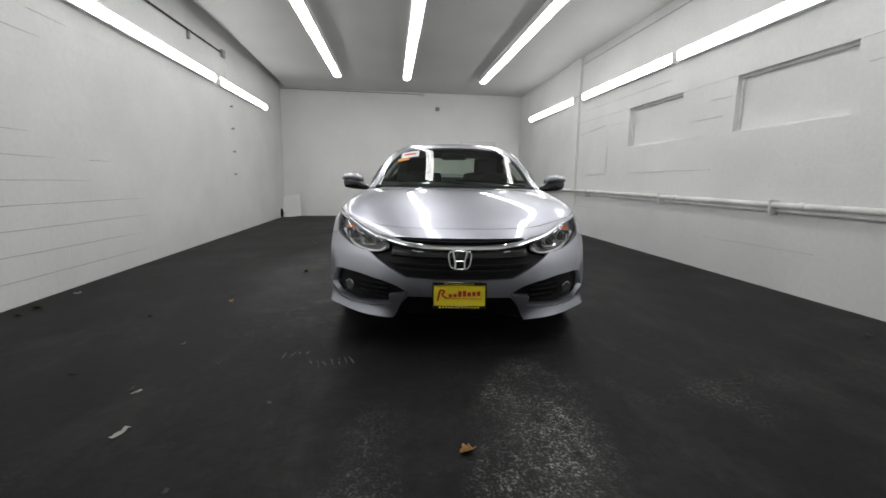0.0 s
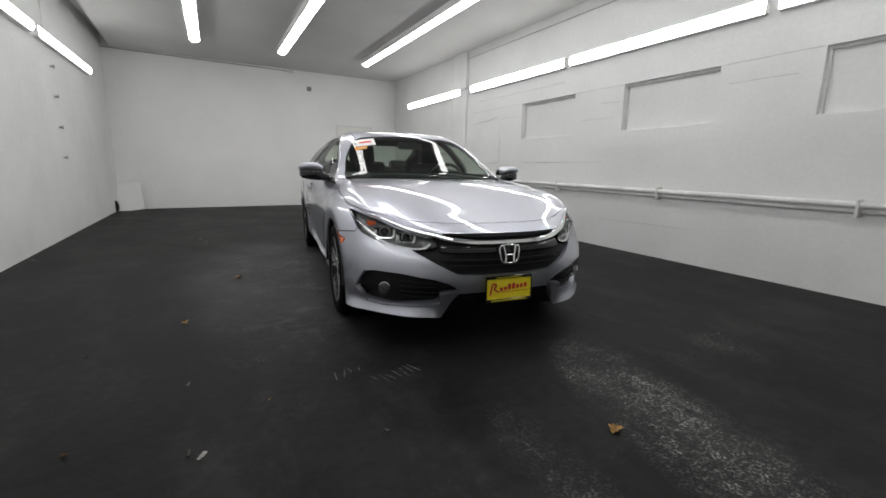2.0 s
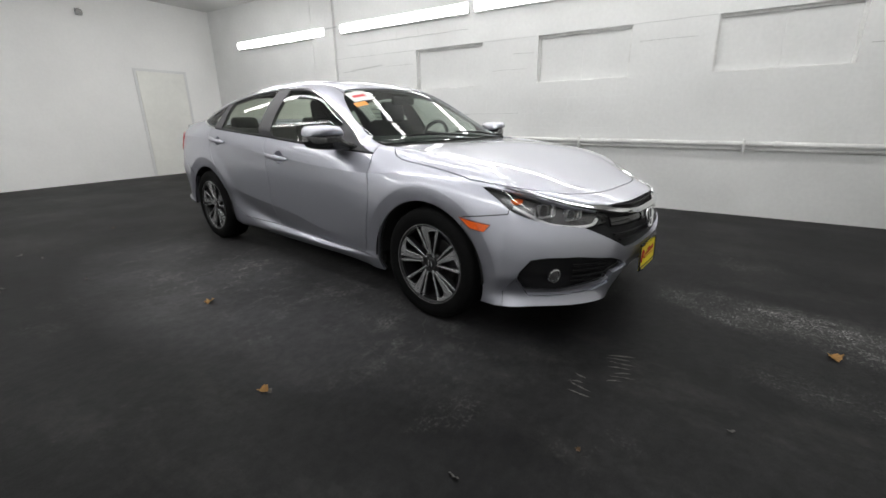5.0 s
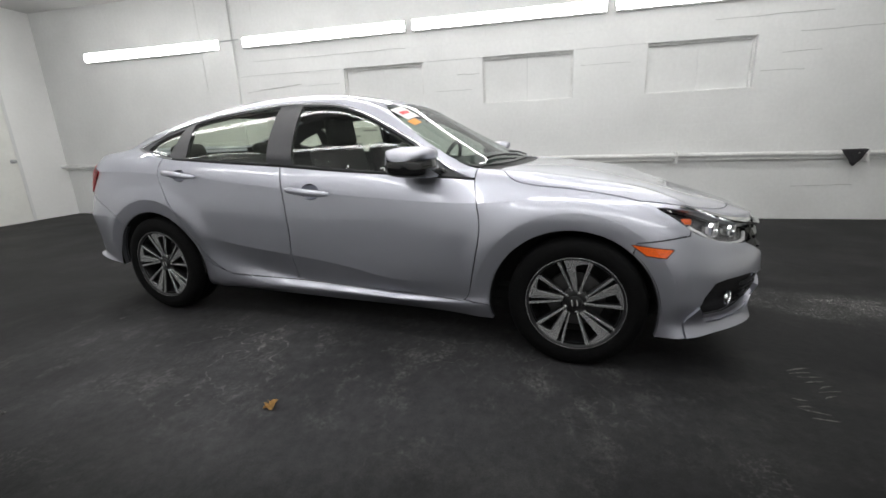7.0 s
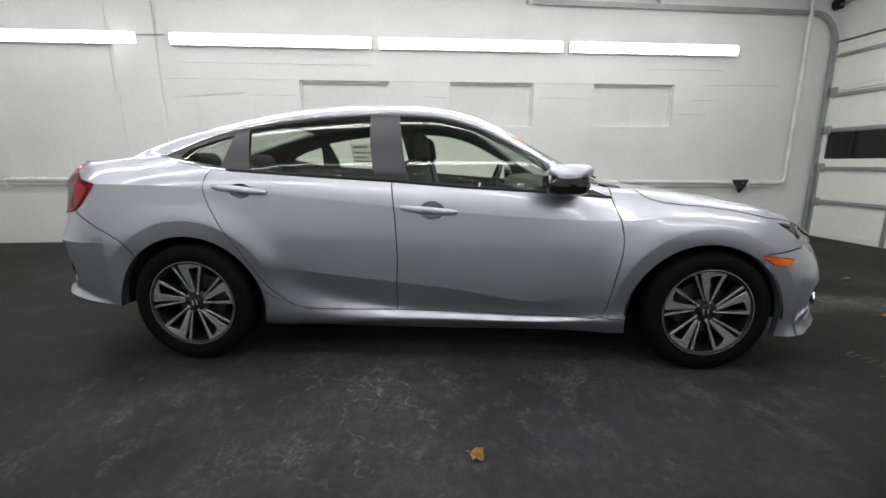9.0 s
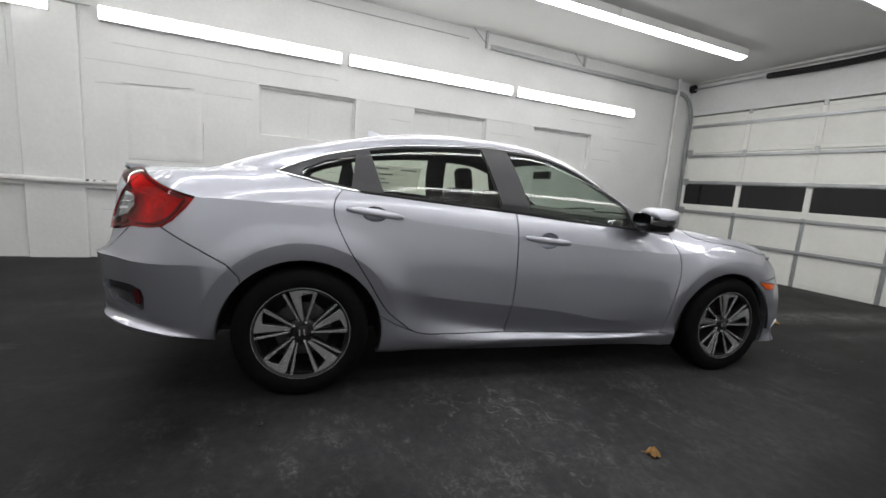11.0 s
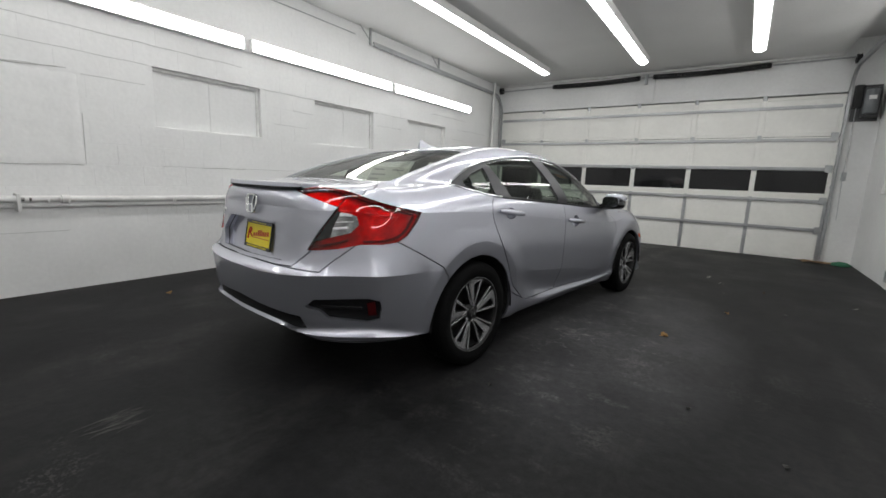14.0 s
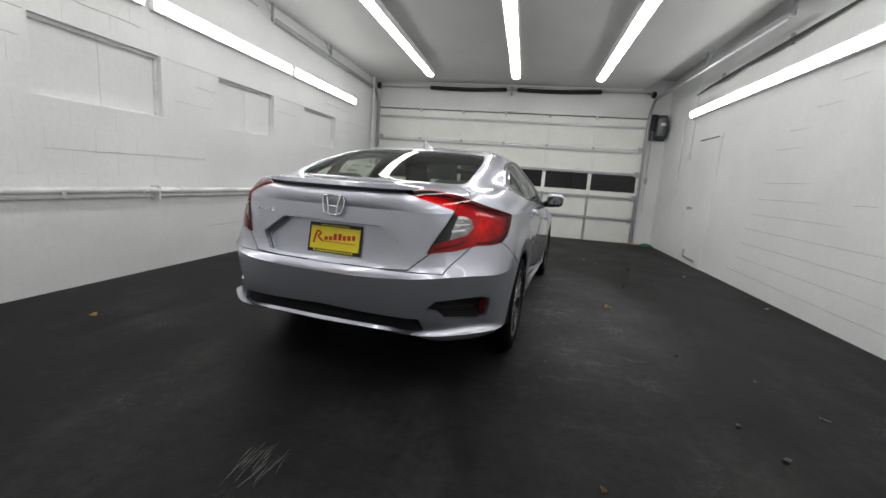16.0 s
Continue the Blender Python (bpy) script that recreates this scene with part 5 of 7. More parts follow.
def oval(c, a, b, n=20, power=0.75, axis="y"):
    out = []
    for k in range(n):
        t = 2 * math.pi * k / n
        u = math.copysign(abs(math.cos(t)) ** power, math.cos(t)) * a
        v = math.copysign(abs(math.sin(t)) ** power, math.sin(t)) * b
        out.append(Vector(c) + (Vector((u, 0, v)) if axis == "y" else Vector((0, u, v))))
    return out


def build_mirrors():
    # black lower shell, silver cap, glass; rings from the root outwards
    low = loft([oval((.715, 0.800, .935), .050, .022), oval((.74, 0.850, .945), .072, .034, power=.6), oval((.762, 0.900, .968), .098, .052, power=.5), oval((.772, 0.956, .972), .104, .053, power=.5),
                oval((.787, 1.018, .972), .092, .042, power=.55), oval((.798, 1.040, .98), .06, .028)])
    pair("mirror_shell", low, BLACKGLOSS, car, "gloss black mirror shell", 60)
    cap = loft([oval((.735, .864, 1.018), .058, .020), oval((.752, .896, 1.031), .096, .031, power=.62), oval((.764, .956, 1.035), .106, .033, power=.6), oval((.780, 1.022, 1.031), .095, .030, power=.62), oval((.793, 1.048, 1.020), .060, .018)])
    pair("mirror_cap", cap, PAINT, car, "silver mirror cap", 60)
    g = loft([oval((.868, 0.950, .990), .076, .046, axis="x", power=.6), oval((.880, 0.950, .990), .072, .042, axis="x", power=.6)])
    pair("mirror_glass", g, DARKMIRROR, car, "mirror glass", 50)
    # black sail at the foot of the window
    foot = loft([oval((.72, .79, .935), .07, .022), oval((.74, .83, .945), .035, .018)])
    pair("mirror_foot", foot, BLACKGLOSS, car, "black mirror foot", 60)


build_mirrors()


def build_spoiler():
    line = [(0.0, 3.640), (.15, 3.637), (.28, 3.624), (.36, 3.603), (.42, 3.577)]
    pts = []
    for w, s in [(-a, b) for a, b in line[:0:-1]] + line:
        pts.append((s, w))
    ring = []
    for s, w in pts:
        p, n = on_skin(s - 0.05, abs(w), "top")
        e = 1.0 if abs(w) < 0.38 else 0.4
        z = p.z
        ring.append([Vector((s - 0.11, w, z + 0.012)), Vector((s - 0.06, w, z + 0.014 + 0.006 * e)), Vector((s + 0.004 * e, w, z + 0.012 + 0.012 * e)), Vector((s + 0.008 * e, w, z + 0.004)), Vector((s - 0.012, w, z - 0.012)), Vector((s - 0.11, w, z - 0.012))])
    under = [[Vector((r[3].x - 0.001, r[3].y, r[3].z + 0.003)), Vector((r[3].x - 0.0005, r[3].y, r[3].z - 0.002)), Vector((r[4].x, r[4].y, r[4].z - 0.002)), Vector((r[4].x - 0.03, r[4].y, r[4].z - 0.002))] for r in ring]
    part("spoiler_underside", loft(under), BLACKPLASTIC, car, "black spoiler underside", 50)
    part("spoiler", loft(ring), PAINT, car, "silver boot lip spoiler", 50)


build_spoiler()


def build_antenna():
    rings = []
    for f, h, wd in ((0, .002, .030), (.06, .014, .030), (.11, .036, .024), (.15, .058, .014), (.172, .064, .008)):
        s = 2.17 + f
        z = on_skin(s, 0.0, "top")[0].z - 0.004
        rings.append([Vector((s, -wd, z)), Vector((s, -wd * 0.7, z + h * 0.6)), Vector((s, 0, z + h + 0.006)), Vector((s, wd * 0.7, z + h * 0.6)), Vector((s, wd, z))])
    s = 2.355
    z = on_skin(s, 0.0, "top")[0].z - 0.004
    rings.append([Vector((s, -.012, z)), Vector((s, -.008, z + .03)), Vector((s - 0.008, 0, z + .06)), Vector((s, .008, z + .03)), Vector((s, .012, z))])
    part("antenna_fin", loft(rings), PAINT, car, "silver shark fin antenna", 40)


build_antenna()


def build_head_lamps():
    for side, head in ((1, HEADS[0]), (-1, HEADS[1])):
        for u, z, w, h in ((.07, .666, .064, .034), (-.13, .644, .056, .030)):
            p, n = on_skin(u, z, "fcorner")
            p = Vector((p.x + 0.034, p.y - 0.012, p.z))
            m = Matrix.Translation(p) @ Vector((-0.90, 0.42, 0.06)).to_track_quat("Z", "Y").to_matrix().to_4x4()
            # a stepped funnel, wide at the mouth
            bm, rings = bmesh.new(), []
            for k, deep in ((1.0, .026), (.92, .024), (.90, .012), (.74, .010), (.70, -.006), (.52, -.022)):
                rings.append([bm.verts.new((w * k * cx, h * (k if k > .8 else k * 1.12) * cy, deep)) for cx, cy in
                              ((-1, -.6), (-.75, -1), (.75, -1), (1, -.6), (1, .6), (.75, 1), (-.75, 1), (-1, .6))])
            for ra, rb in zip(rings, rings[1:]):
                for i in range(8):
                    bm.faces.new((ra[i], ra[(i + 1) % 8], rb[(i + 1) % 8], rb[i]))
            bm.faces.new(rings[-1])
            bmesh.ops.recalc_face_normals(bm, faces=bm.faces)
            bm.transform(m)
            bezel, _ = add_lathe(bmesh.new(), [(h * .98, .004), (h * .95, .012), (h * .84, .013), (h * .76, -.012)], 28, "z")
            bezel.transform(m)
            lens = bmesh.new()
            bmesh.ops.create_uvsphere(lens, u_segments=24, v_segments=12, radius=h * 0.78, matrix=m @ Matrix.Translation((0, 0, -0.010)))
            if side < 0:
                bm, lens, bezel = flipped(bm), flipped(lens), flipped(bezel)
            part("lamp_bowl", bm, CHROME, head, "stepped chrome reflector chamber", 20)
            part("lens_ring", bezel, SATIN, head, "bright lens ring", 40)
            part("projector_lens", lens, BLACKGLOSS, head, "dark glossy projector lens", 60)
        line = smooth_line([(.30, .700), (.20, .664), (.08, .624), (-.04, .606), (-.16, .598), (-.28, .602), (-.33, .626)], 3)
        got = [on_skin(a, b, "fcorner") for a, b in line]
        bm = ribbon([p - n * 0.030 for p, n in got], [n for _, n in got], 0.017, 0.008)
        if side < 0:
            bm = flipped(bm)
        part("light_guide", bm, PALELENS, head, "white daytime light strip", 40)
        p, n = on_skin(.28, .715, "fcorner")
        bm = box((p.x + 0.005, p.y - 0.075, p.z - 0.022), (p.x + 0.075, p.y - 0.025, p.z + 0.006), 0.008, 2)
        if side < 0:
            bm = flipped(bm)
        part("turn_signal", bm, AMBER, head, "amber turn reflector", 40)
    for side in (1, -1):
        p, n = on_skin(.02, .350, "fcorner")
        m = Matrix.Translation(p - n * 0.026) @ Vector((-0.88, 0.47, 0.0)).to_track_quat("Z", "Y").to_matrix().to_4x4()
        bm, _ = add_lathe(bmesh.new(), [(.036, .0), (.035, .010), (.031, .011), (.030, .004)], 28, "z")
        bm.transform(m)
        lens = bmesh.new()
        bmesh.ops.create_uvsphere(lens, u_segments=20, v_segments=10, radius=1, matrix=m @ Matrix.LocRotScale((0, 0, 0.0), None, (.030, .030, .006)))
        if side < 0:
            bm, lens = flipped(bm), flipped(lens)
        part("fog_lamp_ring", bm, CHROME, car, "chrome fog lamp ring", 40)
        part("fog_lamp_lens", lens, LAMPGREY, car, "clear fog lamp lens", 60)
        for z in (.405, .375, .335, .305):
            line = [(u, z + (0.01 if z > .34 else -0.005) * (u + .1)) for u in (-.12, -.2, -.28, -.36, -.42)]
            got = [on_skin(a, b, "fcorner") for a, b in line]
            bm = ribbon([p - n * 0.022 for p, n in got], [n for _, n in got], 0.012, 0.006)
            if side < 0:
                bm = flipped(bm)
            part("pocket_slat", bm, BLACKPLASTIC, car, "black pocket slat", 40)


build_head_lamps()


def build_tail_details():
    # inner light bars of the tail lamps and the lid's gap across them
    strip(smooth_line([(2.93, 1.046), (2.80, 1.026), (2.63, .990), (2.48, .964), (2.36, .944)], 3), "rcorner", 0.016, 0.004, "light_bar", DARKRED, "deep red upper band", lift=-0.006)
    strip(smooth_line([(2.36, .932), (2.40, .875), (2.46, .832), (2.56, .812), (2.70, .806)], 3), "rcorner", 0.013, 0.004, "light_bar", DARKRED, "deep red lower band", lift=-0.006)
    strip(smooth_line([(2.80, .812), (2.90, .790), (3.03, .772)], 3), "rcorner", 0.012, 0.004, "light_bar", DARKRED, "deep red lower band", lift=-0.006)
    strip(smooth_line([(2.70, .945), (2.58, .935), (2.47, .925)], 3), "rcorner", 0.010, 0.004, "light_bar", LAMPRED, "bright red inner rib", lift=0.0)
    strip([(2.80, 1.036), (2.868, .967), (2.90, .935), (3.00, .84), (3.076, .752)], "rcorner", 0.006, 0.001, "lamp_seam", DEEPBLACK, "dark seam beside the lamp", lift=0.008)
    strip([(2.885, .893), (2.82, .897), (2.765, .899)], "rcorner", 0.009, 0.003, "reflector_bar", CHROME, "chrome bar in the reversing lamp", lift=0.004)
    strip([(2.86, .930), (2.82, .932), (2.775, .930)], "rcorner", 0.016, 0.002, "reflector_bar", PALELENS, "pale upper cell of the reversing lamp", lift=0.0035)
    strip([(2.905, .862), (2.85, .866), (2.80, .870)], "rcorner", 0.012, 0.002, "reflector_bar", PALELENS, "pale lower cell of the reversing lamp", lift=0.0035)
    got = [on_skin(v, z, "rcorner") for v, z in ((2.635, .512), (2.628, .48), (2.624, .445))]
    bm = ribbon([p - n * 0.006 for p, n in got], [n for _, n in got], 0.040, 0.006)
    pair("rear_reflector", bm, REFLECTOR, car, "red rear reflector")
    strip(smooth_line([(2.98, .482), (2.80, .478), (2.70, .476)], 3), "rcorner", 0.012, 0.005, "pocket_slat", BLACKPLASTIC, "black pocket slat", lift=-0.014)
    # model name on the boot, as plain chrome letters
    m = Matrix.Translation((3.630, -.405, .893)) @ REAR_UP @ pose(0, 0, 0, -8, -12, 0)
    bm = bmesh.new()
    for k in range(5):
        add_box_at(bm, m, (-0.07 + k * 0.029, -0.008, 0), (-0.07 + k * 0.029 + (0.02 if k % 2 == 0 else 0.007), 0.008, 0.004), 0.001)
    part("name_badge", bm, CHROME, car, "small chrome name bars")


build_tail_details()


def build_wipers():
    for y0, y1 in ((-.62, -.02), (-.08, .50)):
        pts = []
        for k in range(9):
            w = y0 + (y1 - y0) * k / 8
            s = 0.445 + 0.035 * abs(w) + 0.05 * (k / 8)
            p, n = on_skin(s, abs(w), "top")
            pts.append(Vector((p.x, w, p.z)) + n * 0.010)
        part("wiper", tube(pts, 0.006, 6), BLACKPLASTIC, car, "black wiper blade", 40)


build_wipers()


def build_stickers():
    def sheet(s0, s1, w0, w1, mat, name, label, lift):
        bm = bmesh.new()
        grid = [[None] * 5 for _ in range(5)]
        for i in range(5):
            for j in range(5):
                p, n = on_skin(s0 + (s1 - s0) * i / 4, w0 + (w1 - w0) * j / 4, "top")
                grid[i][j] = bm.verts.new(p + n * lift)
        for i in range(4):
            for j in range(4):
                bm.faces.new((grid[i][j], grid[i][j + 1], grid[i + 1][j + 1], grid[i + 1][j]))
        part(name, bm, mat, car, label)
    sheet(.972, 1.085, .345, .52, WHITEPAPER, "sticker", "white and red price sticker inside the windscreen", 0.0006)
    sheet(1.018, 1.046, .375, .49, STICKERRED, "sticker_band", "red printed band", 0.0012)
    sheet(.920, .966, .435, .545, STICKERORANGE, "sticker", "orange mileage sticker inside the windscreen", 0.0006)


build_stickers()


def build_window_sheet():
    """A printed price sheet taped inside the far rear window; its print is drawn as bars."""
    def spot(x, z, deep):
        p, n = on_skin(x, z)
        q = p - n * deep
        return Vector((q.x, -q.y, q.z))

    def leaf_of(x0, x1, z0, z1, deep):
        bm = bmesh.new()
        grid = [[bm.verts.new(spot(x0 + (x1 - x0) * i / 6, z0 + (z1 - z0) * j / 4, deep)) for j in range(5)] for i in range(7)]
        for i in range(6):
            for j in range(4):
                bm.faces.new((grid[i][j], grid[i + 1][j], grid[i + 1][j + 1], grid[i][j + 1]))
        return bm

    thin = material("thin_white_sheet", (0.80, 0.80, 0.78), 0.7, grain=0.03, grain_size=60)
    t = thin.node_tree
    through_light, blend = t.nodes.new("ShaderNodeBsdfTranslucent"), t.nodes.new("ShaderNodeMixShader")
    through_light.inputs[0].default_value = (0.85, 0.85, 0.82, 1)
    blend.inputs[0].default_value = 0.4
    t.links.new(t.nodes["Principled BSDF"].outputs[0], blend.inputs[1])
    t.links.new(through_light.outputs[0], blend.inputs[2])
    t.links.new(blend.outputs[0], t.nodes["Material Output"].inputs[0])
    sheet = part("window_sheet", leaf_of(1.80, 2.23, 1.022, 1.232, 0.012), thin, car, "printed price sheet inside the far window")
    ink = material("grey_print_ink", (0.4, 0.41, 0.41), 0.6)
    for x0, x1, z in ((2.08, 2.21, 1.205), (2.04, 2.21, 1.158), (2.10, 2.21, 1.118), (2.06, 2.21, 1.085), (1.84, 1.98, 1.205), (1.86, 1.97, 1.05)):
        part("print_bar", leaf_of(x0, x1, z - 0.006, z + 0.006, 0.0135), ink, sheet, "grey printed bar")


build_window_sheet()


def build_interior():
    def cushion(lo, hi, bevel=0.05):
        return box(lo, hi, bevel, 3)

    for y in (-.37, .37):
        seat = new("front_seat")
        seat["label"] = "charcoal cloth front seat with headrest"
        seat.parent = car
        part("seat_cushion", cushion((1.00, y - .25, .38), (1.50, y + .25, .56)), SEAT, seat, smooth=40)
        bm = cushion((-.07, -.25, 0), (.07, .25, .60), 0.05)
        bm.transform(pose(1.42, y, .50, 0, 14, 0))
        part("seat_back", bm, SEAT, seat, smooth=40)
        bm = cushion((-.05, -.13, .64), (.04, .13, .82), 0.04)
        bm.transform(pose(1.40, y, .44, 0, 10, 0))
        part("headrest", bm, SEAT, seat, smooth=40)
    bench = new("rear_seat")
    bench["label"] = "charcoal cloth rear bench seat"
    bench.parent = car
    part("seat_cushion", cushion((2.15, -.62, .38), (2.60, .62, .56)), SEAT, bench, smooth=40)
    bm = cushion((-.07, -.62, 0), (.07, .62, .56), 0.05)
    bm.transform(pose(2.62, 0, .50, 0, 24, 0))
    part("seat_back", bm, SEAT, bench, smooth=40)
    for y in (-.40, .40):
        bm = cushion((-.05, -.13, .52), (.05, .13, .66), 0.04)
        bm.transform(pose(2.62, y, .50, 0, 22, 0))
        part("headrest", bm, SEAT, bench, smooth=40)
    part("parcel_shelf", box((2.84, -.58, 1.00), (3.15, .58, 1.03), 0.01), TRIM, car, "dark parcel shelf")
    dash = loft([[Vector((s, w, z)) for s, z in ((.50, .86), (.50, .955), (.72, .99), (.86, .97), (.90, .90), (.82, .70), (.60, .60))] for w in (-.70, -.4, 0, .4, .70)])
    part("dashboard", dash, TRIM, car, "dark plastic dashboard", 50)
    bm = tube([(1.02 - .06 * math.sin(a), -.37 + .185 * math.cos(a), .90 + .175 * math.sin(a)) for a in [2 * math.pi * k / 28 for k in range(28)]], 0.015, 8, closed=True)
    part("steering_wheel", bm, TRIM, car, "black steering wheel", 60)
    part("steering_column", tube([(.85, -.37, .82), (1.0, -.37, .89)], 0.05, 12), TRIM, car, "black steering column", 40)
    part("inner_mirror", box((1.00, -.12, 1.205), (1.03, .12, 1.265), 0.012, 2), TRIM, car, "black inside mirror", 40)
    panel("roof", "headliner", HEADLINER, car, "dark grey headliner", mirror=2, lift=-0.035, gap=0.0, skirt=0.002)


build_interior()

# ---- fittings of the garage ----
def build_blocked_windows():
    for k, (a, c) in enumerate(WINDOWS):
        w = thing("blocked_window", pose(XR, (a + c) / 2, WZ0), "blocked window opening, boarded over and painted white", "window", "blocked windows", "structure")
        w.name = "window_%d" % (k + 1)
        h, L = WZ1 - WZ0, (a - c) / 2
        part("window_board", box((0.075, -L, 0), (0.10, -0.0008, h)), WALL, w, "white painted board")
        part("window_board", box((0.0765, 0.0008, 0), (0.10, L, h)), WALL, w, "white painted board")
        part("window_frame", box((0.045, -L, h - 0.03), (0.075, L, h)), PIPEPAINT, w, "white painted frame bar")
        for s in (-1, 1):
            part("window_frame", box((0.05, s * L - (0.025 if s > 0 else 0), 0), (0.075, s * L + (0.025 if s < 0 else 0), h - 0.03)), PIPEPAINT, w, "white painted frame bar")
        part("window_sill", box((0.01, -L, -0.001), (0.075, L, 0.012), 0.003), PIPEPAINT, w, "white painted sill")


build_blocked_windows()


def rough_sheet(y0, y1, z0, z1, deep, seed, cell=0.035):
    """A hand-plastered patch with an uneven edge, against the window wall."""
    rnd = random.Random(seed)
    bm = bmesh.new()
    ny, nz = max(2, int((y1 - y0) / cell)), max(2, int((z1 - z0) / cell))
    grid = []
    for i in range(ny + 1):
        col = []
        for j in range(nz + 1):
            e = (i in (0, ny)) or (j in (0, nz))
            y = y0 + (y1 - y0) * i / ny + (rnd.uniform(-0.012, 0.012) if e else 0)
            z = z0 + (z1 - z0) * j / nz + (rnd.uniform(-0.012, 0.012) if e else 0)
            col.append(bm.verts.new((XR - (0.004 if e else deep + 0.004 * noise.noise(Vector((y * 7, z * 7, seed)))), y, z)))
        grid.append(col)
    for i in range(ny):
        for j in range(nz):
            bm.faces.new((grid[i][j], grid[i][j + 1], grid[i + 1][j + 1], grid[i + 1][j]))
    bmesh.ops.recalc_face_normals(bm, faces=bm.faces)
    return bm


solid("plaster_patch", rough_sheet(2.13, 2.84, 1.15, 1.925, 0.009, 3), WALL, "rough white plaster patch over a filled opening", "patch", kind="structure", smooth=60)


def build_pilaster():
    solid("pilaster", box((XR - 0.045, 3.22, -0.3), (XR, 3.72, ZC), 0.006), WALL, "white painted wall pilaster", "pilaster", kind="structure")


build_pilaster()


def build_pipes():
    def z_at(y):
        return 0.815 + 0.0145 * y

    pipe = thing("wall_pipe", pose(0, 0, 0), "thick white painted pipe along the block wall", "pipe")
    pts = [(XR - 0.07, YB, z_at(YB))]
    rnd = random.Random(4)
    for k in range(1, 24):
        y = YB - (YB + 5.45) * k / 24
        pts.append((XR - 0.07 + rnd.uniform(-.003, .003), y, z_at(y) + rnd.uniform(-0.003, 0.003)))
    z = z_at(-5.5)
    pts += [(XR - 0.07, -5.48, z), (XR - 0.07, -5.53, z + 0.02), (XR - 0.07, -5.55, z + 0.08), (XR - 0.07, -5.56, 2.2), (XR - 0.07, -5.56, ZC)]
    part("pipe_run", tube(pts, 0.030, 14), PIPEPAINT, pipe, smooth=40)
    for y in (5.2, 2.62, 0.55, -1.1, -2.9, -4.95):
        z = z_at(y)
        part("pipe_bracket", box((XR - 0.104, y - 0.012, z - 0.10), (XR, y + 0.012, z + 0.05), 0.003), PIPEPAINT, pipe, "painted pipe bracket")
        bm, _ = add_lathe(bmesh.new(), [(.030, -.03), (.037, -.028), (.037, .028), (.030, .03)], 16)
        bm.transform(pose(XR - 0.07, y - 0.3, z_at(y - 0.3)))
        part("pipe_coupling", bm, PIPEPAINT, pipe, "painted pipe coupling", 40)
    low = thing("conduit", pose(0, 0, 0), "thin white painted conduit below the pipe", "conduit")
    part("conduit_run", tube([(XR - 0.02, YB, z_at(YB) - 0.062), (XR - 0.02, -5.4, z_at(-5.4) - 0.062)], 0.013, 10), PIPEPAINT, low, smooth=40)
    # peeling strips of paint on the pipe
    rnd = random.Random(21)
    for y, long_ in ((1.45, .17), (1.47, .06), (.74, .07), (.70, .04), (2.30, .06), (2.44, .05), (2.36, .035)):
        bm = bmesh.new()
        rows = []
        for j in range(7):
            f = j / 6
            x = XR - 0.102 - 0.012 * math.sin(f * 2.5) + rnd.uniform(-.002, .002)
            half = 0.011 * (1 - 0.7 * f) * rnd.uniform(.6, 1.2)
            rows.append([bm.verts.new((x, y + sgn * half + 0.012 * f * math.sin(y * 9), z_at(y) + 0.01 - long_ * f)) for sgn in (-1, 1)])
        for p, q in zip(rows, rows[1:]):
            bm.faces.new((p[0], p[1], q[1], q[0]))
        bmesh.ops.solidify(bm, geom=bm.faces[:], thickness=0.0008)
        part("paint_flake", bm, PIPEPAINT, pipe, "peeling white paint strip")
    bare = material("bare_rusty_steel", (0.07, 0.065, 0.06), 0.7, grain=0.3, grain_size=80)
    for y, w in ((3.19, .03), (3.13, .02), (3.05, .035), (2.87, .02), (2.60, .03), (2.55, .015)):
        bm, _ = add_lathe(bmesh.new(), [(.0302, -w / 2), (.0312, -w / 2), (.0312, w / 2), (.0302, w / 2)], 14)
        bmesh.ops.delete(bm, geom=[f for f in bm.faces if f.calc_center_median().z < -0.008 or f.calc_center_median().x > 0.012], context="FACES")
        bm.transform(pose(XR - 0.07, y, z_at(y)))
        part("bare_patch", bm, bare, pipe, "chipped bare steel patch")
    # a grey cloth hung over the pipe
    bm = bmesh.new()
    rows, n = [], 11
    for j in range(9):
        f = j / 8
        half = 0.135 * (1 - f) ** 0.85 + 0.006
        rows.append([bm.verts.new((XR - 0.105 + 0.012 * math.sin(i * 1.9 + j) * (0.3 + f), -4.81 + half * (2 * i / (n - 1) - 1), 0.786 - 0.19 * f)) for i in range(n)])
    top = [bm.verts.new((XR - 0.05, v.co.y * 0.9 - 0.481, 0.790)) for v in rows[0]]
    rows.insert(0, top)
    for a, b in zip(rows, rows[1:]):
        for i in range(n - 1):
            bm.faces.new((a[i], a[i + 1], b[i + 1], b[i]))
    bmesh.ops.solidify(bm, geom=bm.faces[:], thickness=0.004)
    solid("cloth", bm, material("dark_grey_cloth", (0.07, 0.068, 0.075), 0.9, grain=0.15, grain_size=120), "dark grey cloth hung over the wall pipe", "cloth", smooth=60)
    # wiring of the wall lamps
    wire = thing("lamp_conduit", pose(0, 0, 0), "painted conduits feeding the wall lamps", "conduit")
    for y, z0 in ((3.20, 2.35), (3.78, 1.95)):
        part("conduit_run", tube([(XR - 0.012 - (0.045 if 3.22 < y < 3.72 else 0), y, z0), (XR - 0.012, y, ZC)], 0.006, 8), WALL, wire, smooth=40)
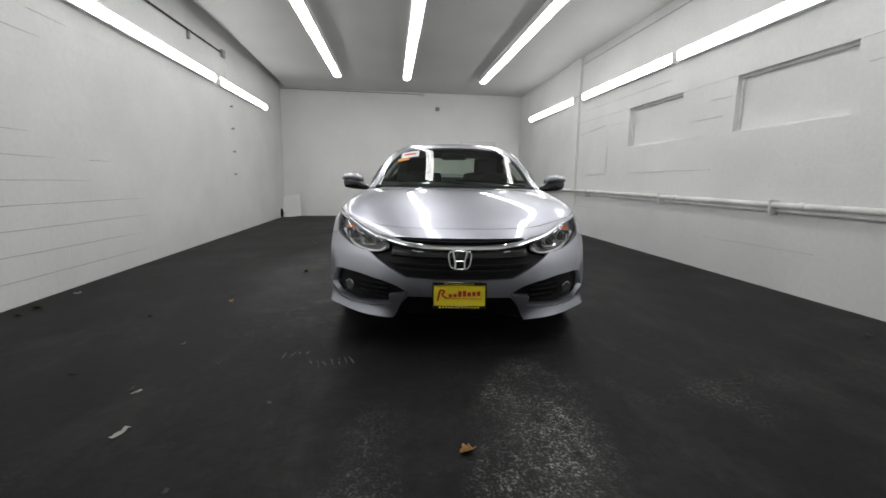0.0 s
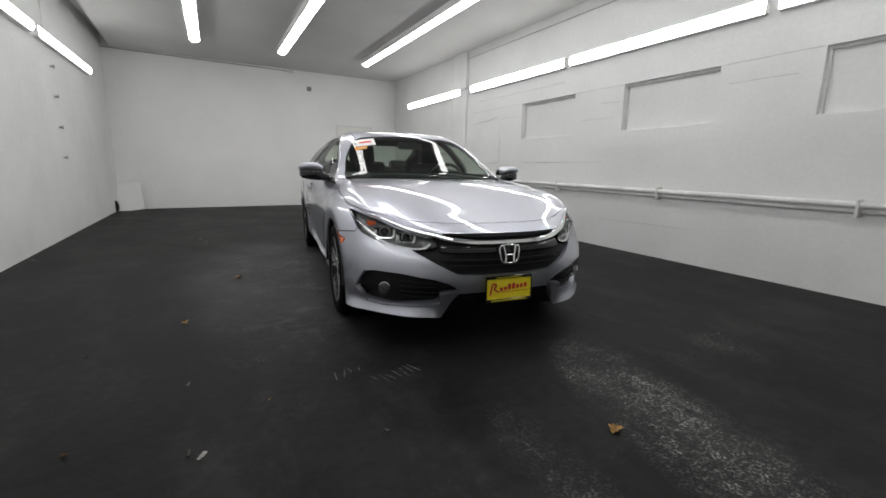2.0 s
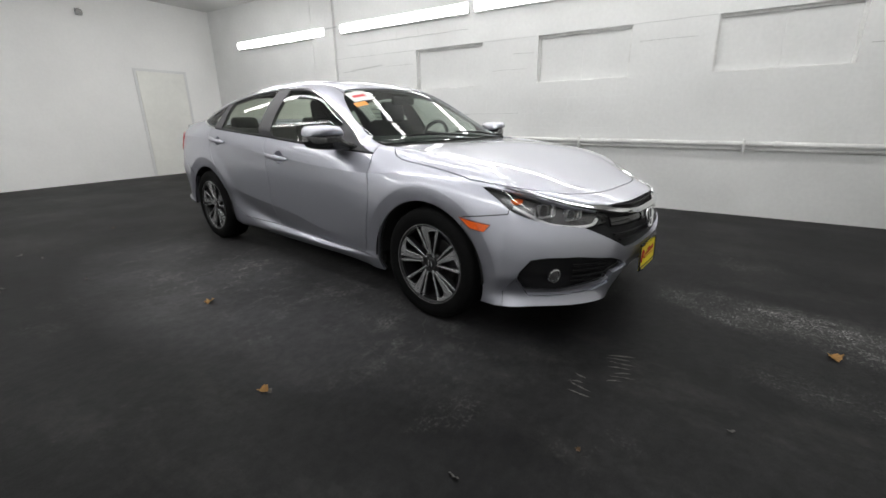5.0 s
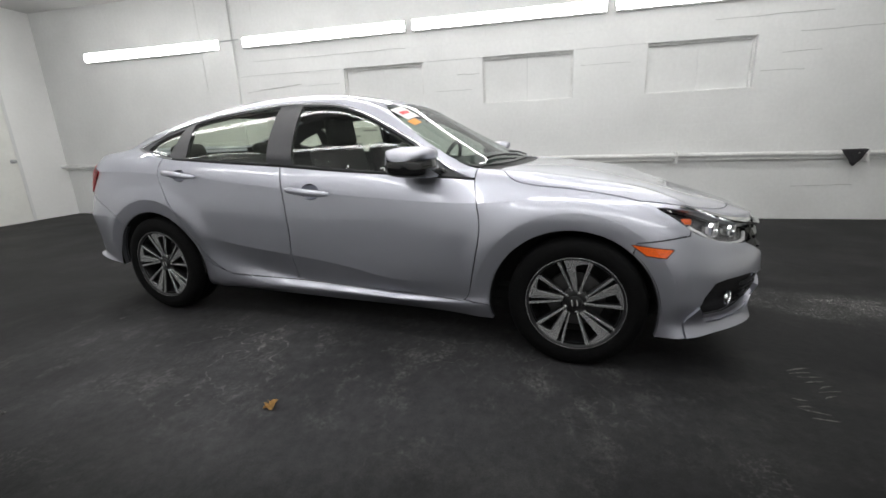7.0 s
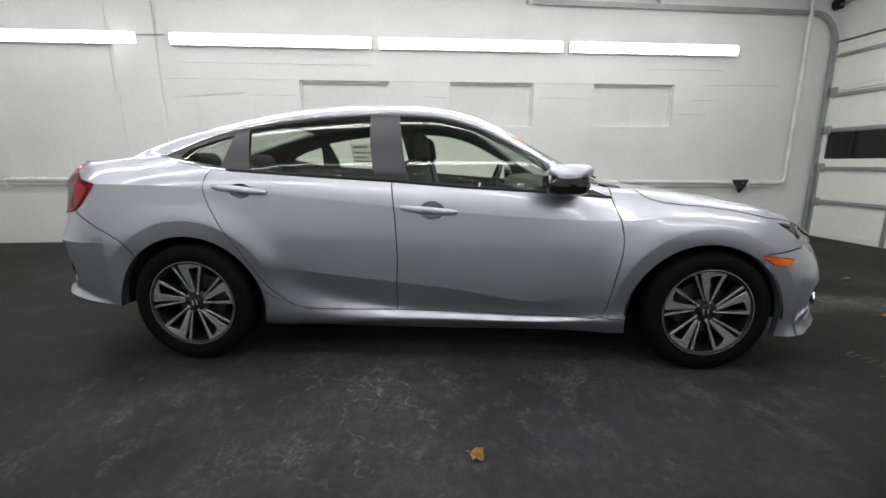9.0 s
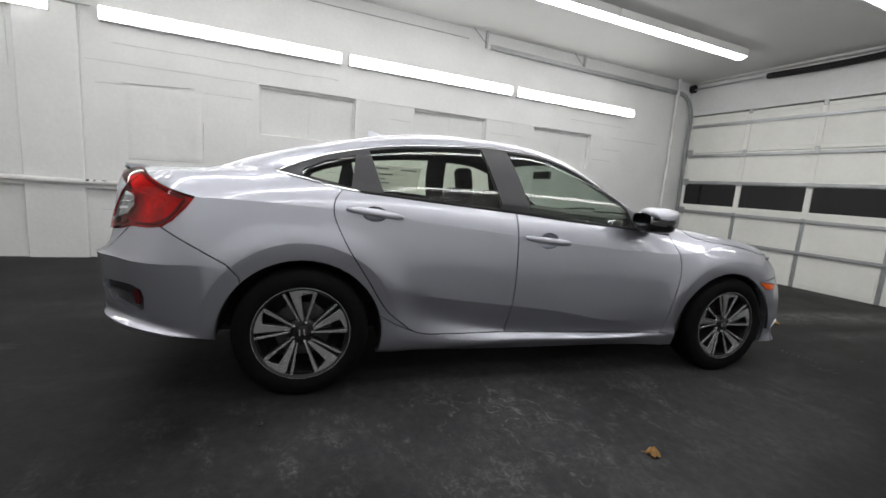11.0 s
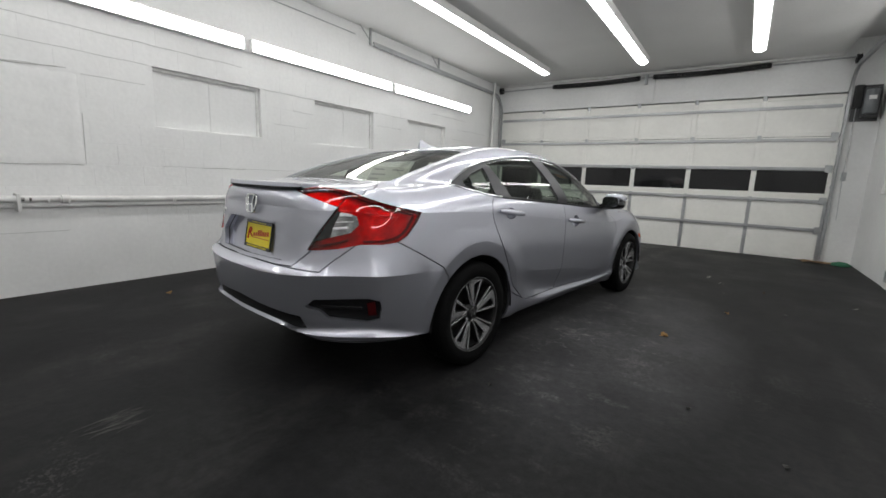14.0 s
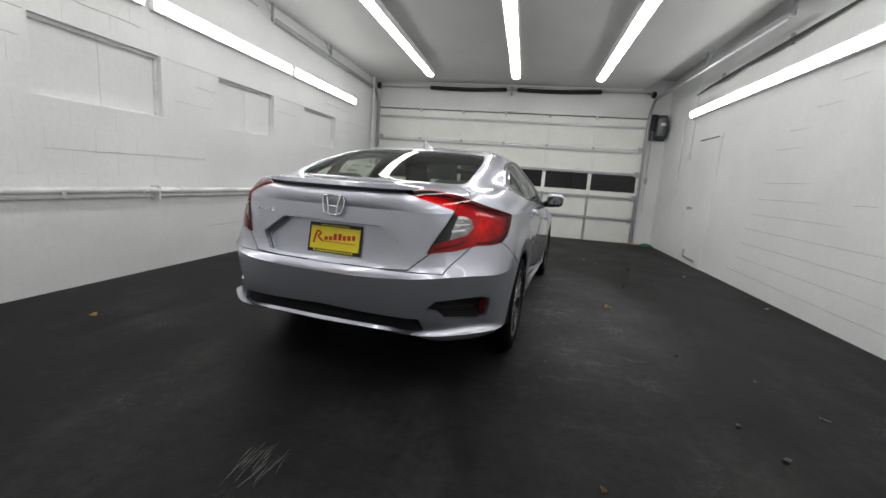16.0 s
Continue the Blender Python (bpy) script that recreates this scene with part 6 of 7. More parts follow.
    part("conduit_run", tube([(XR - 0.03, 3.48, 2.62), (XR - 0.056, 3.40, 2.625), (XR - 0.056, 3.1, 2.63)], 0.007, 8), GALV, wire, smooth=40)
    part("conduit_run", tube([(XR - 0.015, 3.20, 3.19), (XR - 0.015, -1.2, 3.19)], 0.006, 8), GALV, wire, smooth=40)


build_pipes()


def build_cracks():
    """Open joints and cracks of the block wall, thin dark seams."""
    seam = material("dusty_grey_seam", (0.36, 0.36, 0.35), 0.9, grain=0.2, grain_size=80)
    rnd = random.Random(9)
    runs = [((2.88, 1.93), (2.20, 1.97)), ((2.12, 1.60), (2.13, 1.16)), ((-3.95, 1.92), (-4.35, 1.92)), ((-4.1, 2.13), (-5.3, 2.13)), ((-3.75, 1.73), (-4.2, 1.72)),
            ((-4.25, 0.36), (-4.9, 0.365)), ((3.1, 1.90), (2.25, 1.965)), ((2.84, 1.14), (2.15, 1.15)), ((-3.2, 2.33), (-4.4, 2.33)), ((2.0, 2.325), (0.6, 2.325)), ((-0.1, 1.935), (-0.4, 1.93)), ((1.1, 1.16), (0.6, 1.155))]
    for (a, za), (c, zc) in runs:
        n = max(3, int(abs(a - c) / 0.12) + int(abs(za - zc) / 0.12))
        pts = [(XR - 0.004, a + (c - a) * k / n, za + (zc - za) * k / n + rnd.uniform(-.005, .005)) for k in range(n + 1)]
        solid("wall_crack", tube(pts, 0.0022, 5), seam, "thin dark crack in the painted wall", "crack", kind="structure", group="wall cracks")
    # hairline courses between and beside the windows
    for a, c, z in ((3.18, 1.56, 2.132), (0.35, -0.43, 2.13), (-1.63, -2.46, 2.13), (2.95, 2.0, 2.325), (2.1, 1.6, 1.94), (1.5, -0.2, 1.16), (-1.7, -2.3, 1.935), (0.2, -0.3, 1.74), (-0.2, -1.5, 0.38), (3.1, 2.3, 0.57)):
        n = max(3, int(abs(a - c) / 0.15))
        pts = [(XR - 0.002, a + (c - a) * k / n, z + rnd.uniform(-.003, .003)) for k in range(n + 1)]
        solid("wall_joint", tube(pts, 0.0016, 5), seam, "hairline joint between painted blocks", "joint", kind="structure", group="wall joints")
    # open courses of the other long wall: a dark line under a rounded lip of paint
    for row, y0, y1 in ((-7, -2.2, 1.0), (-6, -2.0, 0.6), (-5, -1.9, 0.9), (-4, -1.9, 0.7), (-3, -1.8, -0.1), (-2, -1.7, -0.5), (-2, -0.1, 0.2), (-1, -1.6, -0.7), (1, -1.5, -1.0), (2, -1.3, -0.9), (3, -0.9, -0.5), (4, -0.6, -0.2)):
        z = 1.545 + row * 0.195
        for lo, hi in (((y0, min(y1, -3.95)), (max(y0, -3.05), y1)) if z < 2.15 else ((y0, y1),)):
            if hi - lo < 0.2:
                continue
            n = max(3, int((hi - lo) / 0.2))
            pts = [(0.0015, lo + (hi - lo) * k / n, z + rnd.uniform(-.0025, .0025)) for k in range(n + 1)]
            taper = [0.0022 * min(1.0, 0.2 + 4.0 * (1 - k / n)) for k in range(n + 1)]
            solid("wall_joint", tube(pts, taper, 5), seam, "open joint between painted blocks of the side wall", "joint", LEFT, kind="structure", group="wall joints")


build_cracks()


def flush_door(name, m, wide, high, label, knob):
    d = thing(name, m, label, "door", kind="structure")
    part("door_leaf", box((-wide / 2, 0, 0.01), (wide / 2, 0.02, high), 0.004), DOORPANEL if knob < 0 else WALL, d, "white painted flush door leaf")
    for s in (-1, 1):
        part("door_jamb", box((s * (wide / 2 + 0.006) - (0.045 if s < 0 else 0), 0, 0), (s * (wide / 2 + 0.006) + (0.045 if s > 0 else 0), 0.014, high + 0.05), 0.003), WALL, d, "white painted door jamb")
    part("door_head", box((-wide / 2 - 0.006, 0, high + 0.006), (wide / 2 + 0.006, 0.014, high + 0.05), 0.003), WALL, d, "white painted door head")
    bm, _ = add_lathe(bmesh.new(), [(.03, .018), (.03, .026), (.012, .03), (.012, .055), (.026, .062), (.028, .08), (.018, .09), (.001, .092)], 20)
    bm.transform(pose(knob * (wide / 2 - 0.07), 0, 0.97))
    part("door_knob", bm, GALV, d, "steel door knob", 40)
    return d


flush_door("door_1", pose(2.15, YB - 0.001, 0.075, 0, 0, 180), 0.88, 1.99, "flush door in the back wall, painted white, closed", -1)
side_door = flush_door("door_2", LEFT @ pose(0.001, -3.50, -0.055, 0, 0, -90), 0.78, 2.13, "flush side door painted white, closed", 1)
part("door_closer_bar", box((-0.36, 0.02, 2.118), (0.36, 0.035, 2.136), 0.003), BLACKIRON, side_door, "dark drip bar over the door")
part("kick_bolt", box((-0.20, 0.02, 0.10), (0.33, 0.04, 0.13), 0.004), GALV, side_door, "steel floor bolt")
part("kick_bolt", box((0.30, 0.02, 0.10), (0.33, 0.04, 0.24), 0.004), GALV, side_door, "steel floor bolt")


def build_garage_door():
    Y = YG - 0.03
    d = thing("garage_door", pose(0, Y, 0), "closed sectional garage door, cream panels with a window row", "garage door", kind="structure")
    d.name = "door_3"
    joints = [-0.085, .45, .96, 1.50, 2.04, 2.72]
    xs = [3.235, 2.20, 1.17, 0.16, -0.85, -1.89, -2.95]
    night = NIGHTGLASS
    for k, (z0, z1) in enumerate(zip(joints, joints[1:])):
        for a, c in zip(xs, xs[1:]):
            if k == 2:
                zb, zt = 1.085, 1.465
                for lo, hi in (((c + 0.004, z0 + 0.004), (a - 0.004, zb)), ((c + 0.004, zt), (a - 0.004, z1 - 0.004)), ((c + 0.004, zb), (c + 0.04, zt)), ((a - 0.04, zb), (a - 0.004, zt))):
                    part("door_panel", box((lo[0], -0.02, lo[1]), (hi[0], 0.02, hi[1])), DOORPANEL, d)
                part("window_pane", box((c + 0.04, -0.012, zb), (a - 0.04, -0.006, zt)), night, d, "black night window pane")
            else:
                bm = bmesh.new()
                add_box(bm, (c + 0.004, -0.02, z0 + 0.003), (a - 0.004, 0.012, z1 - 0.003), 0.004)
                add_box(bm, (c + 0.05, 0.0, z0 + 0.06), (a - 0.05, 0.017, z1 - 0.06), 0.004)
                part("door_panel", bm, DOORPANEL, d)
        for x in xs:
            part("stile", box((x - 0.028, 0.012, z0 + 0.01), (x + 0.028, 0.024, z1 - 0.01), 0.002), GALV if k < 2 else DOORPANEL, d, "steel door stile")
        for x in xs[1:-1]:
            part("hinge", box((x - 0.03, 0.024, z1 - 0.055), (x + 0.03, 0.034, z1 + 0.03), 0.004), GALV, d, "galvanised hinge")
    for z in (0.455, .945, 1.495, 1.985, 2.53):
        bm = bmesh.new()
        add_box(bm, (-2.93, 0.024, z - 0.028), (3.215, 0.030, z + 0.028))
        add_box(bm, (-2.93, 0.030, z - 0.004), (3.215, 0.062, z + 0.004))
        add_box(bm, (-2.93, 0.056, z - 0.016), (3.215, 0.062, z - 0.004))
        part("strut", bm, GALV, d, "galvanised horizontal strut")
    part("bottom_seal", box((-2.94, -0.02, -0.10), (3.225, 0.02, -0.082)), BLACKPLASTIC, d, "black rubber bottom seal")
    for x in (-2.90, 3.18):
        for z in joints[1:-1]:
            part("roller", box((x - 0.05, 0.024, z - 0.06), (x + 0.05, 0.045, z + 0.06), 0.004), GALV, d, "galvanised edge hinge and roller")
    # tracks: up the jambs, round a bend, along under the ceiling
    for name, x, end, tail in (("door_track", 3.265, -1.55, 1), ("door_track", -2.985, -1.25, -1)):
        t = thing(name, pose(0, 0, 0), "galvanised garage door track on hangers", "track")
        z1 = 3.10
        pts = [(x, Y + 0.05, -0.05), (x, Y + 0.05, 2.62)]
        pts += [(x, Y + 0.05 + 0.38 * (1 - math.cos(a)), 2.62 + (z1 - 2.62) * math.sin(a)) for a in [radians(15 * i) for i in range(1, 7)]]
        pts.append((x, end, z1 + 0.03))
        bm = bmesh.new()
        prof = [(-0.03, -0.02), (0.03, -0.02), (0.03, 0.02), (0.02, 0.02), (0.02, -0.012), (-0.02, -0.012), (-0.02, 0.02), (-0.03, 0.02)]
        rings = []
        for i, p in enumerate(pts):
            a, c = Vector(pts[max(i - 1, 0)]), Vector(pts[min(i + 1, len(pts) - 1)])
            dd = (c - a).normalized()
            side = Vector((1, 0, 0))
            nn = side.cross(dd)
            rings.append([Vector(p) + nn * u + side * v * tail for u, v in prof])
        part("track_rail", loft(rings), GALV, t, smooth=30)
        for y in (end + 0.08, -3.3):
            part("track_hanger", box((x - 0.02, y - 0.015, z1), (x + 0.012, y + 0.015, ZC), 0.002), GALV, t, "galvanised hanger strap")
            part("track_hanger", tube([(x, y, z1 + 0.06), (x, y + 0.22, ZC)], 0.008, 6), GALV, t, "galvanised brace")
        for z in (0.5, 1.2, 1.9, 2.5):
            part("track_bracket", box((x - 0.03, Y - 0.0, z - 0.03), (x + 0.03, Y + 0.04, z + 0.03), 0.003), GALV, t, "galvanised jamb bracket")
    # torsion bar and springs
    s = thing("torsion_spring", pose(0, YG + 0.10, 3.20), "black torsion springs on a shaft over the garage door", "spring")
    part("shaft", tube([(-3.05, 0, 0.05), (3.28, 0, 0)], 0.013, 10), GALV, s, "steel shaft", 40)
    for a, c in ((1.95, 0.22), (-0.08, -1.87)):
        n = int((a - c) / 0.018)
        pts = []
        for i in range(n * 8):
            an = i * math.pi / 4
            x = a + (c - a) * i / (n * 8)
            sag = -0.02 * math.sin(math.pi * i / (n * 8))
            pts.append((x, 0.042 * math.cos(an), 0.025 - x * 0.008 + sag + 0.042 * math.sin(an)))
        part("coil", tube(pts, 0.0085, 5), BLACKIRON, s, "black coil spring", 60)
        for x in (a, c):
            bm, _ = add_lathe(bmesh.new(), [(.012, -.03), (.045, -.03), (.045, .03), (.012, .03)], 16, "x")
            bm.transform(pose(x, 0, 0.025 - x * 0.008))
            part("spring_cone", bm, BLACKIRON, s, "spring cone", 40)
    part("centre_bracket", box((0.05, -0.06, -0.10), (0.10, 0.02, 0.10), 0.004), GALV, s, "galvanised centre bracket")
    for x in (-3.0, 3.25):
        bm, _ = add_lathe(bmesh.new(), [(.012, -.03), (.075, -.03), (.07, -.02), (.07, .02), (.075, .03), (.012, .03)], 24, "x")
        bm.transform(pose(x, 0, 0.02))
        part("cable_drum", bm, BLACKIRON, s, "dark cable drum", 40)
    solid("spring_board", box((-0.08, YG, 2.76), (0.23, YG + 0.035, 3.30), 0.004), WALL, "white painted spring board above the garage door", "board", kind="structure")
    solid("ceiling_trim", box((-2.84, YG, 3.30), (XR, YG + 0.10, ZC), 0.004), CEIL, "white painted trim board", "trim", kind="structure")


build_garage_door()


def build_opener():
    o = thing("door_opener", pose(-3.20, YG + 0.02, 2.26), "grey wall-mounted garage door motor", "motor")
    grey = material("dark_grey_enamel", (0.055, 0.057, 0.06), 0.4, grain=0.08, grain_size=50)
    part("back_plate", box((-0.16, 0, 0.0), (0.17, 0.012, 0.56), 0.004), grey, o)
    part("gear_case", box((-0.14, 0.012, 0.05), (0.06, 0.16, 0.50), 0.02, 2), grey, o, "dark grey gear case", 40)
    bm, _ = add_lathe(bmesh.new(), [(.001, .10), (.07, .10), (.085, .12), (.085, .44), (.07, .46), (.001, .46)], 24, "z")
    bm.transform(pose(-0.02, 0.20, 0))
    part("motor_can", bm, material("mid_grey_enamel", (0.16, 0.17, 0.18), 0.35, grain=0.05), o, "grey motor can", 40)
    part("label_plate", box((-0.06, 0.284, 0.30), (0.03, 0.288, 0.36)), HOUSING, o, "pale rating plate")
    part("chain_guard", box((0.06, 0.012, 0.20), (0.16, 0.08, 0.56), 0.01), BLACKIRON, o, "black chain guard")
    part("pull_chain", tube([(0.12, 0.06, 0.20), (0.12, 0.06, -0.9), (0.10, 0.06, -1.6)], 0.005, 6), GALV, o, "steel pull chain")
    w = thing("switch_box", pose(-3.10, YG, 1.38), "small grey door switch on the front wall", "switch")
    part("box_body", box((-0.03, 0, -0.07), (0.03, 0.04, 0.07), 0.006), GALV, w)
    part("feed_conduit", tube([(0, 0.015, 0.07), (0, 0.015, 0.9)], 0.008, 8), PIPEPAINT, w, "painted feed conduit")
    for y, z in ((-4.33, 1.84), (-4.85, 1.18)):
        b = thing("outlet_box", LEFT @ pose(0, y, z), "white painted outlet box on the side wall", "outlet")
        part("box_body", box((0, -0.04, -0.06), (0.045, 0.04, 0.06), 0.005), PIPEPAINT, b)
        part("feed_conduit", tube([(0.02, 0, 0.06), (0.02, 0, 1.4)], 0.011, 8), PIPEPAINT, b, "painted feed conduit")


build_opener()


def build_side_wall_fittings():
    c = thing("cable_conduit", LEFT, "dark conduit high on the side wall", "conduit")
    part("conduit_run", tube([(0.03, -4.4, 2.93), (0.025, -3.8, 2.965), (0.035, -3.2, 2.955), (0.03, -2.7, 2.985), (0.036, -1.9, 2.98), (0.025, -0.5, 3.02), (0.02, 3.20, 3.10)], [0.012, 0.02, 0.03, 0.022, 0.03, 0.014, 0.013], 8), BLACKIRON, c, smooth=40)
    for y in (-3.4, -1.6, 0.4, 2.1):
        part("conduit_clip", box((0, y - 0.02, 2.95), (0.04, y + 0.02, 3.07), 0.003), GALV, c, "steel conduit clip")
    j = thing("junction_box", LEFT @ pose(0, 3.28, 3.09), "small grey junction box on the side wall", "junction box")
    part("box_body", box((0, -0.05, -0.06), (0.05, 0.05, 0.06), 0.005), GALV, j)
    part("drop_conduit", tube([(0.02, 0.10, -0.02), (0.02, 0.10, -0.45)], 0.009, 8), PIPEPAINT, j, "painted drop conduit")
    for z in (2.28, 1.90, 1.50, 1.10):
        b = thing("wall_bolt", LEFT @ pose(0, 3.52, z), "old steel bolt stub in the side wall", "bolt", "wall bolts")
        bm, _ = add_lathe(bmesh.new(), [(.012, 0), (.012, .03), (.022, .032), (.022, .044), (.001, .046)], 8, "x")
        part("bolt_head", bm, GALV, b, smooth=40)
    # smoke bell and the wire along the back wall
    s = thing("alarm_bell", pose(1.02, YB, 2.93), "small round grey alarm bell on the back wall", "alarm")
    bm, _ = add_lathe(bmesh.new(), [(.001, -.070), (.028, -.066), (.048, -.05), (.055, -.03), (.055, -.022)], 28)
    part("bell", bm, material("weathered_grey_bell", (0.34, 0.34, 0.33), 0.45, 0.2, grain=0.1, grain_size=60), s, smooth=50)
    part("bell_base", box((-0.05, -0.022, -0.05), (0.05, 0, 0.05), 0.004), GALV, s, "grey mounting box")
    w = thing("back_wall_conduit", pose(0, YB, 0), "thin grey conduit along the top of the back wall", "conduit")
    part("conduit_run", tube([(-3.0, -0.015, 3.31), (0.2, -0.015, 3.29), (0.6, -0.015, 3.28)], 0.011, 8), GALV, w, smooth=40)
    part("conduit_box", box((0.55, -0.05, 3.24), (0.67, 0, 3.33), 0.004), PIPEPAINT, w, "painted conduit box")
    # board leaning in the corner, with a dark bag behind it
    b = thing("leaning_board", LEVEL @ pose(-2.80, 6.52, 0.0) @ pose(0, 0, 0, -26, -7, 0), "white board leaning against the back wall", "board")
    part("board_sheet", box((-0.27, 0, 0.0), (0.27, 0.015, 0.60), 0.003), HOUSING, b)
    bm = bmesh.new()
    bmesh.ops.create_icosphere(bm, subdivisions=3, radius=1.0)
    for v in bm.verts:
        v.co *= 1 + 0.16 * noise.noise(v.co * 2.3)
        v.co = Vector((v.co.x * 0.05, v.co.y * 0.06, max(v.co.z, -0.8) * 0.12 + 0.10))
    solid("dark_bag", bm, BLACKPLASTIC, "small dark bag beside the leaning board", "bag", LEVEL @ pose(-3.0, 6.45, 0), smooth=60)


build_side_wall_fittings()


# ---- litter on the floor ----
def leaf_mesh(seed, size):
    rnd = random.Random(seed)
    bm = bmesh.new()
    n = 10
    rows = []
    for i in range(n + 1):
        f = i / n
        half = size * 0.42 * math.sin(math.pi * min(1, f * 1.02)) ** 0.75 * (1 + 0.25 * math.sin(f * 17 + seed)) + 0.001
        x = size * (f - 0.5)
        curl = 0.22 * size * math.sin(math.pi * f) * 0.4
        rows.append([bm.verts.new((x, -half, 0.004 + abs(curl) + rnd.uniform(0, .006) + half * 0.5)), bm.verts.new((x, 0, 0.002 + curl * 0.3)), bm.verts.new((x, half, 0.003 + half * rnd.uniform(0.1, 0.8)))])
    for a, b in zip(rows, rows[1:]):
        for k in range(2):
            bm.faces.new((a[k], a[k + 1], b[k + 1], b[k]))
    bmesh.ops.solidify(bm, geom=bm.faces[:], thickness=0.0012)
    add_tube(bm, [(size * 0.48, 0, 0.004), (size * 0.75, size * 0.08, 0.006)], 0.0012, 5)
    return bm


LEAF = material("dry_brown_leaf", (0.42, 0.24, 0.075), 0.7, grain=0.25, grain_size=90, stain=0.3, stain_size=25)
DULLLEAF = material("dull_brown_leaf", (0.16, 0.10, 0.05), 0.8, grain=0.25, grain_size=90)
SCRAP = material("dirty_white_paper", (0.48, 0.47, 0.44), 0.8, grain=0.1, grain_size=60)
GRIT = material("grey_grit", (0.13, 0.127, 0.12), 0.9, grain=0.2, grain_size=100)


def build_litter():
    for k, (x, y, size, turn, mat) in enumerate(((-.11, -3.20, .060, 20, LEAF), (-1.27, .0, .062, 40, LEAF), (-1.67, -1.075, .042, 110, LEAF), (-3.06, -1.13, .06, 0, DULLLEAF),
                                                 (-1.32, -2.30, .015, 70, DULLLEAF), (-2.02, -2.35, .022, 10, DULLLEAF), (.81, -3.96, .06, 50, LEAF), (2.55, 1.85, .05, 0, LEAF),
                                                 (-3.05, -1.31, .045, 30, DULLLEAF), (-.717, 2.70, .03, 60, DULLLEAF))):
        solid("leaf", leaf_mesh(k, size), mat, "curled dry brown leaf on the floor", "leaf", LEVEL @ pose(x, y, 0.001, 0, 0, turn), group="leaves on the floor", smooth=50)
    rnd = random.Random(12)
    bits = ((-1.47, -2.92, .085, .022), (-1.63, -2.546, .045, .010), (-1.64, -1.986, .04, .010), (-3.057, -.70, .05, .03), (-2.127, -1.40, .04, .02), (-2.19, 2.07, .04, .02),
            (-3.04, 1.56, .09, .03), (-.94, -2.757, .025, .015), (2.86, -2.33, .05, .02), (1.38, -2.845, .03, .015), (-1.13, -3.284, .02, .015), (-1.59, -2.58, .05, .014), (-.357, -3.64, .11, .022),
            (-1.66, -1.10, .04, .015), (-.572, 1.56, .025, .018), (-2.751, -2.18, .06, .02), (-1.506, 1.142, .025, .02), (-1.49, 2.035, .05, .02), (-1.878, 1.42, .03, .02), (-2.01, 1.82, .05, .02),
            (-1.566, 2.287, .05, .03), (-2.68, .31, .02, .012))
    for k, (x, y, a, b) in enumerate(bits):
        bm = bmesh.new()
        n = 6
        low, high = [], []
        for i in range(n + 1):
            f = i / n - 0.5
            h = 0.002 + 0.012 * rnd.random() * abs(f) * 2
            j = rnd.uniform(0.7, 1.1)
            low.append(bm.verts.new((a * f, -b * 0.5 * j, h)))
            high.append(bm.verts.new((a * f, b * 0.5 * j, h + rnd.uniform(0, .006))))
        for i in range(n):
            bm.faces.new((low[i], low[i + 1], high[i + 1], high[i]))
        bmesh.ops.solidify(bm, geom=bm.faces[:], thickness=0.0015)
        solid("paper_scrap", bm, SCRAP if x < -1.3 and y < 1.3 and a > 0.045 else GRIT, "torn scrap of dirty white paper on the floor", "paper", LEVEL @ pose(x, y, 0.001, 0, 0, rnd.uniform(0, 180)), group="paper scraps")
    # cardboard and a green rag in the corner by the garage door
    bm = bmesh.new()
    rows = [[bm.verts.new((0.09 * i - 0.27, 0.12 * j - 0.12, 0.01 + 0.05 * abs(noise.noise(Vector((i * .7, j * .9, 2)))))) for i in range(7)] for j in range(3)]
    for a, b in zip(rows, rows[1:]):
        for i in range(6):
            bm.faces.new((a[i], a[i + 1], b[i + 1], b[i]))
    bmesh.ops.solidify(bm, geom=bm.faces[:], thickness=0.004)
    solid("cardboard", bm, material("brown_cardboard", (0.40, 0.27, 0.16), 0.85, grain=0.1, grain_size=60), "crumpled brown cardboard by the garage door", "cardboard", LEVEL @ pose(-2.98, -5.86, 0.0, 0, 0, 10))
    bm = bmesh.new()
    bmesh.ops.create_icosphere(bm, subdivisions=3, radius=1.0)
    for v in bm.verts:
        v.co *= 1 + 0.3 * noise.noise(v.co * 3.1)
        v.co = Vector((v.co.x * 0.12, v.co.y * 0.10, max(v.co.z, -0.3) * 0.05 + 0.018))
    solid("green_rag", bm, material("green_cloth", (0.04, 0.16, 0.09), 0.9, grain=0.2, grain_size=90), "crumpled green rag on the floor", "rag", LEVEL @ pose(-3.22, -5.72, 0), smooth=50)
    # pale scuffs: short scraped strokes in the coating
    bm = bmesh.new()
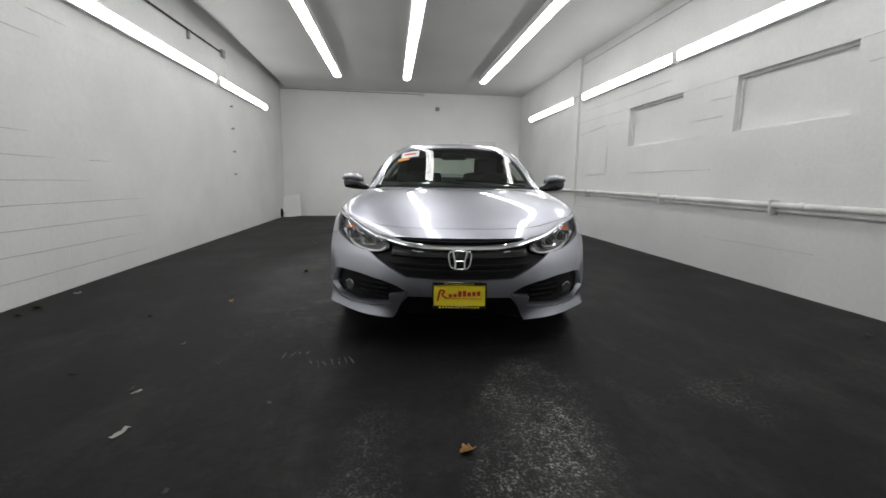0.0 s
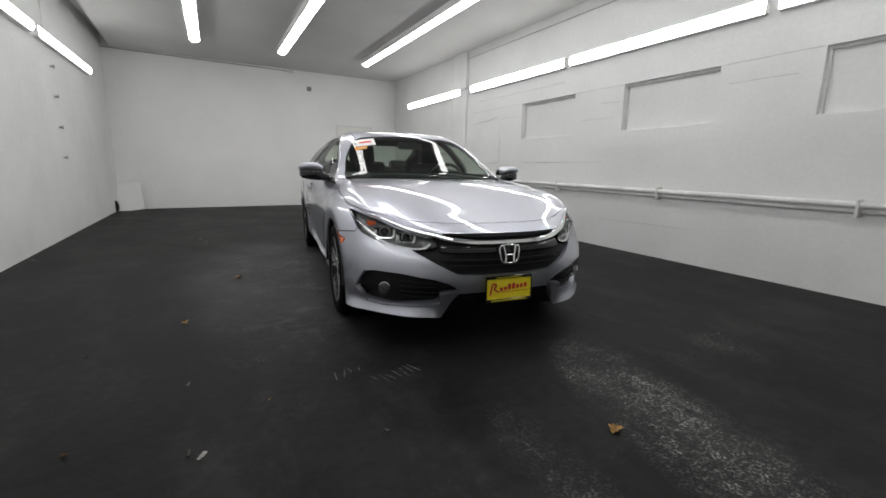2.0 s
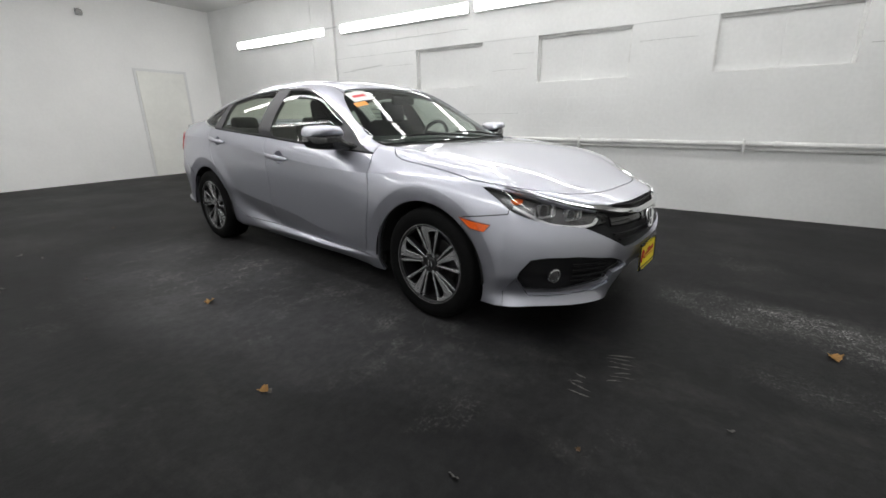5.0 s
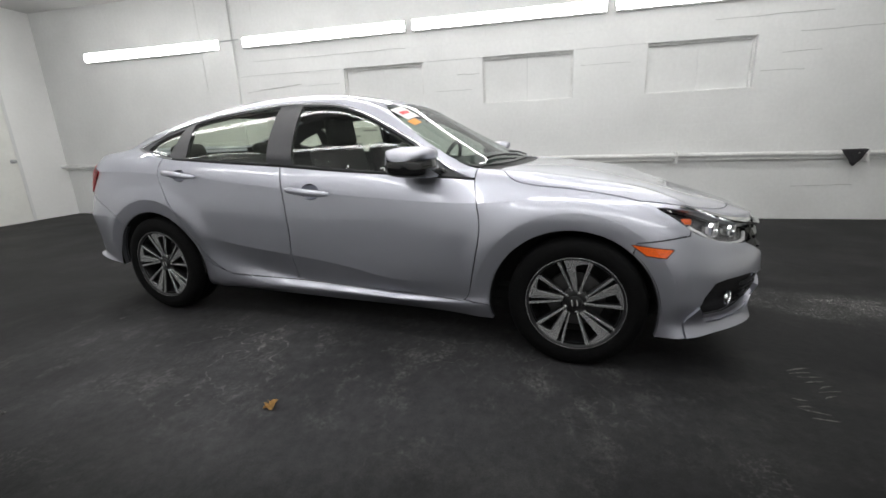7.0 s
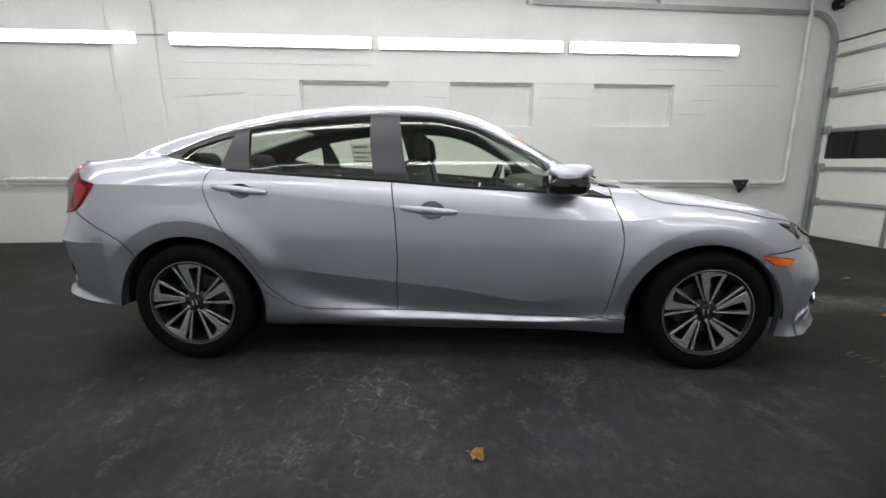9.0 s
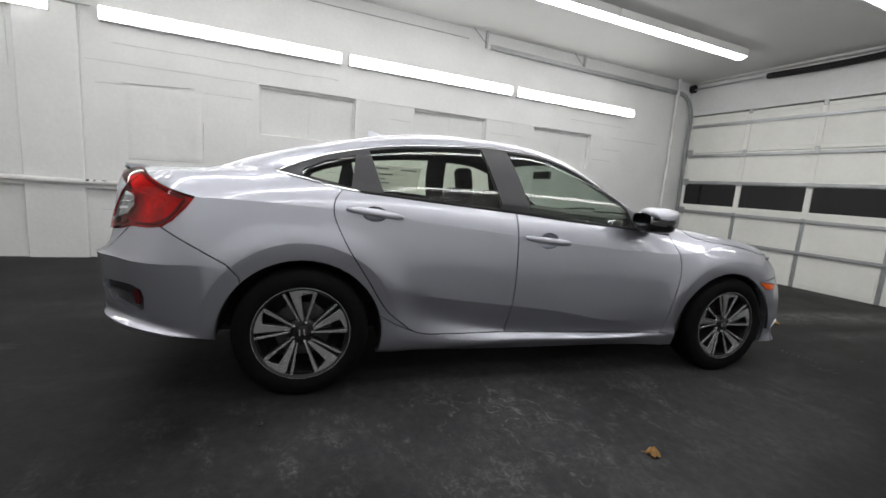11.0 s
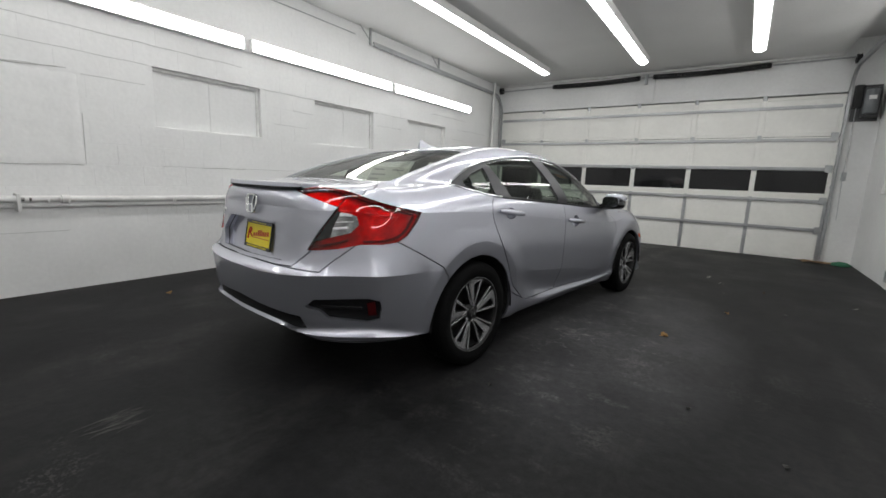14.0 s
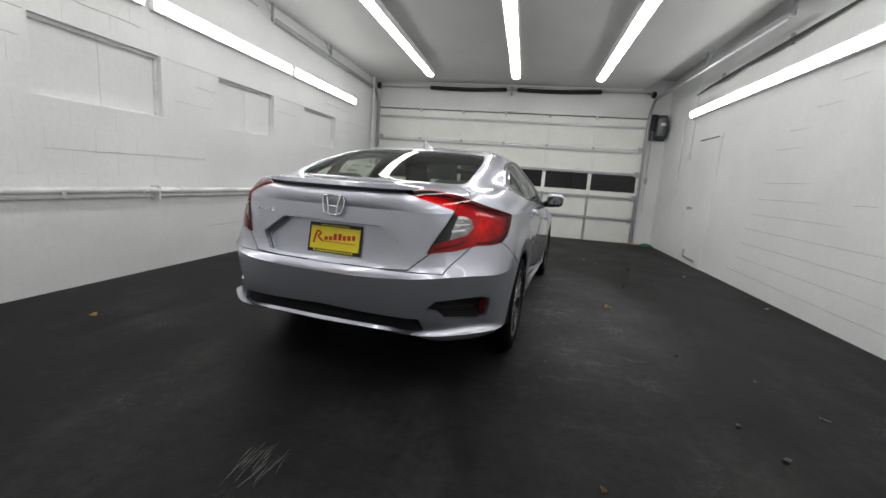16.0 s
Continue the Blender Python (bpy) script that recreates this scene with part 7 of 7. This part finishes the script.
    for cx, cy, turn, n, long_, wide in ((.57, 2.92, 88, 13, .24, .17), (-.73, -2.33, 100, 7, .13, .26), (-.95, -2.20, 80, 4, .10, .16), (1.35, 1.2, 60, 5, .2, .1)):
        for k in range(n):
            m = pose(cx, cy, 0.0006, 0, 0, turn) @ pose(rnd.uniform(-.02, .02), wide * (k / n - 0.5), 0, 0, 0, rnd.uniform(-2, 2))
            L = long_ * rnd.uniform(0.4, 1.1)
            x0 = rnd.uniform(-.3, .1) * long_
            bend = rnd.uniform(-.02, .02)
            prev = None
            for q in range(8):
                f = q / 7
                half = (0.0036 if long_ > 0.15 else 0.006) * math.sin(math.pi * (0.08 + 0.84 * f)) * rnd.uniform(0.15, 1.0)
                y = bend * f * f + rnd.uniform(-.0015, .0015)
                row = [bm.verts.new(m @ Vector((x0 + L * (f - .5), y + sgn * half, 0))) for sgn in (-1, 1)]
                if prev:
                    bm.faces.new((prev[0], row[0], row[1], prev[1]))
                prev = row
    tagged(solid("scuff_marks", bm, material("pale_scuff", (0.085, 0.083, 0.078), 0.9, grain=0.3, grain_size=120), "pale scraped scuff marks on the floor coating", "marks", LEVEL), kind="stuff")


build_litter()


# ---- blocks of the long walls ----
def build_blocks(parent, front, proud, joint, y_lo, y_hi, holes, near):
    """Painted blocks, a hair proud of the wall; whole ones near the car's length are parts of their own."""
    H, L, G, P = 0.195, 0.396, joint, proud
    proto = bmesh.new()
    add_box(proto, (-P, -L / 2 + G * 0.5, -H / 2 + G), (P, L / 2 - G * 0.5, H / 2 - G), proud * 0.6)
    me = mesh_of("block", proto, WALL)
    rest = bmesh.new()
    made = 0
    z0 = 1.545 - 9 * H
    for r in range(18):
        z = z0 + r * H
        shift = 0.0 if r % 2 else L / 2
        k = 0
        y = y_lo + shift - L
        while y < y_hi:
            a, b = max(y, y_lo), min(y + L, y_hi)
            y += L
            spans = [(a, b)]
            for ha, hb, hz0, hz1 in holes:
                if z + H > hz0 + 0.01 and z < hz1 - 0.01:
                    out = []
                    for s0, s1 in spans:
                        if hb <= s0 or ha >= s1:
                            out.append((s0, s1))
                        else:
                            out += [(s0, ha), (hb, s1)]
                    spans = [(s0, s1) for s0, s1 in out if s1 - s0 > 0.04]
            for s0, s1 in spans:
                whole = abs(s1 - s0 - L) < 1e-4
                if whole and made < 290 and near(s0, z):
                    ob = new("block", me)
                    ob.parent = parent
                    ob.location = (front, (s0 + s1) / 2, z + H / 2)
                    made += 1
                else:
                    add_box(rest, (front - P, s0 + G * 0.5, z + G), (front + P, s1 - G * 0.5, z + H - G))
    ob = part("blocks", rest, WALL, parent)
    tagged(ob, kind="stuff")


east, west = bpy.data.objects["wall_east"], bpy.data.objects["wall_west"]
build_blocks(east, XR, 0.0009, 0.0022, YG + 0.02, YB - 0.02, [(c, a, WZ0, WZ1) for a, c in WINDOWS] + [(2.13, 2.84, 1.15, 1.925), (3.22, 3.72, -1, 9)], lambda y, z: -4.4 < y < 3.1 and 0.5 < z < 2.9)
build_blocks(west, 0.0, 0.0005, 0.0014, -6.2, 6.8, [(-3.92, -3.06, -1, 2.16)], lambda y, z: -1.6 < y < 6 and z < 2.4)
